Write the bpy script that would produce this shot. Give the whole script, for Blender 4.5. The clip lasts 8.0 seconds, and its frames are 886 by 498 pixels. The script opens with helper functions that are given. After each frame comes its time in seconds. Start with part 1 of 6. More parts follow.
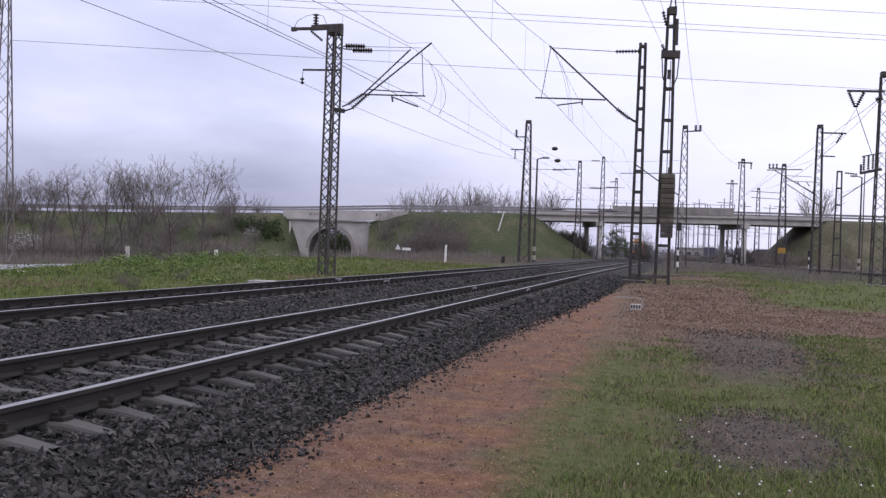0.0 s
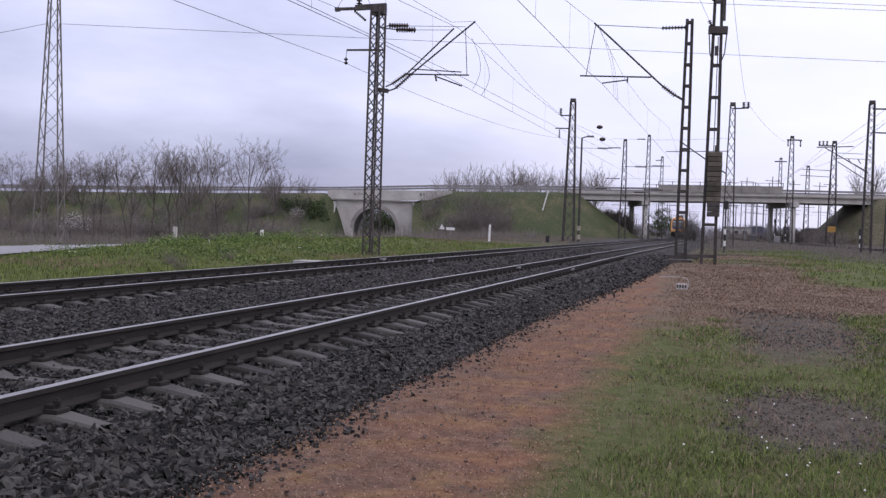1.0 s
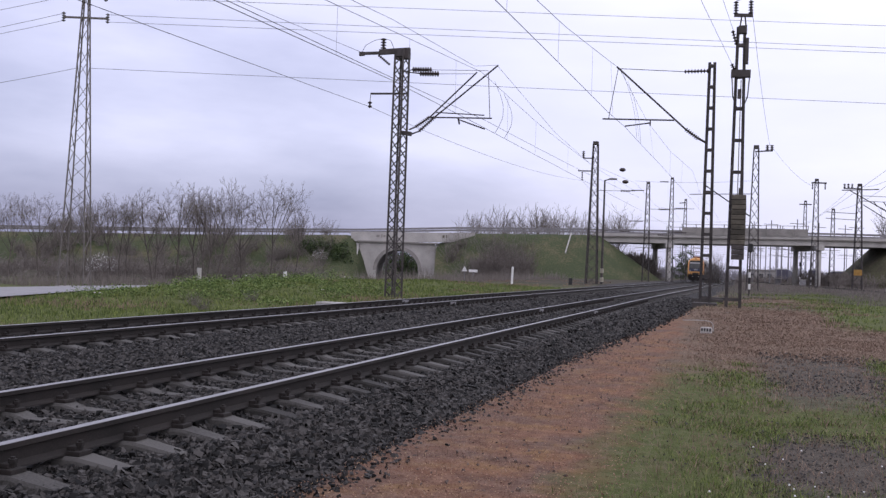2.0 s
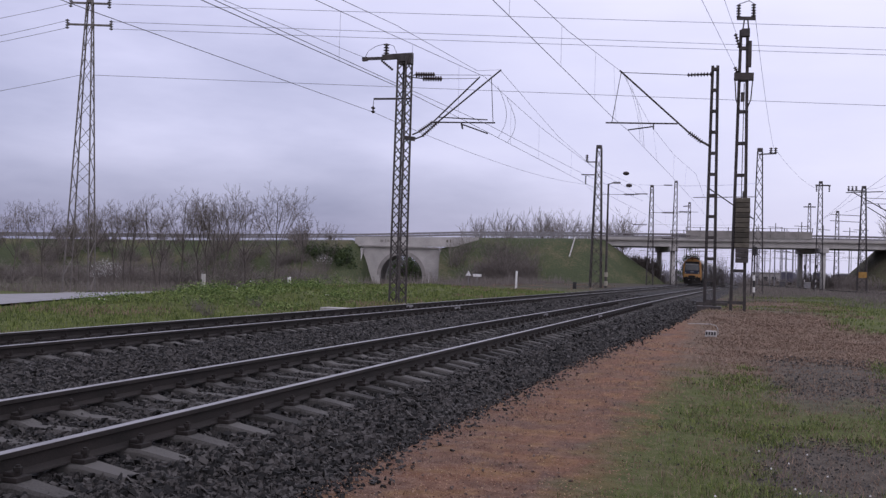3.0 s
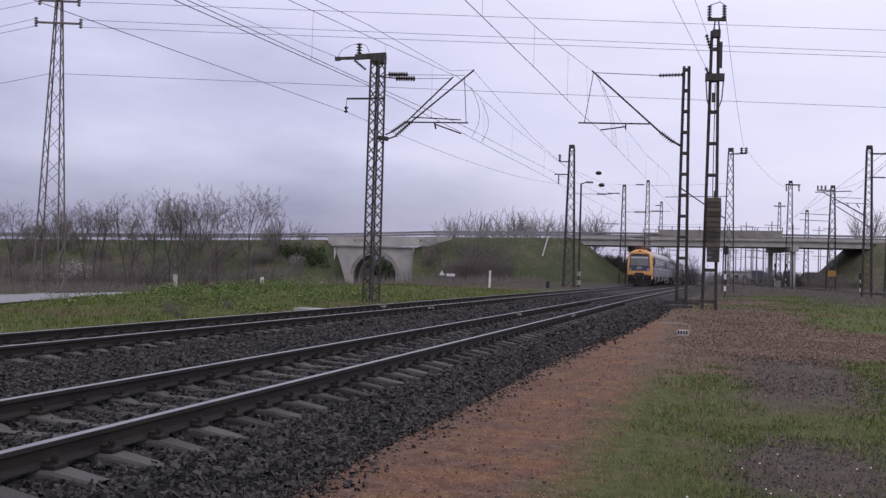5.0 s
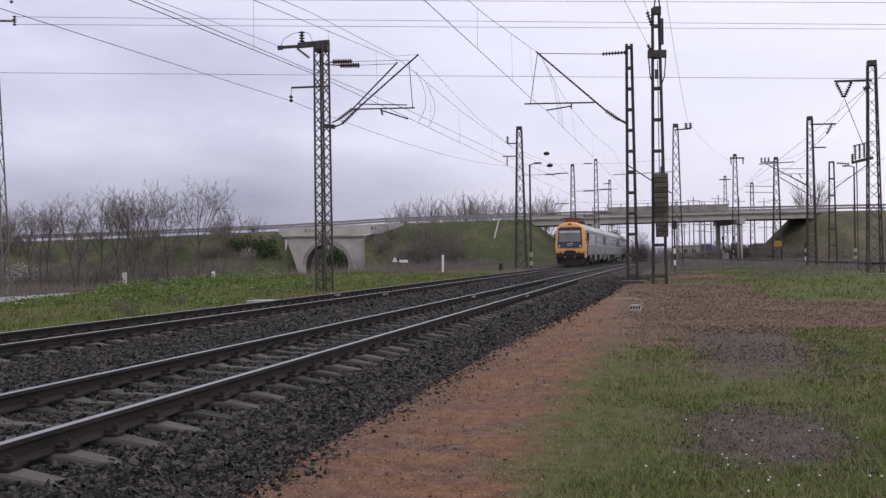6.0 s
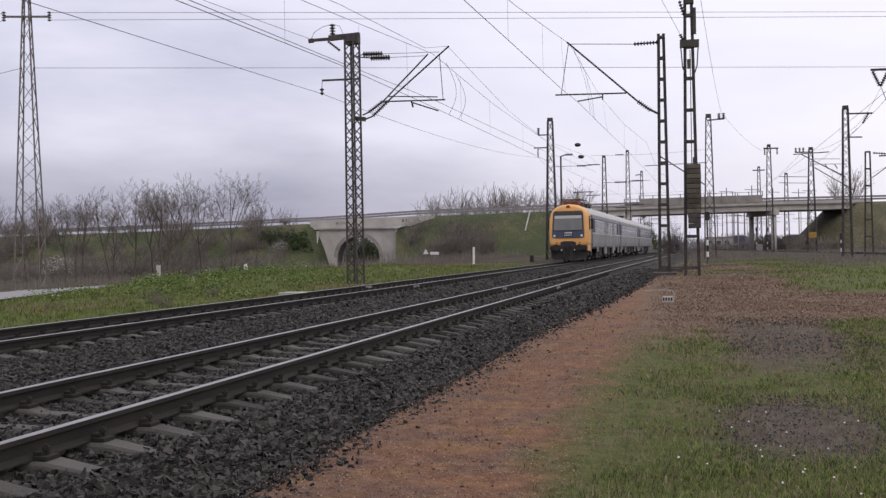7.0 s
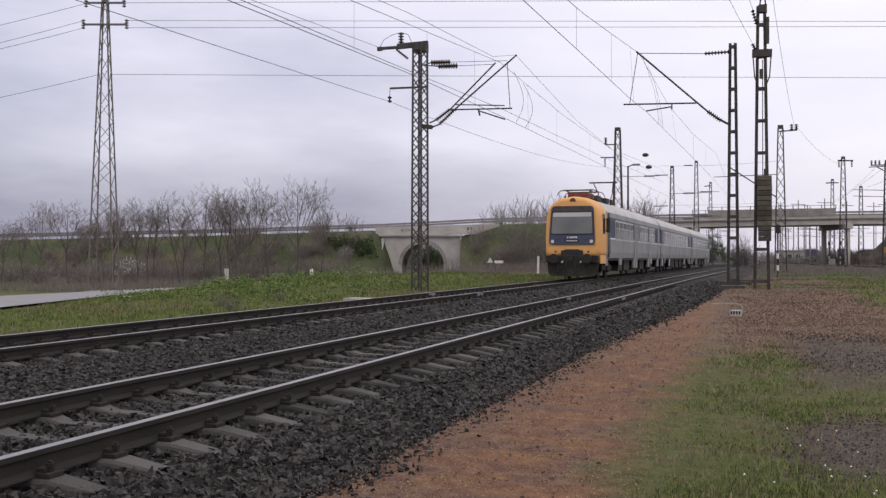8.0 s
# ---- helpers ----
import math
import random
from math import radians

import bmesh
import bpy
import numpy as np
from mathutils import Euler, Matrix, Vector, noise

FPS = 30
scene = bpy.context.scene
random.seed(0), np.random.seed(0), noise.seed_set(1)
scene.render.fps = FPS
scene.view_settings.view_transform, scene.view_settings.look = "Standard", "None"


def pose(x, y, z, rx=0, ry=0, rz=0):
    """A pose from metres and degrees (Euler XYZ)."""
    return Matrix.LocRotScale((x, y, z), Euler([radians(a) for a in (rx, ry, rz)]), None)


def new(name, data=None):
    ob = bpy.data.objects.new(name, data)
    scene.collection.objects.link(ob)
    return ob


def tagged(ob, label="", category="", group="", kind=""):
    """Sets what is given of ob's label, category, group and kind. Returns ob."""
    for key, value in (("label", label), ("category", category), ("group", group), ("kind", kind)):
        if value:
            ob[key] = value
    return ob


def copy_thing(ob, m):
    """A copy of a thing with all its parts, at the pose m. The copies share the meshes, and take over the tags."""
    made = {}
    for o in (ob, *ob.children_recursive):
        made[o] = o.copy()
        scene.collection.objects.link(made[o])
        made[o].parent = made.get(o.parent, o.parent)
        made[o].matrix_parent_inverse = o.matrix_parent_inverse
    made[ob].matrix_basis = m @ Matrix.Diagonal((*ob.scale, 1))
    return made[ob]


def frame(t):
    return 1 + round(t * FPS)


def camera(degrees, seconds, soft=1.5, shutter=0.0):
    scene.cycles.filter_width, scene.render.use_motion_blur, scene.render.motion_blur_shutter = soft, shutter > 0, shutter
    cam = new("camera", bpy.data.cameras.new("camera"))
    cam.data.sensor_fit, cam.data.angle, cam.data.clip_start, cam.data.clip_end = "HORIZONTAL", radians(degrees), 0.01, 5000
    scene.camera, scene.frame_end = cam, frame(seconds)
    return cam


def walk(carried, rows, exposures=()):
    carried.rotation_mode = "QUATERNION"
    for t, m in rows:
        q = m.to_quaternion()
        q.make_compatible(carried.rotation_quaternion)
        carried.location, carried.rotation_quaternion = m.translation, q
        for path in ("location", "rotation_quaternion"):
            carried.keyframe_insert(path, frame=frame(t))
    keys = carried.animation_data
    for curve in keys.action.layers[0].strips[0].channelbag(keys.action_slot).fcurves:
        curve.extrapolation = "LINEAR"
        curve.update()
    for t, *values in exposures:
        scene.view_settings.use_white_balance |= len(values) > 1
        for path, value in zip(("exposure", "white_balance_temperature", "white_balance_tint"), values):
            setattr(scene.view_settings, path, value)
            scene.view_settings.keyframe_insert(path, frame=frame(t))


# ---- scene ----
# World: the railway runs along +y, x to the right, z up, the trodden path beside the track is z = 0.
cam = camera(48.28, 8.0, soft=1.38)
EYE = 1.57
# seconds, heading to the left, tilt up, lean to the right, lift of the camera
ROWS = [
    (0, 12.919, -0.145, -2.101, 0),
    (0.5, 13.697, -1.234, -1.887, 0),
    (1, 15.426, -1.411, -1.936, 0),
    (1.5, 15.925, -0.560, -2.010, 0),
    (2, 16.821, 0.975, -2.112, 0.008),
    (3.5, 17.390, 1.471, -1.476, 0.02),
    (4, 18.648, 2.012, -1.279, 0.03),
    (4.5, 18.182, 2.048, -0.704, 0.045),
    (5, 15.518, 1.238, -1.661, 0.04),
    (5.2, 14.041, 1.164, -0.730, 0.035),
    (6.3, 12.839, 0.205, 0.976, 0.006),
    (6.5, 13.279, 0.104, 0.912, 0.004),
    (7, 14.535, 0.015, 0.941, 0.002),
    (7.5, 15.981, 0.225, 0.829, 0.0),
    (8, 18.262, 0.517, -0.070, 0.003),
]
walk(cam, [(t, pose(0, 0, EYE + lift, 0, 0, yaw) @ pose(0, 0, 0, 90 + tilt) @ pose(0, 0, 0, 0, 0, -lean)) for t, yaw, tilt, lean, lift in ROWS],
     ((0.0, 0.0, 6150, 14), (2.0, -0.04, 6150, 14), (3.5, -0.38, 6120, 18), (4.5, -0.32, 6150, 18), (5.2, -0.3, 6300, 15), (6.5, -0.12, 6700, 10), (8.0, -0.1, 6850, 9)))

# ---- world and sun ----
world = bpy.data.worlds.new("overcast")
scene.world = world
world.use_nodes = True
wn, wl = world.node_tree.nodes, world.node_tree.links
wn.clear()
SUN_H, SUN_A = radians(42), radians(150)
sky = wn.new("ShaderNodeTexSky")
sky.sky_type, sky.sun_disc, sky.sun_elevation, sky.sun_rotation = "NISHITA", False, SUN_H, SUN_A
sky.dust_density = 3.0
wcoord = wn.new("ShaderNodeTexCoord")
wmap = wn.new("ShaderNodeMapping")
wmap.inputs["Scale"].default_value = (1.2, 1.2, 4.2)
wmap.inputs["Rotation"].default_value = (0.12, 0.1, 0.6)
cloud = wn.new("ShaderNodeTexNoise")
cloud.inputs["Scale"].default_value, cloud.inputs["Detail"].default_value, cloud.inputs["Roughness"].default_value = 2.0, 6.0, 0.52
wramp = wn.new("ShaderNodeValToRGB")
wramp.color_ramp.elements[0].position, wramp.color_ramp.elements[0].color = 0.30, (0.30, 0.30, 0.44, 1)
wramp.color_ramp.elements[1].position, wramp.color_ramp.elements[1].color = 0.62, (0.775, 0.752, 0.92, 1)
wramp.color_ramp.elements.new(0.95).color = (1.0, 0.97, 1.08, 1)
wsky = wn.new("ShaderNodeMixRGB")
wsky.blend_type, wsky.inputs[0].default_value = "ADD", 0.03
wbg, wout = wn.new("ShaderNodeBackground"), wn.new("ShaderNodeOutputWorld")
wbg.inputs["Strength"].default_value = 1.0
wl.new(wcoord.outputs["Generated"], wmap.inputs["Vector"])
wl.new(wmap.outputs["Vector"], cloud.inputs["Vector"])
# the cloud cover thins towards +x
wsep = wn.new("ShaderNodeSeparateXYZ")
wl.new(wcoord.outputs["Generated"], wsep.inputs[0])
wgrad = wn.new("ShaderNodeMath")
wgrad.operation = "MULTIPLY_ADD"
wgrad.inputs[1].default_value = 0.50
wrise = wn.new("ShaderNodeMath")
wrise.operation = "MULTIPLY_ADD"
wrise.inputs[1].default_value = 1.1
wl.new(wsep.outputs["Z"], wrise.inputs[0])
wl.new(wsep.outputs["X"], wgrad.inputs[0])
wsoft = wn.new("ShaderNodeMath")
wsoft.operation = "MULTIPLY_ADD"
wsoft.inputs[1].default_value, wsoft.inputs[2].default_value = 0.72, 0.25
wl.new(cloud.outputs["Fac"], wsoft.inputs[0])
wl.new(wsoft.outputs[0], wrise.inputs[2])
wl.new(wrise.outputs[0], wgrad.inputs[2])
wl.new(wgrad.outputs[0], wramp.inputs["Fac"])
wl.new(wramp.outputs["Color"], wsky.inputs[1])
wl.new(sky.outputs["Color"], wsky.inputs[2])
wl.new(wsky.outputs["Color"], wbg.inputs["Color"])
wl.new(wbg.outputs["Background"], wout.inputs["Surface"])
sun = new("sun", bpy.data.lights.new("sun", "SUN"))
sun.data.energy, sun.data.angle, sun.data.color = 0.5, radians(25), (1.0, 0.96, 0.92)
sun.matrix_world = pose(0, 0, 60, 48, 0, 150)


# ---- materials ----
def material(name, c1, c2, scale=6.0, rough=0.8, metal=0.0, bump=0.3, fine=60.0, dist=0.02, spec=0.4, island=0.0, c3=None):
    """Two tones mixed by coarse and fine noise in metres, with fine relief."""
    m = bpy.data.materials.new(name)
    m.use_nodes = True
    n, l = m.node_tree.nodes, m.node_tree.links
    b = n["Principled BSDF"]
    g = n.new("ShaderNodeNewGeometry")
    n1, n2 = n.new("ShaderNodeTexNoise"), n.new("ShaderNodeTexNoise")
    n1.inputs["Scale"].default_value, n1.inputs["Detail"].default_value = scale, 6
    n2.inputs["Scale"].default_value, n2.inputs["Detail"].default_value = fine, 4
    l.new(g.outputs["Position"], n1.inputs["Vector"])
    l.new(g.outputs["Position"], n2.inputs["Vector"])
    r = n.new("ShaderNodeValToRGB")
    r.color_ramp.elements[0].position, r.color_ramp.elements[0].color = 0.35, (*c1, 1)
    r.color_ramp.elements[1].position, r.color_ramp.elements[1].color = 0.65, (*c2, 1)
    if c3:
        e = r.color_ramp.elements.new(0.5)
        e.color = (*c3, 1)
    add = n.new("ShaderNodeMath")
    add.operation = "MULTIPLY_ADD"
    add.inputs[1].default_value = 0.5
    half = n.new("ShaderNodeMath")
    half.operation = "MULTIPLY"
    half.inputs[1].default_value = 0.5
    l.new(n1.outputs["Fac"], half.inputs[0])
    l.new(n2.outputs["Fac"], add.inputs[0])
    l.new(half.outputs[0], add.inputs[2])
    last = add.outputs[0]
    if island:
        info = n.new("ShaderNodeObjectInfo")
        s = n.new("ShaderNodeMath")
        s.operation = "ADD"
        l.new(g.outputs["Random Per Island"], s.inputs[0])
        l.new(info.outputs["Random"], s.inputs[1])
        fr = n.new("ShaderNodeMath")
        fr.operation = "FRACT"
        l.new(s.outputs[0], fr.inputs[0])
        k = n.new("ShaderNodeMath")
        k.operation = "MULTIPLY_ADD"
        k.inputs[1].default_value, k.inputs[2].default_value = island, -island / 2
        l.new(fr.outputs[0], k.inputs[0])
        t = n.new("ShaderNodeMath")
        t.operation = "ADD"
        l.new(last, t.inputs[0])
        l.new(k.outputs[0], t.inputs[1])
        last = t.outputs[0]
    l.new(last, r.inputs["Fac"])
    l.new(r.outputs["Color"], b.inputs["Base Color"])
    b.inputs["Roughness"].default_value, b.inputs["Metallic"].default_value = rough, metal
    b.inputs["Specular IOR Level"].default_value = spec
    if bump:
        bp = n.new("ShaderNodeBump")
        bp.inputs["Strength"].default_value, bp.inputs["Distance"].default_value = bump, dist
        l.new(n2.outputs["Fac"], bp.inputs["Height"])
        l.new(bp.outputs["Normal"], b.inputs["Normal"])
    return m


M_RAIL_SIDE = material("rusty_rail_steel", (0.009, 0.0075, 0.007), (0.028, 0.022, 0.020), 3, 0.9, 0.0, 0.3, 90, 0.004)
M_RAIL_TOP = material("polished_rail_steel", (0.20, 0.195, 0.20), (0.34, 0.33, 0.34), 2, 0.42, 0.7, 0.1, 200, 0.001)
M_SLEEPER = material("weathered_concrete_sleeper", (0.026, 0.024, 0.022), (0.092, 0.087, 0.082), 2.5, 0.9, 0, 0.4, 70, 0.006, island=0.35)
M_STONE = material("dark_basalt_ballast", (0.004, 0.0037, 0.0036), (0.060, 0.055, 0.052), 4, 0.75, 0, 0, island=0.75, spec=0.35)
M_BED = material("ballast_bed", (0.007, 0.0065, 0.0065), (0.03, 0.027, 0.027), 14, 0.95, 0, 1.0, 30, 0.06)
M_STEEL = material("dark_weathered_mast_steel", (0.034, 0.030, 0.030), (0.095, 0.082, 0.078), 4, 0.7, 0.2, 0.25, 90, 0.004)
M_PYLON = material("dull_brown_grey_pylon_steel", (0.10, 0.088, 0.082), (0.22, 0.20, 0.19), 3, 0.75, 0.15, 0.2, 70, 0.004)
# twigs of the horizon woods, distance haze mixed into the colour
M_HAZE = material("hazed_far_twigs", (0.17, 0.165, 0.19), (0.30, 0.285, 0.31), 0.05, 0.95, 0, 0, 2)
M_FADED = material("faded_pale_paint", (0.22, 0.20, 0.15), (0.46, 0.43, 0.36), 5, 0.8, 0, 0.2, 40, 0.004)
M_GALV = material("grey_galvanised_steel", (0.14, 0.135, 0.14), (0.30, 0.29, 0.30), 4, 0.6, 0.4, 0.15, 90, 0.003)
M_WIRE = material("dark_overhead_wire", (0.045, 0.042, 0.045), (0.11, 0.10, 0.10), 4, 0.6, 0.4, 0)
M_INSUL = material("brown_porcelain_insulator", (0.02, 0.014, 0.014), (0.05, 0.03, 0.028), 9, 0.3, 0, 0.1, 60, 0.003)
M_CONC = material("pale_bridge_concrete", (0.30, 0.285, 0.27), (0.50, 0.48, 0.455), 0.6, 0.9, 0, 0.3, 18, 0.02)
M_CONC_D = material("stained_concrete", (0.17, 0.16, 0.15), (0.34, 0.32, 0.30), 0.9, 0.92, 0, 0.4, 20, 0.02)
M_WEIGHT = material("stacked_weight_concrete", (0.05, 0.045, 0.036), (0.15, 0.132, 0.105), 3, 0.9, 0, 0.4, 40, 0.01, island=0.3)
M_ASPHALT = material("grey_asphalt", (0.19, 0.185, 0.195), (0.29, 0.285, 0.295), 1.2, 0.85, 0, 0.3, 90, 0.006)
M_BANK = material("embankment_turf", (0.040, 0.048, 0.022), (0.125, 0.105, 0.060), 0.22, 0.95, 0, 0.8, 4.0, 0.2, c3=(0.048, 0.064, 0.024))
M_BANK_E = material("withered_bank", (0.06, 0.05, 0.035), (0.16, 0.13, 0.095), 0.25, 0.95, 0, 0.3, 3.0, 0.2, c3=(0.085, 0.085, 0.045))
M_BARK = material("grey_brown_bark", (0.055, 0.047, 0.042), (0.14, 0.12, 0.105), 3, 0.95, 0, 0.5, 40, 0.01)
M_TWIG = material("bare_twigs", (0.115, 0.10, 0.092), (0.24, 0.212, 0.19), 2, 0.95, 0, 0)
M_GREEN = material("fresh_green_grass", (0.048, 0.076, 0.014), (0.185, 0.225, 0.060), 1.2, 0.8, 0, 0, 20, island=0.7)
M_DRY = material("dry_grass", (0.14, 0.094, 0.070), (0.30, 0.215, 0.16), 1.5, 0.9, 0, 0, 20, island=0.3)
M_LEAF = material("weed_leaves", (0.045, 0.082, 0.016), (0.19, 0.255, 0.075), 1.0, 0.85, 0, 0, 12, island=0.6)
M_WHITE = material("white_paint", (0.60, 0.59, 0.58), (0.82, 0.81, 0.80), 3, 0.6, 0, 0.1, 50, 0.003)
M_BLACK = material("black_rubber_paint", (0.012, 0.012, 0.013), (0.035, 0.033, 0.033), 3, 0.7, 0, 0.1, 50, 0.003)
M_YELLOW = material("orange_yellow_train_paint", (0.66, 0.335, 0.105), (0.80, 0.43, 0.16), 0.8, 0.6, 0, 0.05, 30, 0.003)
M_BLUE = material("faded_blue_train_paint", (0.050, 0.060, 0.098), (0.088, 0.100, 0.148), 0.8, 0.7, 0, 0.05, 30, 0.003, spec=0.15)
M_GREY = material("light_grey_train_paint", (0.20, 0.205, 0.215), (0.315, 0.32, 0.33), 0.7, 0.8, 0, 0.1, 25, 0.004, spec=0.15)
M_ROOF = material("dusty_roof_paint", (0.40, 0.40, 0.41), (0.56, 0.56, 0.57), 0.7, 0.8, 0, 0.1, 25, 0.004, spec=0.15)
M_GLASS = material("dark_window_glass", (0.022, 0.025, 0.03), (0.04, 0.045, 0.052), 0.5, 0.18, 0, 0, spec=0.35)
# grey base colour paints in the reflected sky and the light cab interior
M_SCREEN = material("sky_grey_windscreen_glass", (0.10, 0.105, 0.105), (0.17, 0.175, 0.175), 0.9, 0.12, 0, 0, spec=0.6)
M_UNDER = material("grimy_underframe", (0.012, 0.011, 0.011), (0.05, 0.043, 0.04), 3, 0.85, 0.1, 0.4, 30, 0.01)
M_RED = material("red_oxide_paint", (0.10, 0.028, 0.02), (0.20, 0.06, 0.04), 3, 0.7, 0, 0.1, 40, 0.004)
M_TIN = material("yellow_warning_paint", (0.24, 0.13, 0.03), (0.42, 0.25, 0.07), 3, 0.8, 0, 0.1, 40, 0.004)
# dark wagon paint lifted towards blue-grey, which stands in for distance haze
M_WAGON = material("hazed_dark_wagon_paint", (0.055, 0.055, 0.08), (0.115, 0.11, 0.14), 0.6, 0.8, 0, 0.2, 12, 0.01)
M_LAMP = bpy.data.materials.new("lit_headlamp")
M_LAMP.use_nodes = True
M_LAMP.node_tree.nodes["Principled BSDF"].inputs["Base Color"].default_value = (0.6, 0.58, 0.54, 1)
M_LAMP.node_tree.nodes["Principled BSDF"].inputs["Emission Color"].default_value = (1, 0.93, 0.8, 1)
M_LAMP.node_tree.nodes["Principled BSDF"].inputs["Emission Strength"].default_value = 0.03


# ---- building helpers ----
def thing(name, label, category, m=None, group="", kind=""):
    ob = new(name)
    ob.empty_display_size = 0.2
    if m is not None:
        ob.matrix_world = m
    return tagged(ob, label, category, group, kind)


def part(name, bm, mat, parent=None, label="", smooth=False):
    me = bpy.data.meshes.new(name)
    bm.to_mesh(me)
    bm.free()
    me.materials.append(mat)
    if smooth:
        me.polygons.foreach_set("use_smooth", [True] * len(me.polygons))
    ob = new(name, me)
    ob.parent = parent
    return tagged(ob, label)


def mesh_part(name, verts, faces, mat, parent=None, label="", kind=""):
    me = bpy.data.meshes.new(name)
    me.from_pydata(verts, [], faces)
    me.materials.append(mat)
    ob = new(name, me)
    ob.parent = parent
    return tagged(ob, label, kind=kind)


def array_mesh(name, verts, faces):
    """A mesh from numpy arrays, all faces with the same corner count."""
    me = bpy.data.meshes.new(name)
    k = faces.shape[1]
    me.vertices.add(len(verts))
    me.vertices.foreach_set("co", verts.astype(np.float32).ravel())
    me.loops.add(faces.size)
    me.loops.foreach_set("vertex_index", faces.astype(np.int32).ravel())
    me.polygons.add(len(faces))
    me.polygons.foreach_set("loop_start", np.arange(0, faces.size, k, dtype=np.int32))
    me.update(calc_edges=True)
    return me


def box(bm, x, y, z, sx, sy, sz, m=None, bevel=0.0):
    """A box by its centre and full sizes."""
    r = bmesh.ops.create_cube(bm, size=1.0, matrix=(m or Matrix()) @ Matrix.Translation((x, y, z)) @ Matrix.Diagonal((sx, sy, sz, 1)))
    if bevel:
        es = {e for v in r["verts"] for e in v.link_edges}
        bmesh.ops.bevel(bm, geom=list(es), offset=bevel, segments=2, affect="EDGES", profile=0.6)
    return bm


def beam(bm, p, q, w, h=None):
    """A straight bar of rectangular section from p to q."""
    p, q = Vector(p), Vector(q)
    d = q - p
    m = Matrix.Translation((p + q) / 2) @ d.to_track_quat("Z", "Y").to_matrix().to_4x4() @ Matrix.Diagonal((w, h or w, d.length, 1))
    bmesh.ops.create_cube(bm, size=1.0, matrix=m)
    return bm


def rod(bm, p, q, r, r2=None, n=8):
    p, q = Vector(p), Vector(q)
    d = q - p
    m = Matrix.Translation((p + q) / 2) @ d.to_track_quat("Z", "Y").to_matrix().to_4x4()
    bmesh.ops.create_cone(bm, cap_ends=True, segments=n, radius1=r, radius2=r if r2 is None else r2, depth=d.length, matrix=m)
    return bm


def B():
    return bmesh.new()


def insulator(bm, p, q, r=0.07, n=6):
    """A string of sheds from p to q."""
    p, q = Vector(p), Vector(q)
    turn = (q - p).to_track_quat("Z", "Y")
    rings = [(0.0, 0.3)]
    for i in range(n):
        rings += [((i + 0.25) / n, 0.35), ((i + 0.4) / n, 1.0), ((i + 0.6) / n, 0.9), ((i + 0.85) / n, 0.38)]
    rings.append((1.0, 0.3))
    loops = []
    for f, k in rings:
        c = p.lerp(q, f)
        loops.append([bm.verts.new(c + turn @ Vector((r * k * math.cos(a), r * k * math.sin(a), 0))) for a in [math.pi * j / 5 for j in range(10)]])
    for a, b in zip(loops, loops[1:]):
        for j in range(10):
            bm.faces.new((a[j], a[(j + 1) % 10], b[(j + 1) % 10], b[j]))
    bm.faces.new(loops[0][::-1])
    bm.faces.new(loops[-1])


def wire(name, pts, r, label, category="overhead wire", parent=None, mat=None, group=""):
    """A wire or tube through the given points."""
    cu = bpy.data.curves.new(name, "CURVE")
    cu.dimensions, cu.bevel_depth, cu.bevel_resolution = "3D", r * 0.8, 1
    s = cu.splines.new("POLY")
    s.points.add(len(pts) - 1)
    for a, p in zip(s.points, pts):
        a.co = (*p, 1)
    me = bpy.data.meshes.new_from_object(bpy.data.objects.new("temporary", cu))
    me.materials.clear()
    me.materials.append(mat or M_WIRE)
    ob = new(name, me)
    ob.parent = parent
    return tagged(ob, label, category, group) if not parent else ob


def sag(p, q, drop, n=14):
    p, q = Vector(p), Vector(q)
    return [p.lerp(q, i / n) - Vector((0, 0, drop * 4 * (i / n) * (1 - i / n))) for i in range(n + 1)]


# ---- plan ----
def bend(y):
    """The line swings gently to the right past 40 m."""
    return 0.0 if y < 40 else 0.012 * (y - 40) ** 2 / 40 if y < 60 else 0.012 * (y - 50)


NEAR, FAR, RAIL = -4.85, -9.75, 0.45
S16, C16 = math.sin(radians(16)), math.cos(radians(16))


def crossing(u, d, z):
    """A point by the road bridge: u along the road to the right, d ahead, z up."""
    return Vector((u * C16 - d * S16, u * S16 + d * C16, z))


def smooth(a, b, t):
    t = min(1.0, max(0.0, (t - a) / (b - a)))
    return t * t * (3 - 2 * t)


def ground_z(x, y):
    rise = 0.25 * smooth(22, 42, y) + 0.25 * smooth(60, 100, y)
    z = rise * (1 - smooth(2, 40, -x - 14)) * (1 - smooth(-1.5, -2.5, x - bend(y)) * (1 - smooth(-10.5, -12.0, x - bend(y))))
    z -= 1.1 * smooth(20, 45, -x - bend(y) * 0)
    z += 0.42 * math.exp(-((x + 18.3) / 3.4) ** 2) * smooth(24, 33, y) * (1 - smooth(55, 75, y))
    z += 0.03 * noise.noise((x * 0.4, y * 0.4, 0)) + 0.012 * noise.noise((x * 2.1, y * 2.1, 3))
    b = bend(y)
    inner = smooth(-2.95, -3.45, x - b) * smooth(-11.5, -10.9, x - b)
    return z * (1 - inner) - 0.25 * inner


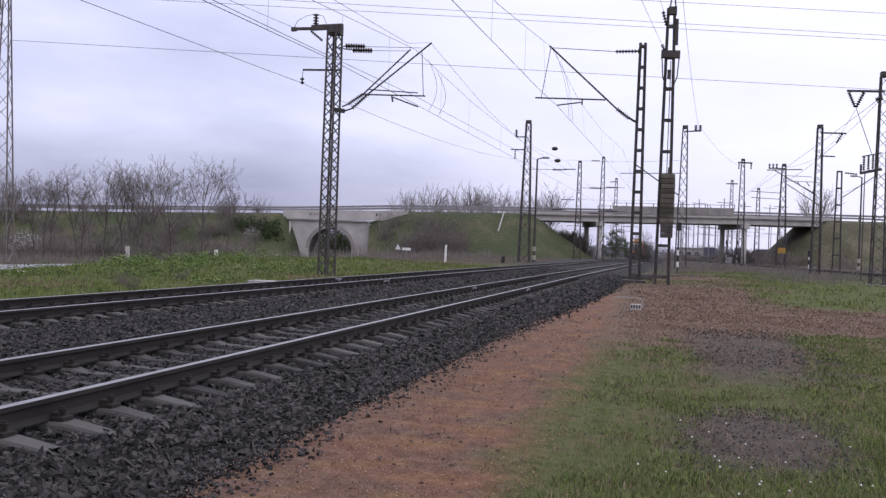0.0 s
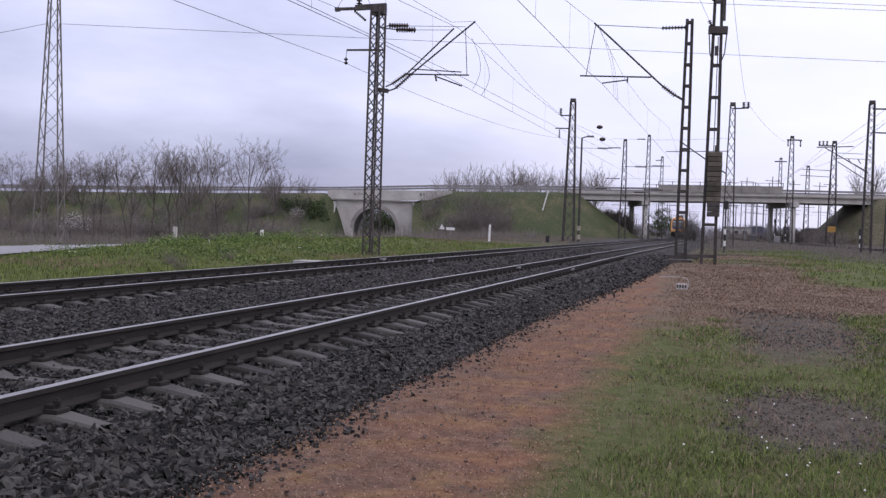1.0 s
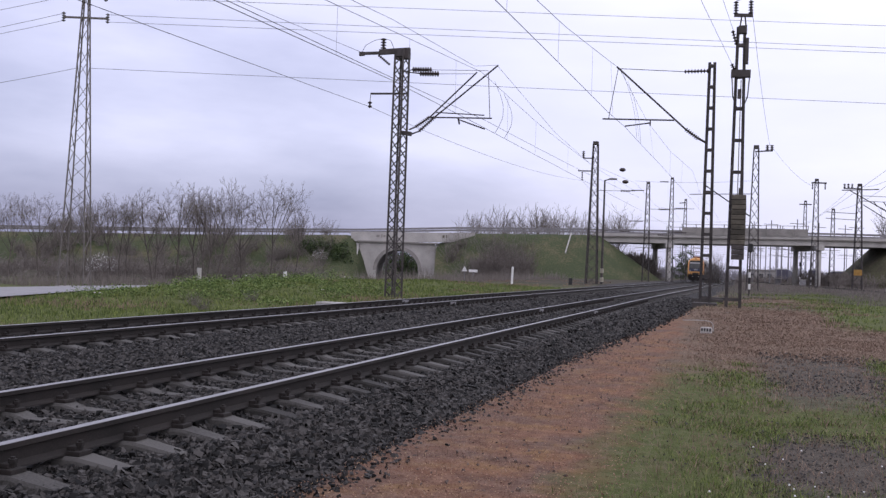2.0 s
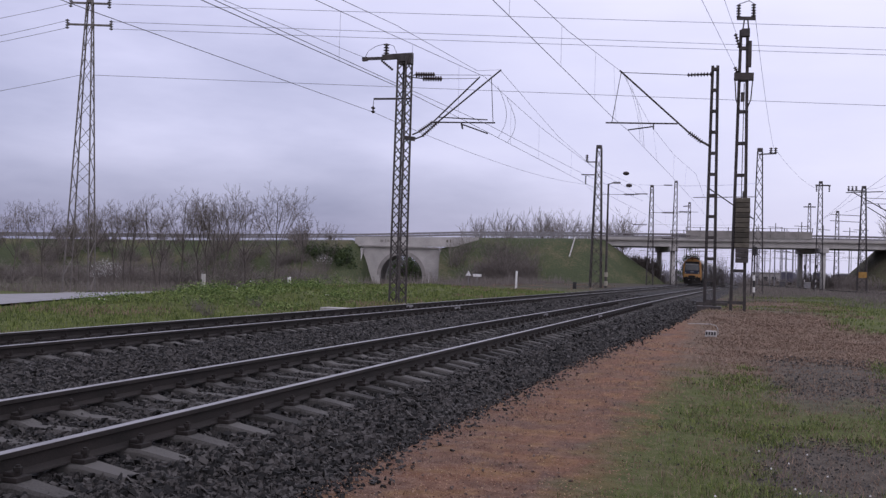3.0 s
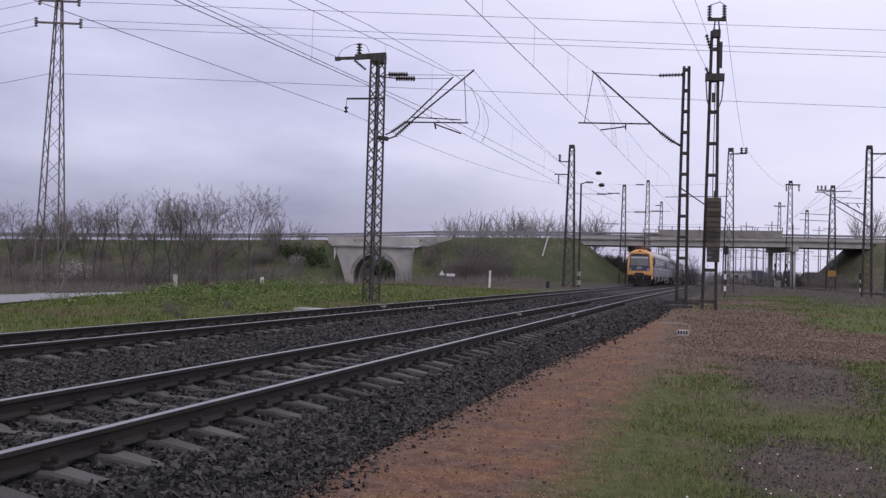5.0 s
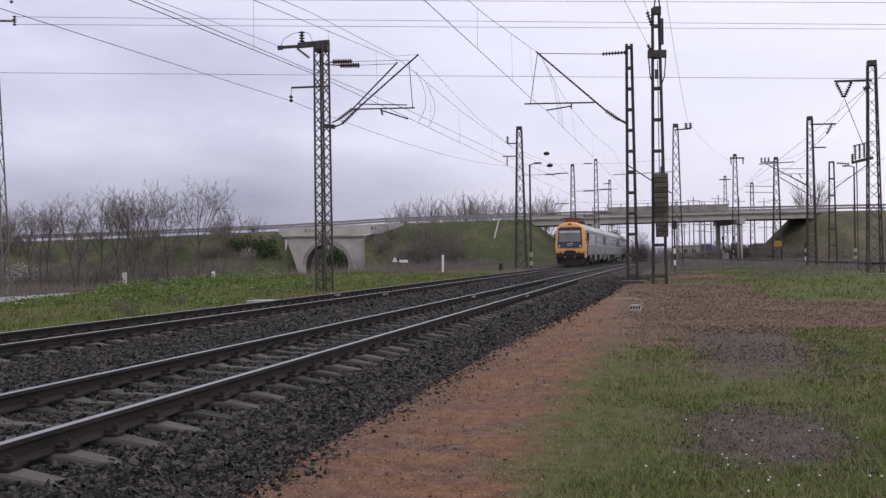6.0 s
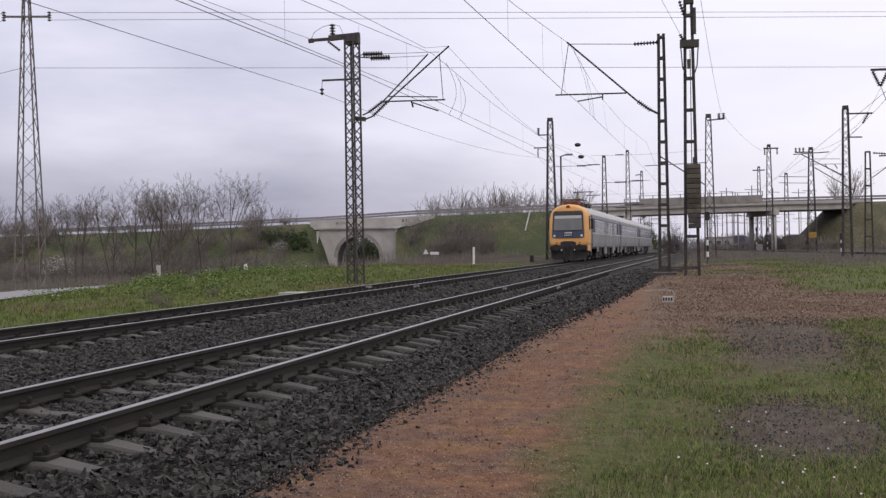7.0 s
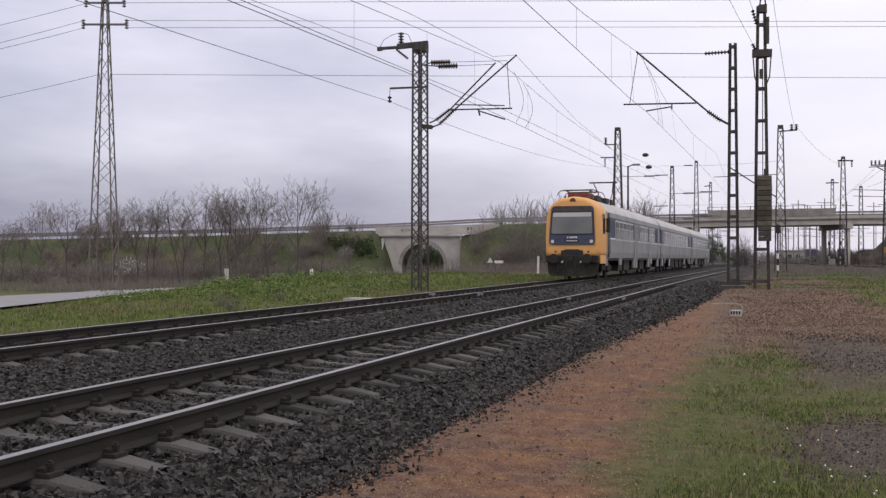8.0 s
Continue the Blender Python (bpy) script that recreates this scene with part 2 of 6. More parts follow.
# ---- ground ----
def ground():
    xs = sorted({*np.round(np.arange(-24, 16.01, 0.4), 2), *np.round(np.linspace(-60, -24, 24), 2), *np.round(np.linspace(16, 60, 20), 2),
                 -90.0, -130.0, -200.0, -400.0, -900.0, -2500.0, 90.0, 140.0, 220.0, 400.0, 900.0, 2500.0})
    ys = sorted({*np.round(np.arange(1, 40, 0.4), 2), *np.round(np.arange(40, 80, 1.0), 2), *np.round(np.arange(80, 200, 4.0), 2),
                 -300.0, -60.0, -15.0, -4.0, 240.0, 320.0, 500.0, 900.0, 1600.0, 2600.0, 3800.0})
    verts = np.array([(x, y, ground_z(x, y)) for y in ys for x in xs])
    nx = len(xs)
    i = np.array([(j * nx + k, j * nx + k + 1, (j + 1) * nx + k + 1, (j + 1) * nx + k) for j in range(len(ys) - 1) for k in range(nx - 1)])
    me = array_mesh("ground", verts, i)
    m = bpy.data.materials.new("trackside_soil")
    m.use_nodes = True
    n, l = m.node_tree.nodes, m.node_tree.links
    b = n["Principled BSDF"]
    g = n.new("ShaderNodeNewGeometry")
    sep = n.new("ShaderNodeSeparateXYZ")
    l.new(g.outputs["Position"], sep.inputs[0])

    def math_(op, a, c=None, d=None, clamp=False):
        k = n.new("ShaderNodeMath")
        k.operation, k.use_clamp = op, clamp
        for s, v in zip(k.inputs, (a, c, d)):
            if v is None:
                continue
            if isinstance(v, (int, float)):
                s.default_value = v
            else:
                l.new(v, s)
        return k.outputs[0]

    def noise_(scale, detail=5, rough=0.55):
        k = n.new("ShaderNodeTexNoise")
        k.inputs["Scale"].default_value, k.inputs["Detail"].default_value, k.inputs["Roughness"].default_value = scale, detail, rough
        l.new(g.outputs["Position"], k.inputs["Vector"])
        return k.outputs["Fac"]

    def ramp_(f, *stops):
        k = n.new("ShaderNodeValToRGB")
        e = k.color_ramp.elements
        while len(e) < len(stops):
            e.new(0.5)
        for s, (p, c) in zip(e, stops):
            s.position, s.color = p, (*c, 1)
        l.new(f, k.inputs["Fac"])
        return k.outputs["Color"]

    def mix_(f, a, c):
        k = n.new("ShaderNodeMixRGB")
        l.new(f, k.inputs[0])
        l.new(a, k.inputs[1])
        l.new(c, k.inputs[2])
        return k.outputs["Color"]

    def band(v, lo, hi, soft):
        up = math_("MULTIPLY_ADD", v, 1 / soft, -lo / soft + 0.5, True)
        dn = math_("MULTIPLY_ADD", v, -1 / soft, hi / soft + 0.5, True)
        return math_("MULTIPLY", up, dn)

    X, Y = sep.outputs["X"], sep.outputs["Y"]
    big, mid, fine, grit = noise_(0.22), noise_(1.1), noise_(6.0, 8, 0.65), noise_(34.0, 6, 0.7)
    wob = math_("MULTIPLY_ADD", mid, 1.3, -0.65)
    Xw = math_("ADD", X, wob)
    tone = math_("MULTIPLY_ADD", grit, 0.5, math_("MULTIPLY", fine, 0.5))
    turf = ramp_(tone, (0.36, (0.045, 0.058, 0.016)), (0.5, (0.088, 0.104, 0.031)), (0.66, (0.155, 0.152, 0.062)))
    grey = ramp_(tone, (0.34, (0.035, 0.030, 0.024)), (0.66, (0.15, 0.128, 0.104)))
    dry = ramp_(tone, (0.34, (0.068, 0.047, 0.033)), (0.5, (0.155, 0.108, 0.076)), (0.68, (0.28, 0.205, 0.145)))
    dry = mix_(math_("MULTIPLY_ADD", mid, 4.0, -2.2, True), dry, grey)
    red = ramp_(tone, (0.32, (0.085, 0.040, 0.025)), (0.5, (0.20, 0.102, 0.062)), (0.68, (0.32, 0.185, 0.115)))
    brown = ramp_(tone, (0.32, (0.062, 0.040, 0.032)), (0.5, (0.135, 0.090, 0.073)), (0.68, (0.25, 0.18, 0.145)))
    red = mix_(math_("MULTIPLY_ADD", mid, 3.2, -1.25, True), red, brown)
    straw = ramp_(tone, (0.32, (0.11, 0.058, 0.024)), (0.5, (0.24, 0.14, 0.064)), (0.68, (0.40, 0.27, 0.13)))
    red = mix_(math_("MULTIPLY_ADD", noise_(2.3, 6, 0.6), 4.0, -1.95, True), red, straw)
    far = ramp_(math_("MULTIPLY_ADD", big, 0.6, math_("MULTIPLY", fine, 0.4)), (0.35, (0.03, 0.032, 0.02)), (0.65, (0.085, 0.07, 0.05)))
    patch = math_("MULTIPLY_ADD", big, 5.0, -2.0, True)
    Yw = math_("ADD", Y, math_("MULTIPLY_ADD", mid, 4.0, math_("MULTIPLY_ADD", big, 8.0, -6.0)))
    base = mix_(math_("MULTIPLY_ADD", big, 4.0, -1.9, True), turf, dry)
    base = mix_(math_("MULTIPLY", band(Y, -10.0, 16.0, 3.0), math_("MULTIPLY_ADD", mid, -3.0, 2.35, True)), base, turf)
    base = mix_(math_("MULTIPLY", band(Yw, 17.5, 42.0, 2.5), band(Xw, -2.4, 40.0, 1.0)), base, dry)
    base = mix_(math_("MULTIPLY", band(Yw, 43.0, 55.0, 6.0), math_("MULTIPLY", band(Xw, -0.8, 3.4, 1.5), 0.7)), base, grey)
    base = mix_(math_("MULTIPLY", band(Yw, 55.0, 63.0, 3.0), band(Xw, -1.5, 5.0, 1.5)), base, dry)
    base = mix_(math_("MULTIPLY", band(Yw, 31.0, 80.0, 2.5), band(Xw, 3.1, 60.0, 0.8)), base, turf)
    base = mix_(math_("MULTIPLY", band(Yw, 13.6, 21.5, 2.0), band(Xw, 0.4, 2.7, 0.8)), base, grey)
    base = mix_(math_("MULTIPLY", math_("MULTIPLY_ADD", fine, 3.0, -1.4, True), 0.35), base, grey)
    stony = math_("MULTIPLY", band(Xw, 0.15, 1.5, 0.4), band(math_("ADD", Y, wob), 7.6, 10.6, 0.8))
    base = mix_(stony, base, grey)
    # the path narrows from 15 m on
    edge = math_("ADD", Xw, math_("MULTIPLY_ADD", Y, 1 / 29.0, -15.0 / 29.0, True))
    base = mix_(math_("MULTIPLY", band(edge, -6.0, -1.12, 0.5), band(Y, -20.0, 52.0, 10.0)), base, red)
    toe = math_("MULTIPLY", band(Xw, -4.0, -2.5, 0.7), math_("MULTIPLY_ADD", fine, 4.0, -1.5, True))
    base = mix_(toe, base, brown)
    clods = math_("MULTIPLY", band(edge, -2.6, -0.9, 0.6), math_("MULTIPLY_ADD", noise_(3.1, 6, 0.6), 6.0, -3.3, True))
    base = mix_(clods, base, brown)
    base = mix_(band(X, -2000.0, -12.0, 0.8), base, turf)
    base = mix_(band(Y, 72.0, 9000.0, 30.0), base, far)
    Xs = math_("SUBTRACT", X, math_("MULTIPLY", math_("MULTIPLY_ADD", Y, 1 / 24.0, -18.0 / 24.0, True), 0.75))
    base = mix_(band(math_("ADD", Xs, math_("MULTIPLY_ADD", mid, 1.1, -0.55)), -12.3, -3.05, 0.35), base, ramp_(tone, (0.35, (0.02, 0.019, 0.02)), (0.65, (0.085, 0.078, 0.08))))
    l.new(base, b.inputs["Base Color"])
    b.inputs["Roughness"].default_value = 0.95
    b.inputs["Specular IOR Level"].default_value = 0.15
    bp = n.new("ShaderNodeBump")
    bp.inputs["Strength"].default_value, bp.inputs["Distance"].default_value = 0.9, 0.05
    l.new(tone, bp.inputs["Height"])
    l.new(bp.outputs["Normal"], b.inputs["Normal"])
    me.materials.append(m)
    me.polygons.foreach_set("use_smooth", [True] * len(me.polygons))
    tagged(new("ground", me), "flat trackside ground of red gravel, dry grass and turf", "ground", kind="structure")


ground()


# ---- tracks ----
def bed_profile():
    # x from the middle of the two tracks' common bed, z
    return [(-12.3, -0.30), (-11.6, 0.05), (-11.15, 0.25), (-8.4, 0.255), (-7.6, 0.24), (-6.9, 0.235), (-6.2, 0.225), (-5.75, 0.243), (-3.98, 0.243), (-3.66, 0.225), (-3.45, 0.17), (-2.75, -0.10), (-2.5, -0.3)]


def bed_z(x):
    p = bed_profile()
    for (a, za), (b, zb) in zip(p, p[1:]):
        if a <= x <= b:
            return za + (zb - za) * (x - a) / (b - a)
    return -0.3


def shoulder(x, y):
    """The bed's outer shoulder spreads and lies higher from 18 m on: the shift sideways and up."""
    k = smooth(18, 42, y) * min(1.3, max(0.0, (x + 3.66) / 1.16))
    return 0.75 * k, 0.17 * k


def swept(profile, ys, dx, closed):
    verts, faces, k = [], [], len(profile)
    for y in ys:
        verts += [(dx + bend(y) + a, y, z) for a, z in profile]
    for j in range(len(ys) - 1):
        for i in range(k if closed else k - 1):
            a, b = j * k + i, j * k + (i + 1) % k
            faces.append((a, b, b + k, a + k))
    if closed:
        faces += [tuple(range(k))[::-1], tuple(range((len(ys) - 1) * k, len(ys) * k))]
    return verts, faces


YS = [-12.0, 0.0, 10.0, 20.0, 30.0, *[40.0 + 2 * i for i in range(11)], 90.0, 130.0, 200.0, 300.0, 420.0]


def ballast_bed():
    ys = [*np.arange(-6, 40, 0.5), *np.arange(40, 80, 2.0), *np.arange(80, 421, 20.0)]
    prof = []
    for (a, za), (b, zb) in zip(bed_profile(), bed_profile()[1:]):
        m = max(1, int((b - a) / 0.25))
        prof += [(a + (b - a) * i / m, za + (zb - za) * i / m) for i in range(m)]
    verts, faces = swept(prof, ys, 0.0, False)
    out = []
    for x, y, z in verts:
        dx, dz = shoulder(x - bend(y), y)
        out.append((x + dx, y, z + dz + 0.03 * noise.noise((x * 3, y * 3, 1)) - 0.02))
    verts = out
    mesh_part("ballast_bed", verts, [f[::-1] for f in faces], M_BED)
    tagged(bpy.data.objects["ballast_bed"], "dark stone ballast bed under both tracks", "ballast", kind="structure")


ballast_bed()
RAIL_SECTION = [(-0.036, -0.004), (-0.036, -0.035), (-0.010, -0.048), (-0.009, -0.118), (-0.068, -0.140), (-0.070, -0.150),
                (0.070, -0.150), (0.068, -0.140), (0.009, -0.118), (0.010, -0.048), (0.036, -0.035), (0.036, -0.004)]
TOP_SECTION = [(-0.033, -0.003), (-0.028, 0.0), (0.028, 0.0), (0.033, -0.003), (0.033, -0.010), (-0.033, -0.010)]


def sleeper_mesh():
    """Prestressed sleeper: high rail seats, lower middle, rounded sloping ends."""
    xs = [(-1.27, 0.125, 0.085), (-1.25, 0.145, 0.095), (-1.03, 0.182, 0.11), (-0.92, 0.20, 0.118), (-0.60, 0.20, 0.118), (-0.48, 0.165, 0.105), (0.0, 0.155, 0.10)]
    xs += [(-a, h, w) for a, h, w in xs[-2::-1]]
    verts, faces = [], []
    for x, h, w in xs:
        verts += [(x, -w, -0.05), (x, -w * 0.85, h - 0.02), (x, -w * 0.72, h), (x, w * 0.72, h), (x, w * 0.85, h - 0.02), (x, w, -0.05)]
    for j in range(len(xs) - 1):
        faces += [(j * 6 + i, j * 6 + i + 6, j * 6 + i + 7, j * 6 + i + 1) for i in range(5)]
    n = len(xs) * 6
    faces += [tuple(range(6)), tuple(range(n - 1, n - 7, -1))]
    me = bpy.data.meshes.new("sleeper")
    me.from_pydata(verts, [], faces)
    me.materials.append(M_SLEEPER)
    return me


def fastening_mesh():
    bm = B()
    for s in (-1, 1):
        box(bm, s * 0.115, 0, 0.015, 0.10, 0.13, 0.03, bevel=0.006)
        box(bm, s * 0.085, 0, 0.042, 0.07, 0.085, 0.028, bevel=0.008)
        rod(bm, (s * 0.12, 0, 0.02), (s * 0.12, 0, 0.095), 0.014)
        rod(bm, (s * 0.12, 0, 0.058), (s * 0.12, 0, 0.082), 0.027, n=6)
    me = bpy.data.meshes.new("fastening")
    bm.to_mesh(me)
    bm.free()
    me.materials.append(M_RAIL_SIDE)
    return me


SLEEPER, FASTENING = sleeper_mesh(), fastening_mesh()


def track(cx, label, z_top=RAIL, first=-3.1, count=105):
    t = thing("railway_track", label, "railway track", kind="structure")
    for s in (-0.7535, 0.7535):
        v, f = swept([(a, z + z_top) for a, z in RAIL_SECTION], YS, cx + s, True)
        r = mesh_part("rail", v, f, M_RAIL_SIDE, t)
        v, f = swept([(a, z + z_top) for a, z in TOP_SECTION], YS, cx + s, True)
        mesh_part("running_surface", v, f, M_RAIL_TOP, r, "polished steel running surface")
    rnd = random.Random(int(cx * 100))
    seat = z_top - 0.15 - 0.20
    for i in range(count):
        y = first + 0.6 * i
        o = new("sleeper", SLEEPER)
        o.parent = t
        o.matrix_basis = pose(cx + bend(y), y + rnd.uniform(-0.012, 0.012), seat - 0.004, 0, 0, rnd.uniform(-0.6, 0.6))
        if y < 45:
            for s in (-0.7535, 0.7535):
                k = new("fastening", FASTENING)
                k.parent = o
                k.matrix_basis = pose(s, 0, 0.20)
    v0 = np.array([tuple(v.co) for v in SLEEPER.vertices])
    quads = np.array([tuple(p.vertices) for p in SLEEPER.polygons if len(p.vertices) == 4])
    vs, fs = [], []
    for j in range(260):
        y = first + 0.6 * (count + j)
        vs.append(v0 + (cx + bend(y), y, seat - 0.004))
        fs.append(quads + j * len(v0))
    me = array_mesh("distant_sleepers", np.concatenate(vs), np.concatenate(fs))
    me.materials.append(M_SLEEPER)
    o = new("distant_sleepers", me)
    o.parent = t
    tagged(o, kind="stuff")
    return t


S0 = 4.77 - 0.6 * 14
near_track = track(NEAR, "railway track with worn bright railheads on concrete sleepers", RAIL, S0)
far_track = track(FAR, "second railway track with dull rails in dark ballast", RAIL, S0 + 0.25)

# glued insulated joints and joint bars on the rails
def fishplate(x, y, label):
    t = thing("rail_joint", label, "rail joint", pose(x + bend(y), y, RAIL), "rail joints")
    for s in (-1, 1):
        bm = B()
        box(bm, s * 0.038, 0, -0.075, 0.035, 0.6, 0.075, bevel=0.01)
        p = part("fishplate", bm, M_GALV, t, "pale grey joint bar")
    return t


for x, y in ((NEAR + 0.7535, 29.2), (NEAR - 0.7535, 28.6), (FAR + 0.7535, 31.0), (FAR - 0.7535, 30.6)):
    fishplate(x, y, "pale insulated rail joint on the track")


# ---- loose ballast stones ----
def stones(name, count, xr, yr, size, seed, mat, height, label, tail=0.0):
    rs = np.random.RandomState(seed)
    fac = np.array([(3, 4, 5), (0, 1, 4), (0, 4, 3), (1, 2, 5), (1, 5, 4), (2, 0, 3), (2, 3, 5)])
    # more stones towards the camera
    u = rs.rand(count)
    y = yr[0] * (yr[1] / yr[0]) ** u if yr[0] > 0 else yr[0] + (yr[1] - yr[0]) * u
    x = rs.uniform(xr[0], xr[1], count) + np.abs(rs.normal(0, 1, count)) * tail
    z = np.array([height(a) for a in x])
    keep = z > -0.2
    x, y, z = x[keep], y[keep], z[keep]
    c = len(x)
    bx = np.array([bend(a) for a in y])
    if name == "ballast_stones":
        move = np.array([shoulder(a, b) for a, b in zip(x, y)])
        x, z = x + move[:, 0], z + move[:, 1]
    sc = rs.uniform(0.5, 1.0, (c, 1)) * size * np.clip(y / 14, 1.0, 2.2)[:, None]
    # sharp three-cornered flakes, thicker at one side
    ang = np.array([0.3, 2.2, 4.4])[None] + rs.uniform(-0.5, 0.5, (c, 3))
    rad = rs.uniform(0.65, 1.15, (c, 3))
    wide = rs.uniform(0.55, 1.0, (c, 1))
    thick = rs.uniform(0.18, 0.62, (c, 3))
    low = np.stack([np.cos(ang) * rad * 1.15, np.sin(ang) * rad * wide, -thick], 2)
    top = np.stack([np.cos(ang) * rad * rs.uniform(0.45, 1.0, (c, 3)) * 1.1, np.sin(ang) * rad * wide * rs.uniform(0.5, 1.0, (c, 3)), thick * rs.uniform(0.5, 1.1, (c, 3))], 2)
    v = np.concatenate([low, top], 1)
    a = rs.rand(c) * 6.283
    b = rs.normal(0, 0.75, c)
    ca, sa, cb, sb = np.cos(a), np.sin(a), np.cos(b), np.sin(b)
    x1 = v[:, :, 0] * ca[:, None] - v[:, :, 1] * sa[:, None]
    y1 = v[:, :, 0] * sa[:, None] + v[:, :, 1] * ca[:, None]
    z1 = v[:, :, 2] * cb[:, None] - y1 * sb[:, None]
    y1 = v[:, :, 2] * sb[:, None] + y1 * cb[:, None]
    v = np.stack([x1, y1, z1], 2) * sc[:, :, None]
    v += np.stack([x + bx, y, z + rs.uniform(-0.015, 0.02, c)], 1)[:, None, :]
    f = fac[None] + (np.arange(c) * 6)[:, None, None]
    me = array_mesh(name, v.reshape(-1, 3), f.reshape(-1, 3))
    me.materials.append(mat)
    me.shade_flat()
    return tagged(new(name, me), label, "gravel", kind="stuff")


def near_height(x):
    return bed_z(x) - 0.005


stones("ballast_stones", 44000, (-3.62, -2.6), (3.2, 60), 0.060, 1, M_STONE, lambda x: near_height(x) + 0.012, "angular dark ballast stones on the shoulder")
stones("ballast_stones", 36000, (-6.2, -3.6), (4.5, 60), 0.050, 2, M_STONE, lambda x: near_height(x) - 0.008, "angular dark ballast stones between the rails")
stones("ballast_stones", 44000, (-8.5, -6.1), (6.5, 70), 0.058, 3, M_STONE, near_height, "angular dark ballast stones between the tracks")
stones("ballast_stones", 22000, (-11.4, -8.4), (9, 70), 0.052, 4, M_STONE, lambda x: near_height(x) - 0.01, "angular dark ballast stones of the second track")
stones("ballast_stones", 3200, (-3.1, -2.85), (4.0, 45), 0.032, 14, M_STONE, lambda x: 0.002, "dark ballast stones spilt onto the path", 0.2)
stones("ballast_stones", 20000, (-11.4, -2.62), (-7.0, 4.5), 0.058, 15, M_STONE, lambda x: near_height(x) + 0.008, "angular dark ballast stones beside the path")
M_REDST = material("red_path_gravel", (0.13, 0.065, 0.045), (0.38, 0.24, 0.17), 3, 0.9, 0, 0.3, 80, 0.01, island=0.6)
stones("path_gravel", 13000, (-2.95, -0.8), (4.5, 30), 0.010, 5, M_REDST, lambda x: 0.0, "small red gravel of the trodden path")
M_CLOD = material("brown_grey_clods", (0.06, 0.042, 0.036), (0.17, 0.125, 0.105), 5, 0.95, 0, 0.4, 60, 0.01, island=0.5)
M_CHIP = material("pale_straw_chips", (0.26, 0.16, 0.085), (0.52, 0.38, 0.23), 3, 0.9, 0, 0, island=0.6)
stones("pale_chips", 3800, (-2.9, -0.9), (4.5, 26), 0.0075, 19, M_CHIP, lambda x: 0.002, "pale chips and straw bits on the red path")
stones("path_stones", 420, (-2.9, -1.2), (4.8, 34), 0.024, 6, M_CLOD, lambda x: 0.008, "scattered dark stones on the red path")
stones("grey_gravel", 1900, (0.1, 1.7), (7.5, 10.8), 0.017, 17, M_SLEEPER, lambda x: 0.0, "dark stones on a bare patch")
stones("grey_gravel", 1500, (0.4, 2.8), (13.5, 22), 0.024, 18, M_SLEEPER, lambda x: 0.0, "grey stones in a thin dry strip")
stones("grey_gravel", 900, (-0.9, 5.0), (8, 17), 0.018, 7, M_SLEEPER, lambda x: 0.0, "grey pebbles in the thin turf")


# ---- bridge, embankment and underpass ----
def deck_z(u):
    """The road's height along the crossing."""
    pts = [(-400, 2.2), (-140, 3.2), (-79, 4.3), (-41, 5.1), (-15, 5.95), (0, 6.75), (20, 7.25), (36, 7.5), (57, 7.9), (82, 8.1), (140, 6.6), (400, 2.0)]
    for (a, za), (b, zb) in zip(pts, pts[1:]):
        if a <= u <= b:
            return za + (zb - za) * (u - a) / (b - a)
    return 2.0


LEVEL = -0.9


def embankment(name, us, label, ends):
    """Turf bank along the road; ends: the us at which it falls off in a cone."""
    verts, faces = [], []
    prof = [(-1, 0.0), (-0.8, 0.2), (-0.55, 0.46), (-0.3, 0.72), (-0.1, 0.93), (0.0, 1.0), (1.0, 1.0), (1.1, 0.9), (2.0, 0.0)]
    k = len(prof)
    for u, fall in us:
        h = (deck_z(u) - LEVEL) * fall
        for a, b in prof:
            v = -5.2 + a * 1.75 * (deck_z(u) - LEVEL) * max(fall, 0.05) if a < 0 else -5.2 + 10.4 * a if a <= 1 else 5.2 + (a - 1) * 12
            p = crossing(u, 160 + v, LEVEL - 0.3 + h * b + 0.3)
            w = 0.22 * noise.noise((u * 0.21, v * 0.25, 2)) * (0 if b in (0, 1) else 1)
            verts.append(p + Vector((0, 0, w)))
    for j in range(len(us) - 1):
        faces += [(j * k + i, (j + 1) * k + i, (j + 1) * k + i + 1, j * k + i + 1) for i in range(k - 1)]
    ob = mesh_part(name, verts, faces, M_BANK_E if "east" in name else M_BANK)
    ob.data.polygons.foreach_set("use_smooth", [True] * len(faces))
    return tagged(ob, label, "embankment", kind="structure")


def steps(a, b, n):
    return [a + (b - a) * i / n for i in range(n + 1)]


embankment("embankment_west", [(u, 1.0) for u in (-400, -250, *steps(-150, -17.2, 30))] + [(-16.3, 0.97), (-15.3, 0.80), (-14.5, 0.5), (-13.9, 0.22), (-13.4, 0.0)], "green road embankment with scrub", ())
embankment("embankment_middle", [(-3.3, 0.79), (-1.7, 0.83), (0.4, 0.92), (2.6, 1.0)] + [(u, 1.0) for u in steps(4, 22, 10)] + [(25, 0.75), (28, 0.5), (31, 0.25), (34, 0.0)], "green turf embankment beside the underpass", ())
embankment("embankment_east", [(60, 0.0), (63, 0.3), (66, 0.62), (69.5, 1.0)] + [(u, 1.0) for u in steps(72, 200, 20)] + [(400, 1.0)], "grassy road embankment east of the railway", ())


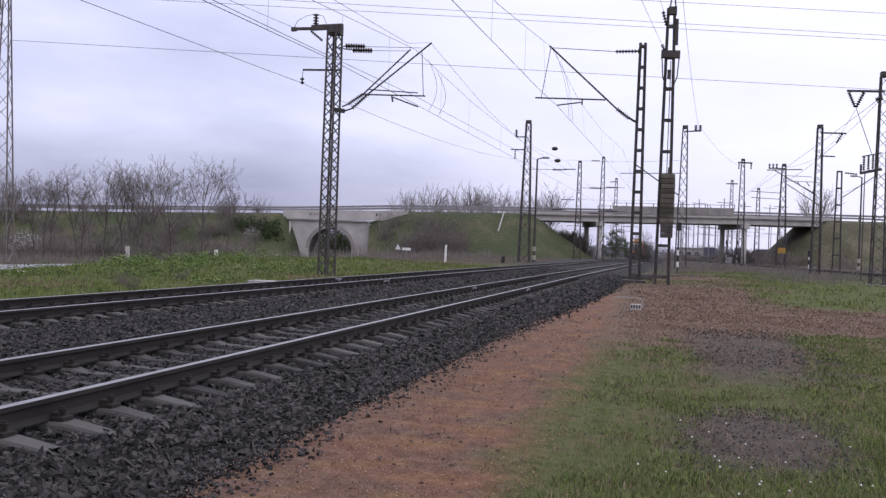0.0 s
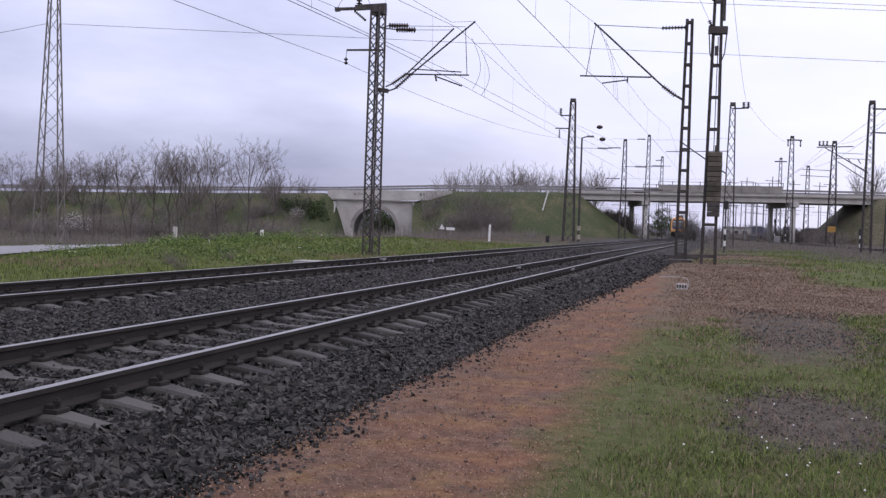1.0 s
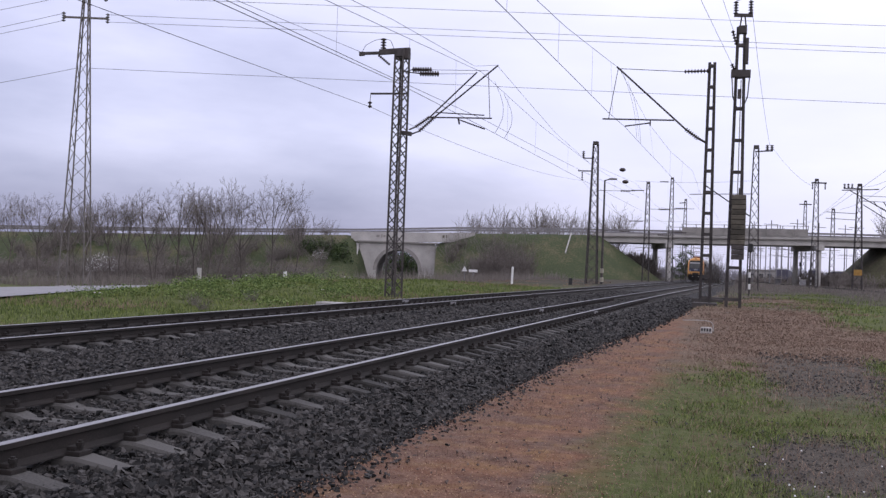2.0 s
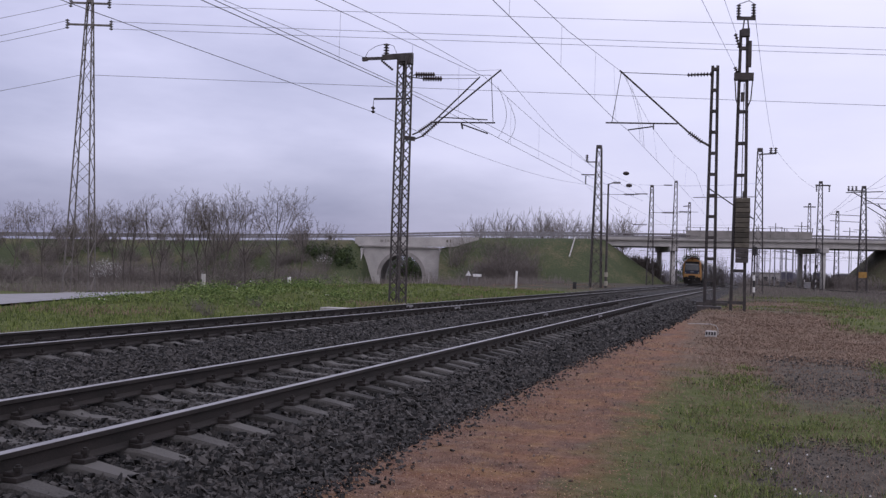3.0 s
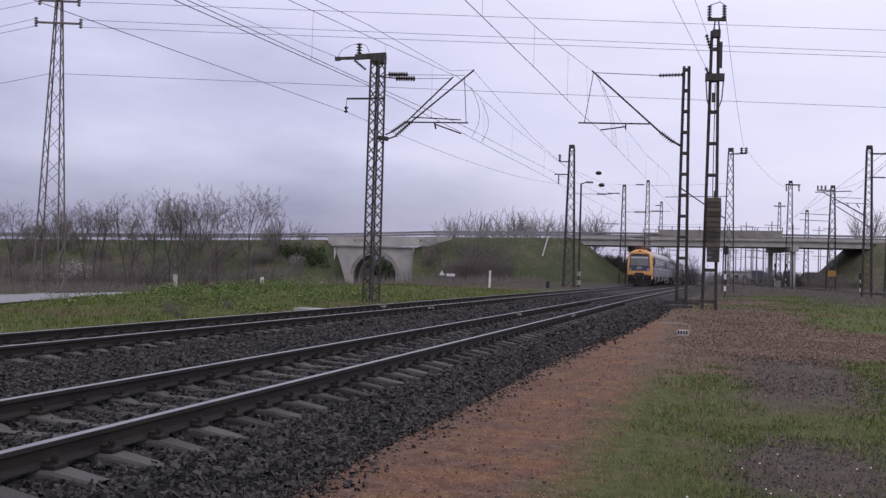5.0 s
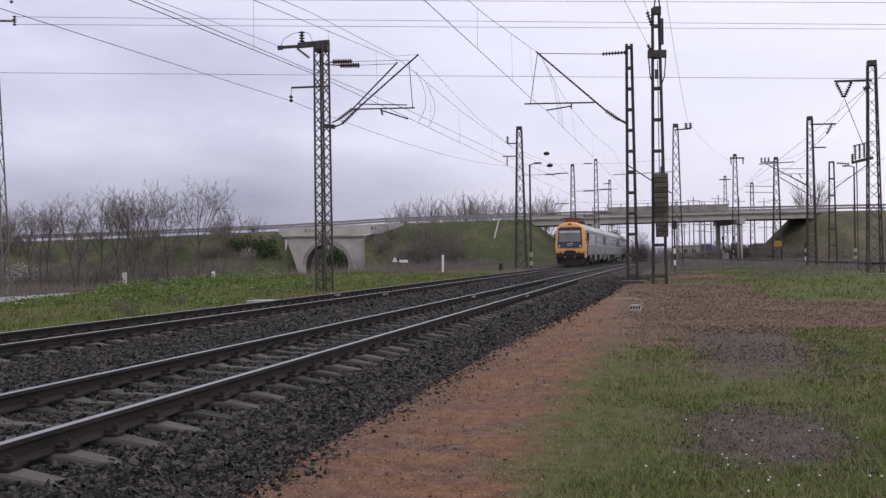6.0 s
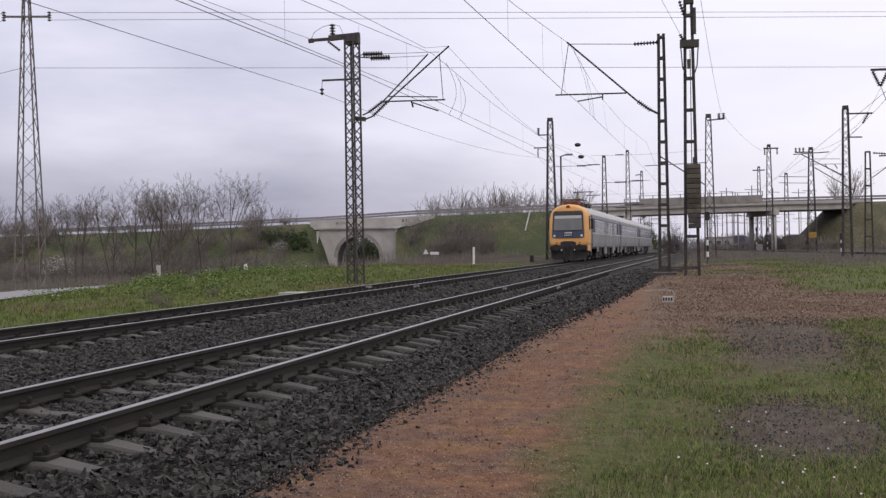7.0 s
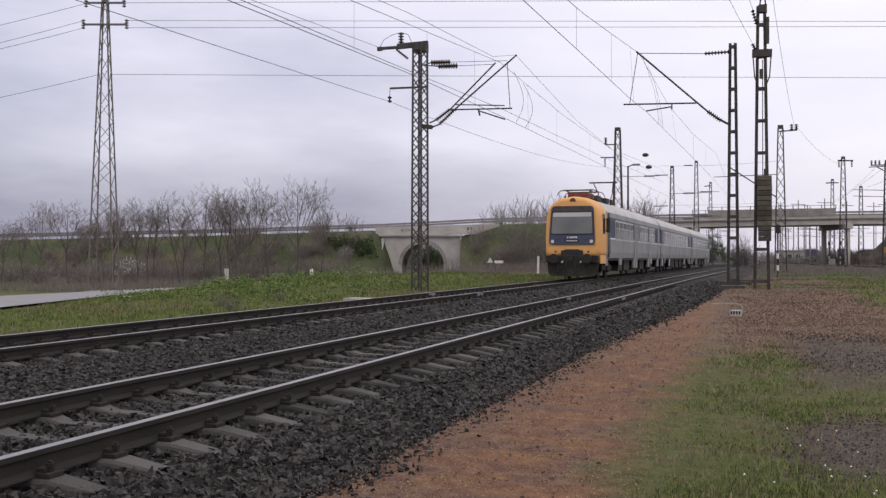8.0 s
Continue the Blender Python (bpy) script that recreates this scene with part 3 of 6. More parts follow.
def portal():
    """Arched road underpass with headwall, band and wing walls."""
    t = thing("underpass", "pale concrete arched road underpass in the embankment", "underpass", kind="structure")
    u0, u1, uc, r, spring = -15.2, -3.4, -9.2, 3.25, 0.55
    bm = B()
    top = 4.9
    d0, d1 = 153.6, 154.4
    arch = [(uc + r * math.cos(a), spring + r * math.sin(a)) for a in [math.pi * i / 24 for i in range(25)]]
    outline = [(uc + r, LEVEL - 0.3), *arch, (uc - r, LEVEL - 0.3)]
    outer = [(u1 - 0.0, LEVEL - 0.3)] + [(u1, LEVEL - 0.3 + (top - LEVEL + 0.3) * i / 4) for i in range(1, 5)]
    outer += [(u1 + (u0 - u1) * i / 16, top) for i in range(1, 17)] + [(u0, top - (top - LEVEL + 0.3) * i / 4) for i in range(1, 5)]
    while len(outer) < len(outline):
        outer.append(outer[-1])
    n = len(outline)
    idx = [round(i * (len(outer) - 1) / (n - 1)) for i in range(n)]
    rows = []
    for d in (d0, d1):
        rows.append([bm.verts.new(crossing(a, d, b)) for a, b in outline])
        rows.append([bm.verts.new(crossing(*[outer[i][0], d, outer[i][1]])) for i in idx])
    for i in range(n - 1):
        for fr in ((rows[0][i], rows[0][i + 1], rows[1][i + 1], rows[1][i]), (rows[2][i], rows[3][i], rows[3][i + 1], rows[2][i + 1])):
            try:
                bm.faces.new(fr)
            except ValueError:
                pass
    part("headwall", bm, M_CONC, t)
    bm = B()
    vs = [[bm.verts.new(crossing(a, d, b)) for a, b in outline] for d in (d0, 167.0)]
    for i in range(n - 1):
        bm.faces.new((vs[0][i], vs[1][i], vs[1][i + 1], vs[0][i + 1]))
    part("barrel_vault", bm, M_CONC_D, t, "dark stained concrete vault", smooth=True)
    bm = B()
    ring = [[bm.verts.new(crossing(uc + q * math.cos(a), d, spring + q * math.sin(a))) for a in [math.pi * i / 24 for i in range(25)]] for q, d in ((r, d0 - 0.12), (r + 0.55, d0 - 0.12), (r + 0.55, d0 + 0.02))]
    for i in range(24):
        bm.faces.new((ring[0][i], ring[0][i + 1], ring[1][i + 1], ring[1][i]))
        bm.faces.new((ring[1][i], ring[1][i + 1], ring[2][i + 1], ring[2][i]))
    part("arch_ring", bm, M_CONC_D, t, "stained concrete ring of the arch")
    m = crossing(0, 0, 0)
    turn = Matrix.Rotation(radians(16), 4, "Z")
    bm = B()
    box(bm, (u0 + u1) / 2, 153.5, 4.98, 12.6, 0.9, 0.2, turn)
    part("cornice", bm, M_CONC_D, t)
    bm = B()
    beam(bm, crossing(-16.6, 154.2, 5.62), crossing(2.7, 154.2, 6.12), 0.8, 1.5)
    pp = part("parapet", bm, M_CONC, t)
    for u, w, h in ((-12.4, 0.45, 0.35), (-11.8, 0.2, 0.5), (-11.4, 0.35, 0.3), (-2.2, 0.3, 0.4), (-1.7, 0.15, 0.45)):
        bm = B()
        box(bm, u, 153.78, 6.0 + 0.026 * (u + 7), w, 0.012, h, turn)
        part("paint_mark", bm, M_CONC_D if u < -5 else M_WEIGHT, pp, "dark sprayed paint mark")
    for s, ua in ((-1, u0), (1, u1)):
        bm = B()
        out = 1.1 if s > 0 else -0.3
        a = [crossing(ua, 153.7, LEVEL - 0.3), crossing(ua + out, 147.6, LEVEL - 0.3), crossing(ua + out, 147.6, LEVEL + 0.5), crossing(ua, 153.7, 4.7)]
        b = [v + crossing(s * 0.5, 0.1, 0) for v in a]
        fv = [[bm.verts.new(p) for p in q] for q in (a, b)]
        bm.faces.new(fv[0])
        bm.faces.new(fv[1][::-1])
        for i in range(4):
            bm.faces.new((fv[0][i], fv[1][i], fv[1][(i + 1) % 4], fv[0][(i + 1) % 4]))
        part("wing_wall", bm, M_CONC, t)


portal()


def road_bridge():
    t = thing("road_bridge", "concrete girder road bridge over the railway on slim piers", "bridge", kind="structure")
    turn = Matrix.Rotation(radians(16), 4, "Z")

    def span(name, ua, ub, za, zb, d, wd, hh, mat, label=""):
        bm = B()
        beam(bm, crossing(ua, d, za), crossing(ub, d, zb), wd, hh)
        return part(name, bm, mat, t, label)

    for ua, ub in ((21, 33.0), (33.0, 56.3), (56.3, 72)):
        for d in (155.4, 157.6, 160.0, 162.4, 164.4):
            span("girder", ua + 0.05, ub - 0.05, deck_z(ua) - 0.62, deck_z(ub) - 0.62, d, 1.0, 0.86, M_CONC)
        span("deck_slab", ua, ub, deck_z(ua) - 0.05, deck_z(ub) - 0.05, 160, 11.0, 0.35, M_CONC_D)
    for d in (154.7, 165.3):
        for ua, ub in ((21, 33.0), (33.0, 56.3), (56.3, 72)):
            span("edge_beam", ua, ub, deck_z(ua) + 0.12, deck_z(ub) + 0.12, d, 0.5, 0.4, M_CONC)
    # tall screen walls above the electrified tracks
    for d in (154.4, 165.6):
        for i in range(9):
            bm = B()
            ua, ub = 34.9 + i * 2.17, 34.9 + (i + 1) * 2.17 - 0.04
            beam(bm, crossing(ua, d, deck_z(ua) + 0.9), crossing(ub, d, deck_z(ub) + 0.9), 0.14, 1.15)
            part("screen_panel", bm, M_CONC_D, t, "grey screen panel above the tracks")
        for i in range(10):
            bm = B()
            u = 34.9 + i * 2.17
            rod(bm, crossing(u, d, deck_z(u) + 1.3), crossing(u, d, deck_z(u) + 2.05), 0.06)
            part("screen_post", bm, M_STEEL, t)
        bm = B()
        beam(bm, crossing(34.9, d, deck_z(34.9) + 1.95), crossing(54.4, d, deck_z(54.4) + 1.95), 0.07, 0.07)
        part("screen_rail", bm, M_GALV, t)
    for u in (33.0, 56.3):
        bm = B()
        box(bm, u, 160, deck_z(u) - 1.4, 1.25, 12.0, 0.75, turn, 0.08)
        part("pier_cap", bm, M_CONC, t)
        for d in (154.8, 165.2):
            bm = B()
            rod(bm, crossing(u, d, -0.9), crossing(u, d, deck_z(u) - 1.8), 0.42, n=18)
            part("pier", bm, M_CONC, t, smooth=True)
    # crash barriers along the whole road
    g = thing("crash_barrier", "galvanised crash barrier along the elevated road", "crash barrier", kind="structure")
    for d in (155.0, 165.0):
        us = [u for u in steps(-150, 140, 58) if not 35 < u < 54.2]
        for a, b in zip(us, us[1:]):
            if a < 35 < b:
                continue
            bm = B()
            beam(bm, crossing(a, d, deck_z(a) + 0.85), crossing(b, d, deck_z(b) + 0.85), 0.08, 0.31)
            part("guard_rail", bm, M_GALV, g)
        for u in us:
            bm = B()
            beam(bm, crossing(u, d, deck_z(u) - 0.2), crossing(u, d, deck_z(u) + 0.9), 0.1, 0.12)
            part("barrier_post", bm, M_GALV, g)


road_bridge()


# ---- side road ----
def side_road():
    line = [(-21.5, -20), (-22.5, 8), (-24.6, 22), (-27.5, 34), (-32, 50), (-38, 80), (-46, 120), (-52.8, 151), (-57, 170), (-70, 230)]
    v, f = [], []
    for i, (x, y) in enumerate(line):
        w = 3.2 if y < 60 else 2.8
        for s in (-1, 0, 1):
            z = max(ground_z(x + s * w, y), ground_z(x, y)) + 0.07 + (0.03 if s == 0 else 0)
            v.append((x + s * w, y, z if y < 100 else LEVEL + 0.05))
    for i in range(len(line) - 1):
        f += [(i * 3 + k, i * 3 + k + 1, i * 3 + k + 4, i * 3 + k + 3) for k in (0, 1)]
    ob = mesh_part("road", v, f, M_ASPHALT)
    tagged(ob, "grey asphalt side road leading to the underpass", "road", kind="structure")


side_road()


# ---- masts ----
def lattice_mast(label, x, y, z0, z1, wb, wt, panels, turn=0.0, mat=None, name="catenary_mast", group="catenary masts", angle=0.06, cross=False):
    mat = mat or M_STEEL
    t = thing(name, label, "mast", pose(x, y, z0, 0, 0, turn), group)
    h = z1 - z0
    cs = [(-1, -1), (1, -1), (1, 1), (-1, 1)]

    def corner(i, f):
        w = wb + (wt - wb) * f
        return Vector((cs[i % 4][0] * w / 2, cs[i % 4][1] * w / 2, h * f))

    for i in range(4):
        bm = B()
        beam(bm, corner(i, 0) - Vector((0, 0, 0.3)), corner(i, 1), angle * 0.84)
        part("leg", bm, mat, t)
    for i in range(4):
        for k in range(panels):
            bm = B()
            beam(bm, corner(i + k % 2, k / panels), corner(i + 1 - k % 2, (k + 1) / panels), angle * 0.5, angle * 0.3)
            part("brace", bm, mat, t)
            if panels < 16 or cross:
                bm = B()
                beam(bm, corner(i + 1 - k % 2, k / panels), corner(i + k % 2, (k + 1) / panels), angle * 0.5, angle * 0.3)
                part("brace", bm, mat, t)
    bm = B()
    box(bm, 0, 0, h + 0.1, wt + 0.06, wt + 0.06, 0.3, bevel=0.02)
    part("head_plate", bm, mat, t)
    bm = B()
    box(bm, 0, 0, -0.25, wb + 0.35, wb + 0.35, 0.6, bevel=0.05)
    part("footing", bm, M_CONC_D, t, "concrete footing")
    return t


def ladder_mast(label, x, y, z0, z1, w, wt, pitch, plate=0.13):
    """Two channels joined by batten plates."""
    t = thing("catenary_mast", label, "mast", pose(x, y, z0), "catenary masts")
    h = z1 - z0
    for s in (-1, 1):
        bm = B()
        for k in (-1, 1):
            beam(bm, (s * w / 2, k * 0.065, -0.2), (s * wt / 2, k * 0.065, h), 0.055, 0.014)
        beam(bm, (s * (w / 2 + 0.022), 0, -0.2), (s * (wt / 2 + 0.022), 0, h), 0.012, 0.13)
        part("channel", bm, M_STEEL, t)
    k = 0.35
    while k < h:
        ww = w + (wt - w) * k / h
        for s in (-1, 1):
            bm = B()
            box(bm, 0, s * 0.085, k, ww + 0.05, 0.012, plate)
            part("batten_plate", bm, M_STEEL, t)
        k += pitch
    return t
mast_a = lattice_mast("dark steel lattice catenary mast beside the second track", -13.0, 36.5, 0.2, 9.75, 0.46, 0.40, 26, -17, angle=0.085)
mast_b = ladder_mast("dark ladder-type steel catenary mast beside the gravel path", -1.5, 45, 0.25, 11.0, 0.38, 0.17, 0.93)
mast_c = ladder_mast("tall ladder-type tensioning mast with stacked weights", -0.3, 43.6, 0.25, 12.2, 0.52, 0.22, 1.35)
mast_d = lattice_mast("tapered steel lattice catenary mast by the embankment", -12.95, 89.5, 0.3, 13.1, 1.0, 0.42, 13, 0, angle=0.095)
mast_e = lattice_mast("tapered steel lattice mast with two insulators on a bracket", 0.9, 86, 0.3, 12.3, 0.95, 0.38, 12, 0, angle=0.085)
mast_f = lattice_mast("dark steel lattice mast beside the siding", 11.66, 86, 0.3, 12.45, 0.72, 0.38, 22, 0, angle=0.1)
mast_r = lattice_mast("dark steel switching mast carrying a row of insulators", 11.5, 60, 0.25, 12.1, 0.75, 0.42, 20, 0, angle=0.08)
mast_k = lattice_mast("slender lattice catenary mast near the bridge", -11.85, 130, 0.3, 13.2, 0.85, 0.36, 12, 0, M_STEEL, angle=0.085)
mast_l = lattice_mast("slender lattice catenary mast near the bridge", -10.05, 148, 0.3, 15.5, 0.9, 0.36, 14, 0, M_STEEL, angle=0.085)
mast_h = lattice_mast("tall slender lattice mast with a cross arm", 8.2, 124, 0.3, 13.2, 0.95, 0.36, 13, 0, M_STEEL, angle=0.08)
mast_g = lattice_mast("lattice catenary mast with yellow band behind the siding", 12.5, 120, 0.3, 12.3, 1.05, 0.40, 11, 0, M_STEEL, angle=0.095)
mast_n = lattice_mast("slender yard mast with a cross arm behind the bridge", 10.2, 180, 0.3, 14.8, 0.85, 0.36, 13, 0, M_STEEL, angle=0.085)
mast_o = lattice_mast("slender yard mast with long side arms", 13.7, 168, 0.3, 12.7, 0.85, 0.4, 12, 0, M_STEEL, angle=0.085)
mast_q = lattice_mast("slender catenary mast behind the bridge", -9.9, 182, 0.3, 14.9, 0.85, 0.36, 13, 0, M_STEEL, angle=0.085)
pylon = lattice_mast("tall dull grey-brown lattice power pylon behind the road", -47.95, 63.2, -1.0, 21.0, 1.9, 0.38, 17, 20, M_PYLON, "power_pylon", "power pylons", 0.10)


def fit_on(t):
    """Fittings given in world metres are held by a mast."""
    inv = t.matrix_basis.inverted()
    def add(name, kind, p, q, r, mat=M_STEEL, label="", n=7):
        p, q = inv @ Vector(p), inv @ Vector(q)
        bm = B()
        if kind == "rod":
            rod(bm, p, q, r)
        elif kind == "beam":
            beam(bm, p, q, r[0], r[1])
        else:
            insulator(bm, p, q, r, n)
        return part(name, bm, mat, t, label)
    return add


def fittings():
    y = 36.5
    a = fit_on(mast_a)
    a("head_beam", "beam", (-13.95, y, 9.93), (-12.68, y, 9.97), (0.16, 0.2))
    a("head_plate", "beam", (-13.25, y, 9.78), (-12.7, y, 9.78), (0.3, 0.3))
    a("arm_tip", "beam", (-14.75, y, 9.90), (-13.85, y, 9.90), (0.09, 0.11))
    a("arm_tip", "beam", (-14.8, y, 9.88), (-14.6, y, 9.89), (0.12, 0.15))
    a("upright_insulator", "ins", (-13.8, y, 10.04), (-13.8, y, 10.48), 0.12, M_INSUL, "brown porcelain insulator", 4)
    a("strut", "ins", (-14.0, y, 9.82), (-13.5, y, 9.42), 0.06, M_INSUL, "brown ribbed insulator", 7)
    arc = [(-14.7, y, 9.95), (-14.55, y, 10.22), (-14.2, y, 10.4), (-13.8, y, 10.48), (-13.5, y, 10.38), (-13.35, y, 10.05)]
    for p0, p1 in zip(arc, arc[1:]):
        a("jumper", "rod", p0, p1, 0.010, M_WIRE)
    for x0, x1, z in ((-12.55, -11.75, 9.21), (-12.25, -11.45, 9.05)):
        a("insulator_link", "rod", (-12.85, y, 9.13), (x0, y, z), 0.022)
        a("strain_insulator", "ins", (x0, y, z), (x1, y, z - 0.03), 0.115, M_INSUL, "brown ribbed strain insulator", 8)
    a("span_wire", "rod", (-11.75, y, 9.18), (-9.48, y, 9.1), 0.010, M_WIRE)
    a("span_wire", "rod", (-11.45, y, 9.02), (-9.97, y, 8.99), 0.010, M_WIRE)
    a("bracket", "beam", (-12.95, y, 6.74), (-12.5, y, 6.68), (0.16, 0.16))
    a("insulator_link", "rod", (-12.5, y, 6.68), (-12.2, y, 6.78), 0.03)
    a("cantilever_insulator", "ins", (-12.2, y, 6.78), (-11.55, y, 7.35), 0.085, M_INSUL, "brown ribbed insulator", 9)
    a("cantilever_tube", "rod", (-11.55, y, 7.35), (-9.1, y, 9.3), 0.032)
    a("insulator_link", "rod", (-12.6, y, 6.85), (-12.35, y, 6.95), 0.03)
    a("cantilever_insulator", "ins", (-12.35, y, 6.95), (-11.75, y, 7.35), 0.085, M_INSUL, "brown ribbed insulator", 9)
    a("cantilever_tube", "rod", (-11.75, y, 7.35), (-9.93, y, 9.05), 0.03)
    a("registration_tube", "rod", (-11.85, y, 7.33), (-9.28, y, 7.27), 0.028)
    a("registration_tube", "rod", (-11.55, y, 7.52), (-9.58, y, 7.39), 0.022)
    a("steady_arm", "rod", (-10.56, y, 7.22), (-9.55, y, 6.86), 0.026)
    a("steady_arm_hanger", "rod", (-10.62, y, 7.3), (-10.56, y, 7.05), 0.035)
    a("drop_tube", "rod", (-9.48, y, 9.05), (-9.36, y, 7.28), 0.014)
    a("feeder_bracket", "beam", (-14.26, y, 8.29), (-12.75, y, 8.27), (0.06, 0.07))
    a("insulator_link", "rod", (-14.26, y, 8.28), (-14.28, y, 8.0), 0.012)
    a("feeder_insulator", "ins", (-14.28, y, 8.0), (-14.28, y, 7.72), 0.09, M_INSUL, "brown hanging insulator", 2)
    y = 45
    b = fit_on(mast_b)
    b("strain_insulator", "ins", (-1.62, y, 10.62), (-2.7, y, 10.61), 0.1, M_INSUL, "brown ribbed strain insulator", 8)
    b("span_wire", "rod", (-2.7, y, 10.61), (-5.58, y, 10.81), 0.016, M_WIRE)
    b("cantilever_tube", "rod", (-5.68, y, 10.9), (-2.57, y, 8.05), 0.04)
    b("cantilever_insulator", "ins", (-2.57, y, 8.05), (-1.99, y, 7.61), 0.11, M_INSUL, "brown ribbed insulator", 7)
    b("bracket", "rod", (-1.99, y, 7.63), (-1.6, y, 7.4), 0.05)
    b("registration_tube", "rod", (-6.25, y, 8.53), (-3.06, y, 8.44), 0.035)
    b("drop_tube", "rod", (-5.62, y, 10.8), (-5.98, y, 8.53), 0.016)
    b("steady_arm", "rod", (-4.11, y, 8.33), (-5.24, y, 8.19), 0.03)
    b("steady_arm_hanger", "rod", (-4.11, y, 8.48), (-4.11, y, 8.2), 0.03)
    bm = B()
    box(bm, 0, 0, 0.0, 1.05, 0.8, 0.28, bevel=0.04)
    part("footing", bm, M_STEEL, mast_b, "rust brown base frame")
    y = 43.6
    c = fit_on(mast_c)
    c("top_spike", "rod", (-0.36, y, 12.2), (-0.3, y, 12.7), 0.03)
    c("top_spike", "rod", (-0.12, y, 12.2), (-0.18, y, 12.7), 0.03)
    c("insulator_bar", "beam", (-0.62, y, 12.7), (0.15, y, 12.66), (0.12, 0.13))
    for x in (-0.55, 0.06):
        c("post_insulator", "ins", (x, y, 12.72), (x, y, 13.3), 0.11, M_INSUL, "brown post insulator", 5)
    c("jumper", "rod", (-0.55, y, 13.3), (-0.13, y, 13.43), 0.016, M_WIRE)
    c("jumper", "rod", (0.06, y, 13.3), (-0.13, y, 13.43), 0.016, M_WIRE)
    c("head_plate", "beam", (-0.24, y, 11.9), (-0.24, y, 12.22), (0.34, 0.3))
    c("strain_insulator", "ins", (-0.66, y, 12.05), (-0.48, y, 11.42), 0.09, M_INSUL, "brown strain insulator", 5)
    c("gear_case", "beam", (-0.05, y, 10.6), (-0.05, y, 11.7), (0.14, 0.2))
    c("cross_bar", "beam", (-0.67, y, 10.2), (0.13, y, 10.18), (0.3, 0.3))
    c("strain_insulator", "ins", (-0.66, y, 10.62), (-0.5, y, 10.3), 0.09, M_INSUL, "brown strain insulator", 4)
    for s in (-1, 1):
        c("stay", "rod", (-0.27 + s * 0.36, y - 0.1, 10.05), (-0.27 + s * 0.3, y - 0.1, 9.2), 0.025)
        c("stay", "rod", (-0.27 + s * 0.3, y - 0.1, 9.2), (-0.27 + s * 0.08, y - 0.1, 8.6), 0.025)
    c("pull_rod", "rod", (-0.25, y - 0.12, 9.9), (-0.25, y - 0.25, 5.0), 0.018)
    c("pull_rod", "rod", (-0.14, y - 0.12, 9.9), (-0.14, y - 0.25, 5.0), 0.018)
    c("pulley", "beam", (-0.3, y - 0.15, 9.1), (-0.3, y - 0.15, 9.5), (0.16, 0.1))
    w = thing("tension_weights", "stack of weathered concrete tension weights hung on the mast", "counterweight", pose(-0.18, 43.3, 2.3))
    bm = B()
    rod(bm, (0, 0, 0), (0, 0, 3.0), 0.03)
    part("hanger_rod", bm, M_STEEL, w)
    for i in range(13):
        bm = B()
        up = i >= 3
        box(bm, random.uniform(-0.012, 0.012), 0, 0.09 + i * 0.21, 0.59 if up else 0.52, 0.46, 0.195, bevel=0.025)
        part("weight", bm, M_WEIGHT if up else M_STEEL, w, "" if up else "dark iron weight")
    d = fit_on(mast_d)
    y = 89.5
    d("bracket", "beam", (-14.05, y, 11.83), (-13.2, y, 11.83), (0.08, 0.1))
    d("post_insulator", "ins", (-14.04, y, 11.85), (-14.04, y, 12.5), 0.16, M_INSUL, "brown post insulator", 4)
    d("bracket", "beam", (-14.5, y, 10.68), (-13.2, y, 10.66), (0.08, 0.1))
    d("feeder_insulator", "ins", (-14.1, y, 10.6), (-14.1, y, 9.8), 0.09, M_INSUL, "brown hanging insulator", 4)
    for z in (8.9, 5.3):
        d("arm_wire", "rod", (-12.7, y, z), (-9.3, y, z), 0.02, M_WIRE)
        d("arm_insulator", "ins", (-10.6, y, z), (-9.7, y, z), 0.11, M_INSUL, "brown ribbed insulator", 6)
    e = fit_on(mast_e)
    y = 86
    e("bracket", "beam", (0.85, y, 12.04), (2.2, y, 12.1), (0.09, 0.1))
    for x in (1.77, 2.13):
        e("post_insulator", "ins", (x, y, 12.1), (x, y, 12.6), 0.17, M_INSUL, "brown post insulator", 3)
    e("cantilever_tube", "rod", (0.6, y, 6.6), (-3.3, y, 9.3), 0.05)
    e("registration_tube", "rod", (0.6, y, 8.5), (-4.4, y, 8.4), 0.03)
    e("relay_box", "beam", (-0.05, y, 3.0), (-0.05, y, 4.4), (0.45, 0.4))
    f = fit_on(mast_f)
    f("bracket", "beam", (11.7, y, 12.04), (13.7, y, 12.0), (0.1, 0.12))
    f("strain_insulator", "ins", (13.4, y, 12.0), (12.95, y, 11.2), 0.12, M_INSUL, "brown insulator", 5)
    f("bracket", "beam", (11.7, y, 10.14), (12.9, y, 10.1), (0.09, 0.1))
    f("cantilever_tube", "rod", (11.6, y, 6.9), (8.2, y, 8.9), 0.04)
    f("arm_insulator", "ins", (11.4, y, 7.02), (10.5, y, 7.55), 0.10, M_INSUL, "brown ribbed insulator", 7)
    f("registration_tube", "rod", (10.4, y, 9.0), (7.6, y, 8.9), 0.04)
    r = fit_on(mast_r)
    y = 60
    r("cross_arm", "beam", (9.5, y, 11.28), (11.5, y, 11.24), (0.1, 0.12))
    r("v_insulator", "ins", (9.6, y, 11.2), (9.97, y, 10.35), 0.12, M_INSUL, "brown ribbed insulator", 7)
    r("v_insulator", "ins", (10.42, y, 11.2), (10.02, y, 10.35), 0.12, M_INSUL, "brown ribbed insulator", 7)
    r("jumper", "rod", (9.99, y, 10.4), (10.95, y, 7.7), 0.02, M_WIRE)
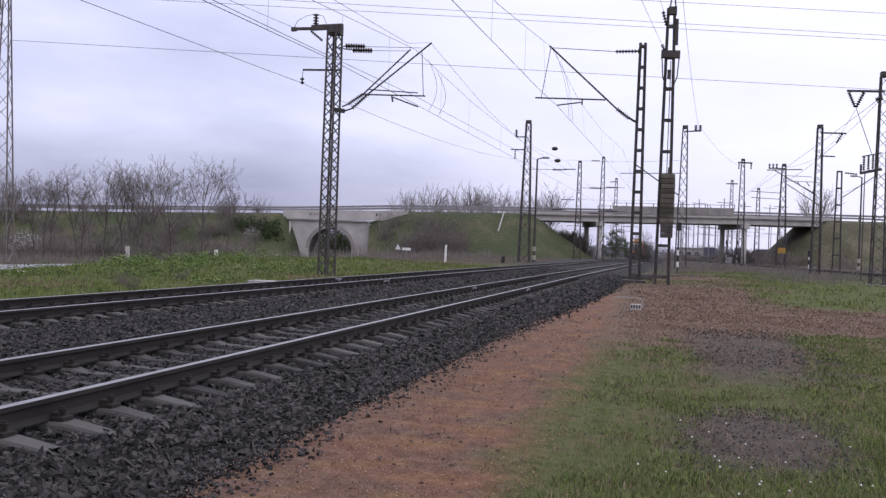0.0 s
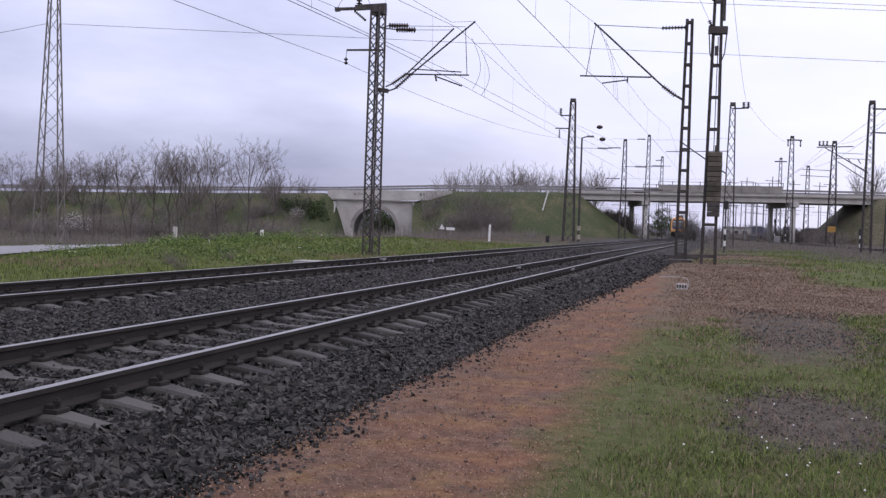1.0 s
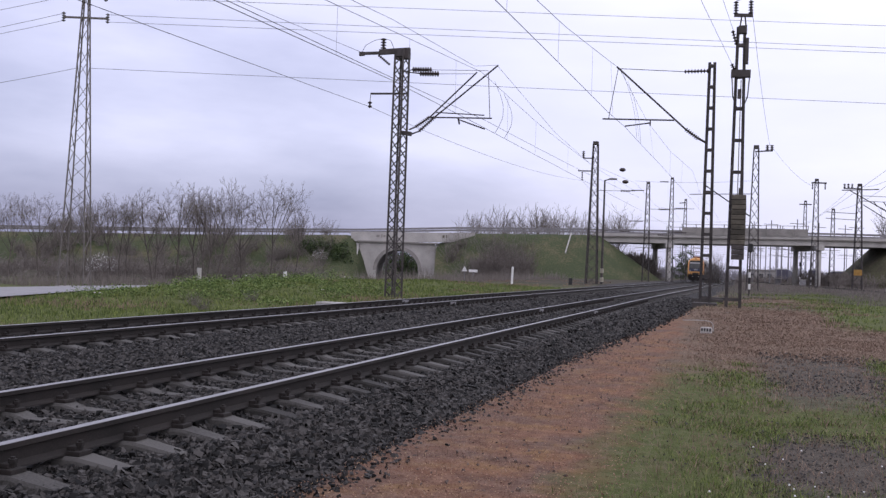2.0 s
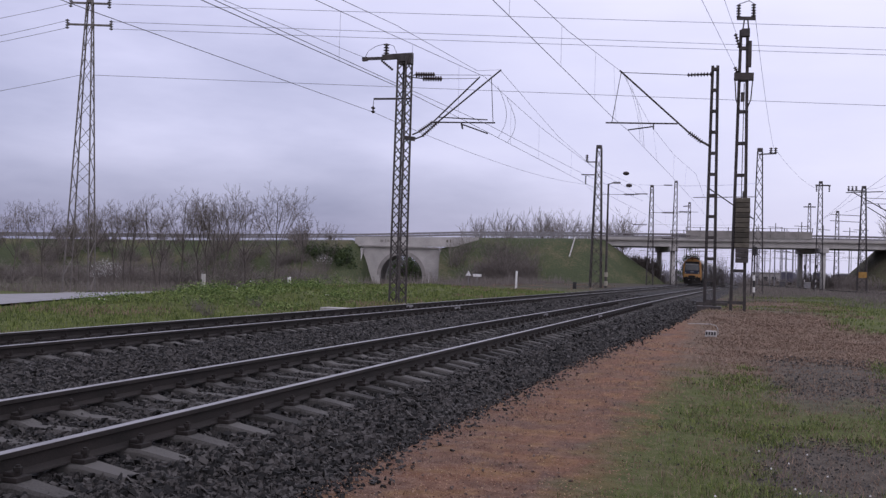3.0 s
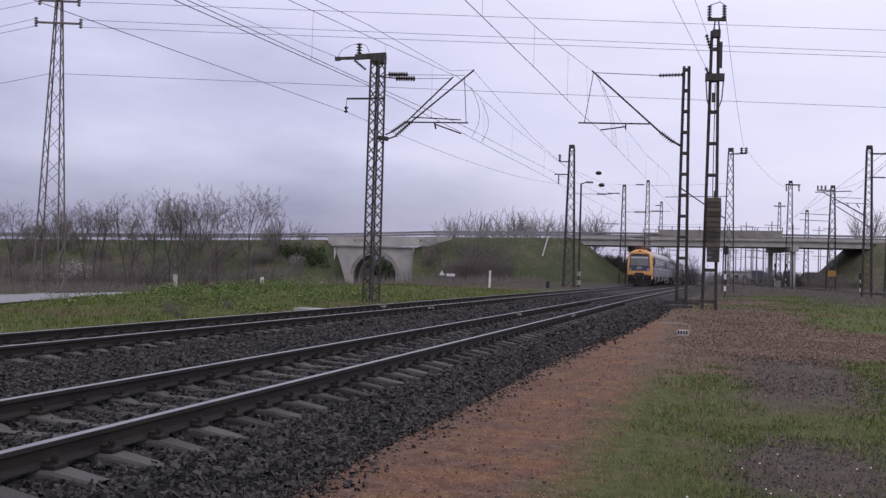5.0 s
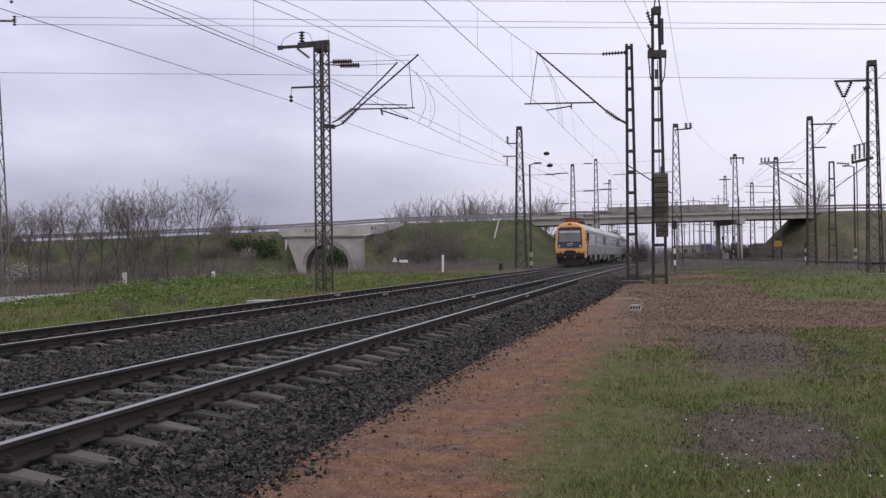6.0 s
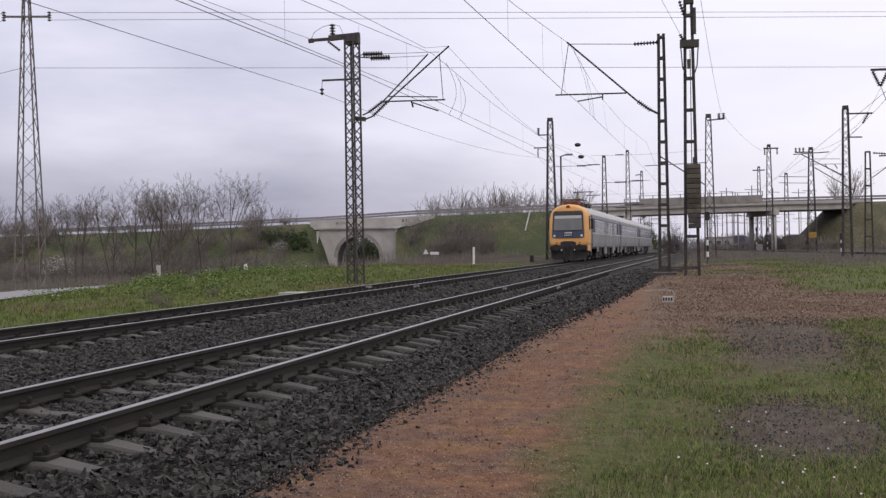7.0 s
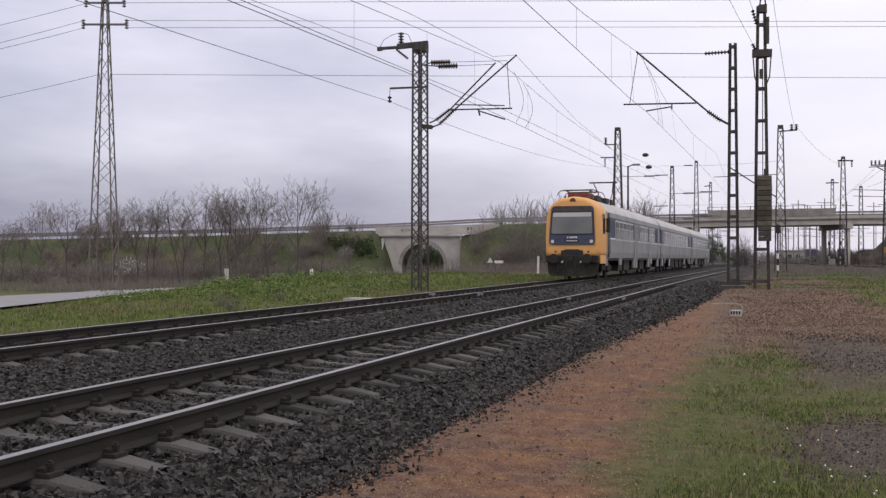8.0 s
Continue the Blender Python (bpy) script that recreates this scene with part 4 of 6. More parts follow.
    r("strain_insulator", "ins", (11.4, y, 10.9), (11.05, y, 10.75), 0.16, M_INSUL, "brown insulator", 4)
    r("switch_frame", "beam", (10.38, y, 6.6), (11.5, y, 6.85), (0.14, 0.16))
    r("switch_frame", "beam", (10.4, y, 6.55), (10.4, y, 7.1), (0.1, 0.12))
    for i in range(4):
        x = 10.55 + i * 0.24
        r("post_insulator", "ins", (x, y, 6.75 + i * 0.05), (x, y, 7.55 + i * 0.05), 0.1, M_INSUL, "brown post insulator", 6)
    r("switch_rail", "beam", (10.45, y, 7.55), (11.5, y, 7.78), (0.05, 0.06))
    r("pull_rod", "rod", (10.62, y, 6.6), (10.62, y, 0.5), 0.03)
    h = fit_on(mast_h)
    y = 124
    h("cross_arm", "beam", (7.6, y, 12.99), (9.3, y, 12.95), (0.12, 0.16))
    for x in (7.75, 9.15):
        h("hanging_insulator", "ins", (x, y, 12.9), (x, y, 12.2), 0.12, M_INSUL, "brown insulator", 4)
    g = fit_on(mast_g)
    y = 120
    g("bracket", "beam", (10.8, y, 12.0), (12.6, y, 12.0), (0.1, 0.12))
    for x in (10.9, 11.3, 11.7):
        g("post_insulator", "ins", (x, y, 12.05), (x, y, 12.55), 0.16, M_INSUL, "brown insulator", 3)
    for z, x in ((11.2, 15.6), (10.6, 16.4)):
        g("cross_arm", "beam", (12.6, y, z), (x, y, z - 0.1), (0.05, 0.055))
    g("cantilever_tube", "rod", (12.9, y, 10.2), (17.2, y, 7.4), 0.05)
    for x in (14.0, 15.0):
        g("arm_insulator", "ins", (x, y, 10.55), (x + 0.35, y, 10.0), 0.09, M_INSUL, "brown ribbed insulator", 4)
    g("warning_panel", "beam", (12.5, y - 0.6, 2.2), (12.5, y - 0.6, 2.85), (0.85, 0.05), M_TIN, "yellow warning panel")
    k = fit_on(mast_k)
    y = 130
    k("bracket", "beam", (-14.0, y, 12.3), (-12.4, y, 12.3), (0.1, 0.12))
    k("bracket", "beam", (-14.2, y, 8.3), (-12.4, y, 8.3), (0.08, 0.1))
    for z in (9.9, 6.6):
        k("arm_insulator", "ins", (-10.5, y, z), (-9.0, y, z), 0.15, M_INSUL, "brown ribbed insulator", 6)
        k("arm_wire", "rod", (-12.2, y, z), (-8.3, y, z), 0.03, M_WIRE)
    m = fit_on(mast_l)
    y = 148
    m("bracket", "beam", (-11.8, y, 15.1), (-10.6, y, 15.1), (0.12, 0.14))
    for z in (11.2, 7.7):
        m("arm_insulator", "ins", (-9.5, y, z), (-7.8, y, z), 0.17, M_INSUL, "brown ribbed insulator", 6)
        m("arm_wire", "rod", (-10.4, y, z), (-6.8, y, z), 0.03, M_WIRE)
    n = fit_on(mast_n)
    n("cross_arm", "beam", (9.2, 180, 14.4), (11.2, 180, 14.4), (0.14, 0.18))
    o = fit_on(mast_o)
    for z in (12.4, 11.4):
        o("side_arm", "beam", (12.6, 168, z), (17.2, 168, z - 0.2), (0.08, 0.09))
    q = fit_on(mast_q)
    q("bracket", "beam", (-11.0, 182, 14.4), (-9.9, 182, 14.5), (0.14, 0.16))
    p = fit_on(pylon)
    c18, s18 = math.cos(radians(18)), math.sin(radians(18))
    for z, w in ((20.95, 1.45), (19.3, 1.65)):
        a0 = Vector((-47.95 - w * c18, 63.2 - w * s18, z))
        a1 = Vector((-47.95 + w * c18, 63.2 + w * s18, z))
        p("cross_arm", "beam", a0, a1, (0.12, 0.14), M_PYLON)
        for q in (a0, a1):
            p("line_insulator", "ins", q + Vector((0, 0, 0.4)), q - Vector((0, 0, 0.35)), 0.16, M_GALV, "pale glass insulator", 4)


fittings()


# ---- lamp posts and the slim post ----
def lamp_post(x, y, z0, z1, reach, label):
    t = thing("lamp_post", label, "street lamp", pose(x, y, z0), "lamp posts")
    h = z1 - z0
    bm = B()
    rod(bm, (0, 0, -0.2), (0, 0, h), 0.12, 0.075)
    part("pole", bm, M_STEEL, t)
    bm = B()
    rod(bm, (0, 0, h - 0.05), (reach * 0.6, 0, h + 0.1), 0.05)
    part("arm", bm, M_STEEL, t)
    bm = B()
    box(bm, reach, 0, h + 0.1, abs(reach) * 0.9, 0.3, 0.16, bevel=0.05)
    part("lamp_head", bm, M_GALV, t, "grey lamp head")
    bm = B()
    for z in (0.35, 1.15):
        rod(bm, (0, 0, z), (0, 0, z + 0.42), 0.168)
    part("paint_band", bm, M_FADED, t, "faded pale painted bands")


lamp_post(-12.1, 90, 0.3, 9.9, 0.75, "thin dark lamp post by the embankment")
lamp_post(19.9, 114, 0.3, 10.7, -0.8, "thin dark lamp post beside the siding")
slim = ladder_mast("slim dark steel mast with one strain insulator", 13.6, 88, 0.3, 9.1, 0.6, 0.3, 1.4)
sf = fit_on(slim)
sf("strain_insulator", "ins", (14.0, 88, 8.95), (15.0, 88, 8.85), 0.10, M_INSUL, "brown insulator", 5)
sf("cantilever_tube", "rod", (13.9, 88, 6.9), (16.5, 88, 8.8), 0.035)


# ---- wires ----
def along(cx, nodes, n=6):
    """Points over a track: nodes are (y, z, offset)."""
    out = []
    for (ya, za, oa), (yb, zb, ob_) in zip(nodes, nodes[1:]):
        for i in range(n):
            f = i / n
            y = ya + (yb - ya) * f
            out.append((cx + bend(y) + oa + (ob_ - oa) * f, y, za + (zb - za) * f))
    y, z, o = nodes[-1]
    return out + [(cx + bend(y) + o, y, z)]


FAR_C = [(-25, 5.6, 0.2), (5, 6.0, 0), (14.3, 6.38, 0), (26.5, 6.84, 0), (36.5, 6.98, 0.05), (50, 7.16, 0), (89.5, 7.5, -0.1), (130, 7.6, 0.1), (200, 7.6, 0), (330, 7.6, 0)]
FAR_M = [(-25, 7.2, 0.1), (5, 6.75, 0), (18.8, 7.62, 0), (26.5, 8.24, 0), (36.5, 9.05, 0), (48, 8.7, 0), (64, 8.55, 0), (89.5, 9.6, 0), (110, 8.9, 0), (130, 9.9, 0), (165, 8.9, 0), (200, 9.9, 0), (330, 9.5, 0)]
FAR_M2 = [(-25, 7.6, 0.3), (5, 6.7, 0.35), (19.55, 7.79, 0.35), (25.5, 8.31, 0.35), (34, 8.76, 0.4), (36.5, 9.3, 0.6), (50, 8.6, 0.4), (64, 8.3, 0.3), (89.5, 8.9, 0)]
NEAR_C = [(-25, 5.9, 0), (5, 6.5, 0), (17.5, 6.86, 0), (27, 7.16, 0), (37, 7.55, -0.1), (45, 8.15, -0.38), (60, 8.0, 0), (86, 8.2, 0), (130, 8.2, 0), (200, 8, 0), (330, 8, 0)]
NEAR_M = [(-25, 9.0, 0), (5, 7.6, 0), (21, 7.82, 0), (27, 8.31, 0), (36, 9.35, -0.1), (45, 10.83, -0.73), (55, 9.9, -0.4), (66, 9.6, 0), (86, 10.4, 0.2), (108, 9.6, 0), (130, 10.4, 0), (200, 10, 0), (330, 10, 0)]
FAR_C2 = [(-25, 6.0, 0.3), (5, 6.3, 0.25), (15.0, 6.52, 0.0), (26.5, 6.9, 0.03), (36.5, 7.2, 0.2), (60, 7.6, 0.3), (89.5, 8.3, 0.4)]
for cx, nodes, r, lab in ((FAR, FAR_C, 0.011, "taut contact wire above the second track"), (FAR, FAR_C2, 0.010, "taut second contact wire of the overlap"),
                          (FAR, FAR_M, 0.010, "sagging messenger wire above the second track"), (FAR, FAR_M2, 0.009, "sagging second messenger wire of the overlap"),
                          (NEAR, NEAR_C, 0.011, "taut contact wire above the nearer track"), (NEAR, NEAR_M, 0.010, "sagging messenger wire above the nearer track")):
    wire("overhead_wire", along(cx, nodes), r, lab, group="overhead wires")


def node_at(nodes, y):
    for (ya, za, oa), (yb, zb, ob_) in zip(nodes, nodes[1:]):
        if ya <= y <= yb:
            f = (y - ya) / (yb - ya)
            return oa + (ob_ - oa) * f, za + (zb - za) * f
    return nodes[-1][2], nodes[-1][1]


for cx, lo, hi, ys in ((FAR, FAR_C, FAR_M, (16, 22.5, 28, 33, 41, 47, 56, 66, 76, 100, 116)), (NEAR, NEAR_C, NEAR_M, (14, 20, 26, 32.5, 39, 50, 56, 66, 76, 100, 116))):
    for y in ys:
        (oa, za), (ob_, zb) = node_at(lo, y), node_at(hi, y)
        wire("dropper", [(cx + bend(y) + oa, y, za), (cx + bend(y) + ob_, y, zb)], 0.0045, "thin dropper wire between messenger and contact wire", "overhead wire", group="droppers")
# slack current jumpers at the overlap
for k in range(2):
    y = 38.2 + k * 1.6
    a, b = Vector((FAR + 0.1, y, 9.0 - 0.2 * k)), Vector((FAR + 0.05, y + 0.6, 7.05))
    pts = [a.lerp(b, i / 10) + Vector((0.35 * math.sin(math.pi * i / 10), 0, -0.1 * math.sin(math.pi * i / 10))) for i in range(11)]
    wire("jumper_cable", pts, 0.010, "slack current jumper cable between wires", group="jumper cables")
for k in range(2):
    y = 45.5 + k * 2.0
    a, b = Vector((NEAR - 0.6, y, 10.7)), Vector((NEAR - 0.2, y + 3.0, 8.1))
    pts = [a.lerp(b, i / 10) + Vector((0.15 * math.sin(math.pi * i / 10), 0, 0)) for i in range(11)]
    wire("jumper_cable", pts, 0.008, "slack current jumper cable between wires", group="jumper cables")
lone = [
    (sag((-14.28, -14, 6.25), (-14.28, 36.5, 7.77), 0.05), 0.011, "feeder wire on the field side of the mast"),
    (sag((-14.28, 36.5, 7.77), (-14.1, 89.5, 9.8), 0.5), 0.011, "feeder wire on the field side of the mast"),
    (sag((-14.72, -14, 6.9), (-14.72, 36.5, 9.95), 0.05), 0.010, "switch feeder wire ending on the mast"),
    (sag((-14.1, 89.5, 9.8), (-13.9, 130, 8.2), 0.4), 0.011, "feeder wire on the field side of the mast"),
    (sag((-4.9, -20, 8.1), (-0.64, 43.6, 10.6), 0.0), 0.010, "tensioned wire ending at the weight mast"),
    (sag((-4.9, -20, 11.4), (-0.62, 43.6, 12.03), 0.0), 0.010, "tensioned wire ending at the weight mast"),
    (sag((0.06, 43.6, 13.3), (1.95, 86, 12.6), 0.5), 0.012, "sagging line between two masts"),
    (sag((-0.13, 43.6, 13.43), (-0.6, -10, 14.5), 0.4), 0.010, "line over the gravel path"),
    (sag((2.0, 86, 12.6), (7.75, 124, 12.6), 0.5), 0.012, "sagging line between two masts"),
    (sag((11.4, 60, 10.9), (10.5, 120, 9.6), 1.0), 0.015, "sagging line beside the siding"),
    (sag((9.99, 60, 10.2), (11.2, 86, 10.6), 0.8), 0.012, "sagging line beside the siding"),
    (sag((13.0, 86, 11.2), (12.4, 120, 12.2), 0.6), 0.014, "sagging line beside the siding"),
    (sag((8.4, 40, 8.5), (7.4, 150, 8.6), 0.3), 0.013, "contact wire above the siding"),
    (sag((8.4, 86, 9.2), (7.4, 150, 9.4), 0.7), 0.012, "messenger wire above the siding"),
    (sag((16.8, 120, 8.6), (14.3, 60, 8.2), 0.4), 0.014, "contact wire above the second siding"),
    (sag((-9.3, 89.5, 9.8), (0.6, 86, 9.6), 0.15), 0.012, "cross-span wire over both tracks"),
    (sag((-9.3, 89.5, 6.3), (0.4, 86, 6.2), 0.1), 0.010, "cross-span wire over both tracks"),
]
for z0, z1, w in ((20.95, 21.04, 1.3), (19.6, 18.8, 1.6), (19.05, 18.67, 1.6), (15.5, 14.24, 0.4)):
    lone.append((sag((-47.95 + w * 0.95, 63.2 + w * 0.3, z0), (-47.95 + 150 * 0.951, 63.2 + 150 * 0.309, z1 + 0.9), 0.1, 24), 0.020, "high-voltage line from the pylon"))
    lone.append((sag((-47.95 - w * 0.95, 63.2 - w * 0.3, z0), (-47.95 - 70 * 0.995, 63.2 + 70 * 0.1, z1 - 0.6), 1.6, 24), 0.020, "high-voltage line from the pylon"))
for pts, r, lab in lone:
    wire("overhead_line", pts, r, lab, group="overhead lines")
# round weights hung in the wires
for x, y, z in ((-9.37, 80, 9.82), (-9.11, 80, 8.85)):
    t = thing("wire_weight", "small round dark weight hung in the wires", "weight", pose(x, y, z), "wire weights")
    bm = B()
    bmesh.ops.create_uvsphere(bm, u_segments=14, v_segments=8, radius=0.2, matrix=Matrix.Diagonal((1.3, 1, 0.8, 1)))
    part("ball", bm, M_INSUL, t, smooth=True)


# ---- train ----
CAR = 27.1
HALF = [(1.40, 1.05), (1.45, 1.35), (1.46, 2.05), (1.45, 2.95), (1.42, 3.12), (1.36, 3.38), (1.22, 3.62), (0.98, 3.82), (0.62, 3.97), (0.0, 4.05)]


def strip(a, b, y0, y1, mat, name, parent, label="", out=0.0):
    """A band of the car's skin between two stations of its section, on both sides."""
    bm = B()
    pts = HALF[a:b + 1]
    both = [[(x + out, z) for x, z in pts]] + [[(-x - out, z) for x, z in pts]]
    if b == len(HALF) - 1:
        both = [both[0] + both[1][::-1][1:]]
    for line in both:
        v = [[bm.verts.new((x, y, z)) for x, z in line] for y in (y0, y1)]
        for i in range(len(line) - 1):
            bm.faces.new((v[0][i], v[1][i], v[1][i + 1], v[0][i + 1]))
    bmesh.ops.recalc_face_normals(bm, faces=bm.faces)
    return part(name, bm, mat, parent, label, smooth=b == len(HALF) - 1)


def bogie(parent, y):
    bm = B()
    for s in (-1, 1):
        box(bm, s * 1.02, y, 0.55, 0.14, 3.2, 0.26, bevel=0.04)
        box(bm, s * 1.08, y, 0.62, 0.22, 0.7, 0.45, bevel=0.05)
    box(bm, 0, y, 0.6, 2.0, 0.6, 0.3)
    b = part("bogie", bm, M_UNDER, parent, "grimy dark bogie")
    for dy in (-1.25, 1.25):
        for s in (-1, 1):
            bm = B()
            rod(bm, (s * 0.70, y + dy, 0.46), (s * 0.83, y + dy, 0.46), 0.46, n=24)
            rod(bm, (s * 0.83, y + dy, 0.46), (s * 1.0, y + dy, 0.46), 0.14, n=12)
            part("wheel", bm, M_UNDER, b)


def side_windows(t, ys, w, z, h):
    for s in (-1, 1):
        for y in ys:
            bm = B()
            box(bm, s * 1.462, y, z, 0.03, w + 0.11, h + 0.11, bevel=0.012)
            fr = part("window_frame", bm, M_ROOF, t, "pale window frame")
            for k, (zz, hh) in enumerate(((z + h * 0.30, h * 0.34), (z - h * 0.19, h * 0.56))):
                bm = B()
                box(bm, s * 1.474, y, zz, 0.02, w, hh, bevel=0.008)
                part("window_pane", bm, M_GLASS, fr, "dark glass pane")


def coach(front):
    t = thing("railcar" if front else "coach", "electric railcar with orange cab, grey sides and blue window band" if front else "grey passenger coach with a blue window band", "train car", group="train")
    y0 = 1.5 if front else 0.2
    y1 = CAR - 0.2
    strip(0, 2, y0, y1, M_GREY, "lower_side", t, "light grey lower side")
    band0 = 2.95 if front else y0
    strip(2, 4, band0, y1, M_BLUE, "window_band", t, "faded blue window band")
    if front:
        strip(2, 4, y0, band0, M_GREY, "cab_side", t, "light grey side behind the cab")
    for s in (-1, 1):
        bm = B()
        box(bm, s * 1.463, (band0 + y1) / 2, 2.04, 0.012, y1 - band0, 0.07)
        part("stripe", bm, M_WHITE, t, "thin white stripe under the windows")
    strip(4, 5, y0, y1, M_GREY, "upper_side", t, "light grey cornice")
    strip(5, 9, y0, y1, M_ROOF, "roof", t, "dusty pale grey roof")
    bm = B()
    box(bm, 0, (y0 + y1) / 2, 1.0, 2.76, y1 - y0, 0.16)
    part("floor_frame", bm, M_UNDER, t)
    for yy in (y0 + 0.01, y1 - 0.01):
        bm = B()
        ring = [bm.verts.new((x, yy, z)) for x, z in HALF] + [bm.verts.new((-x, yy, z)) for x, z in HALF[::-1][1:]]
        bm.faces.new(ring)
        part("end_wall", bm, M_UNDER, t)
    for y in (4.3, CAR - 4.3):
        bogie(t, y)
    for y, ln in ((8.0, 1.6), (10.6, 2.2), (14.0, 2.6), (17.6, 2.0)):
        bm = B()
        box(bm, 0, y, 0.66, 2.5, ln, 0.62, bevel=0.04)
        part("equipment_case", bm, M_UNDER, t)
    for y in ((12.9, 13.9, CAR - 7.0, CAR - 1.6) if front else (1.5, 6.8, CAR - 6.8, CAR - 1.5)):
        for s in (-1, 1):
            bm = B()
            box(bm, s * 1.36, y, 0.78, 0.12, 0.75, 0.62, bevel=0.02)
            part("step", bm, M_GREY, t, "light grey door step")
            bm = B()
            box(bm, s * 1.468, y, 2.08, 0.025, 0.85, 1.95, bevel=0.01)
            d = part("door", bm, M_GREY, t)
            bm = B()
            box(bm, s * 1.482, y, 2.5, 0.015, 0.5, 0.75, bevel=0.01)
            part("door_glass", bm, M_GLASS, d, "dark door glass")
    for y0_, y1_ in ((2.05, 2.6), (6.6, 7.6), (CAR - 6.2, CAR - 5.2)) if front else ((3.0, 3.5), (CAR - 3.5, CAR - 3.0)):
        for s in (-1, 1):
            bm = B()
            box(bm, s * 1.40, (y0_ + y1_) / 2, 0.86, 0.05, y1_ - y0_, 0.36, bevel=0.015)
            part("skirt", bm, M_GREY, t, "light grey skirt panel")
    if front:
        for s in (-1, 1):
            bm = B()
            box(bm, s * 1.466, 2.72, 2.2, 0.03, 0.34, 2.2, bevel=0.012)
            part("cab_door", bm, M_UNDER, t, "narrow dark recessed cab door")
            for yy in (2.48, 2.96):
                bm = B()
                rod(bm, (s * 1.5, yy, 1.25), (s * 1.5, yy, 2.5), 0.018)
                part("grab_rail", bm, M_GALV, t, "thin metal grab rail")
        side_windows(t, [5.6 + i * 1.42 for i in range(5)], 1.2, 2.5, 0.95)
        side_windows(t, [15.6 + i * 1.42 for i in range(3)] + [21.0, 22.4], 1.1, 2.5, 0.95)
    else:
        side_windows(t, [3.2 + i * 1.75 for i in range(12)], 1.35, 2.5, 0.95)
    for i in range(5 if front else 8):
        bm = B()
        box(bm, 0, 12 + i * 2.9 if front else 2.5 + i * 3.0, 4.06, 0.7, 1.2, 0.14, bevel=0.04)
        part("roof_vent", bm, M_ROOF, t)
    bm = B()
    box(bm, 0, y1 + 0.06, 2.3, 1.6, 0.3, 2.4, bevel=0.05)
    part("gangway", bm, M_BLACK, t, "black rubber gangway")
    return t


def cab(t):
    """Rounded orange cab with a recessed blue windscreen panel, lamps, plough and buffers."""
    bm = B()
    out = [(x, z) for x, z in HALF[:-1]] + [(-x, z) for x, z in HALF[::-1]]
    out = [(x, z if z > 1.2 else 1.12) for x, z in out]
    rings = []
    for y, k in ((2.0, 1.010), (0.62, 1.010), (0.36, 1.0), (0.2, 0.98), (0.1, 0.955), (0.04, 0.925), (0.008, 0.89), (0.0, 0.85)):
        rings.append([bm.verts.new((x * k, y + max(0, z - 2.0) * 0.10, 2.5 + (z - 2.5) * k)) for x, z in out])
    n = len(out)
    for a, b in zip(rings, rings[1:]):
        for i in range(n):
            bm.faces.new((a[i], a[(i + 1) % n], b[(i + 1) % n], b[i]))
    bm.faces.new(rings[-1])
    bmesh.ops.recalc_face_normals(bm, faces=bm.faces)
    part("cab_shell", bm, M_YELLOW, t, "orange painted cab shell", smooth=True)
    rake = Matrix.Translation((0, 0, 2.0)) @ Matrix.Rotation(radians(-5.7), 4, "X") @ Matrix.Translation((0, 0, -2.0))

    def slab(name, x, z, w, h, y, mat, parent, label="", bevel=0.02, th=0.05):
        bm = B()
        box(bm, x, y, z, w, th, h, rake, bevel)
        return part(name, bm, mat, parent, label)

    def rounded(name, x, z, w, h, y, r, mat, parent, label="", th=0.05, narrow=0.0):
        """A plate with rounded corners; narrow: how much each top corner comes in."""
        bm = B()
        ring = []
        for cx, cz, a0 in ((w / 2 - r, h / 2 - r, 0), (-w / 2 + r, h / 2 - r, 90), (-w / 2 + r, -h / 2 + r, 180), (w / 2 - r, -h / 2 + r, 270)):
            for k in range(6):
                a = radians(a0 + 18 * k)
                px, pz = cx + r * math.cos(a), cz + r * math.sin(a)
                px -= math.copysign(narrow * (pz + h / 2) / h, px)
                ring.append((x + px, z + pz))
        v = [[bm.verts.new(rake @ Vector((a, y + d, b))) for a, b in ring] for d in (-th / 2, th / 2)]
        bm.faces.new(v[0])
        bm.faces.new(v[1][::-1])
        for k in range(len(ring)):
            q = (k + 1) % len(ring)
            bm.faces.new((v[0][k], v[1][k], v[1][q], v[0][q]))
        bmesh.ops.recalc_face_normals(bm, faces=bm.faces)
        return part(name, bm, mat, parent, label)

    p = rounded("windscreen_panel", 0, 2.63, 2.42, 1.88, -0.02, 0.16, M_BLUE, t, "faded blue windscreen surround", narrow=0.1)
    rounded("rubber_seal", 0, 2.74, 2.26, 1.14, -0.04, 0.09, M_BLACK, p, "black rubber seal", narrow=0.05)
    rounded("windscreen", 0, 2.74, 2.16, 1.04, -0.055, 0.07, M_SCREEN, p, "grey windscreen glass", narrow=0.05)
    rounded("sun_blind", 0, 3.14, 2.0, 0.2, -0.078, 0.03, M_ROOF, p, "pale sun blind", 0.02)
    rounded("destination_band", 0, 3.43, 2.02, 0.24, -0.04, 0.1, M_STEEL, p, "dark grey destination band", narrow=0.06)
    for i in range(6):
        slab("mark", -0.22 + i * 0.085 + (0.04 if i > 0 else 0), 2.04, 0.055, 0.09, -0.05, M_WHITE, p, "white bar of the fleet mark", 0.008, 0.02)
    slab("number_plate", 0.0, 1.87, 0.74, 0.13, -0.05, M_BLACK, p, "black plate with pale bars", 0.01, 0.03)
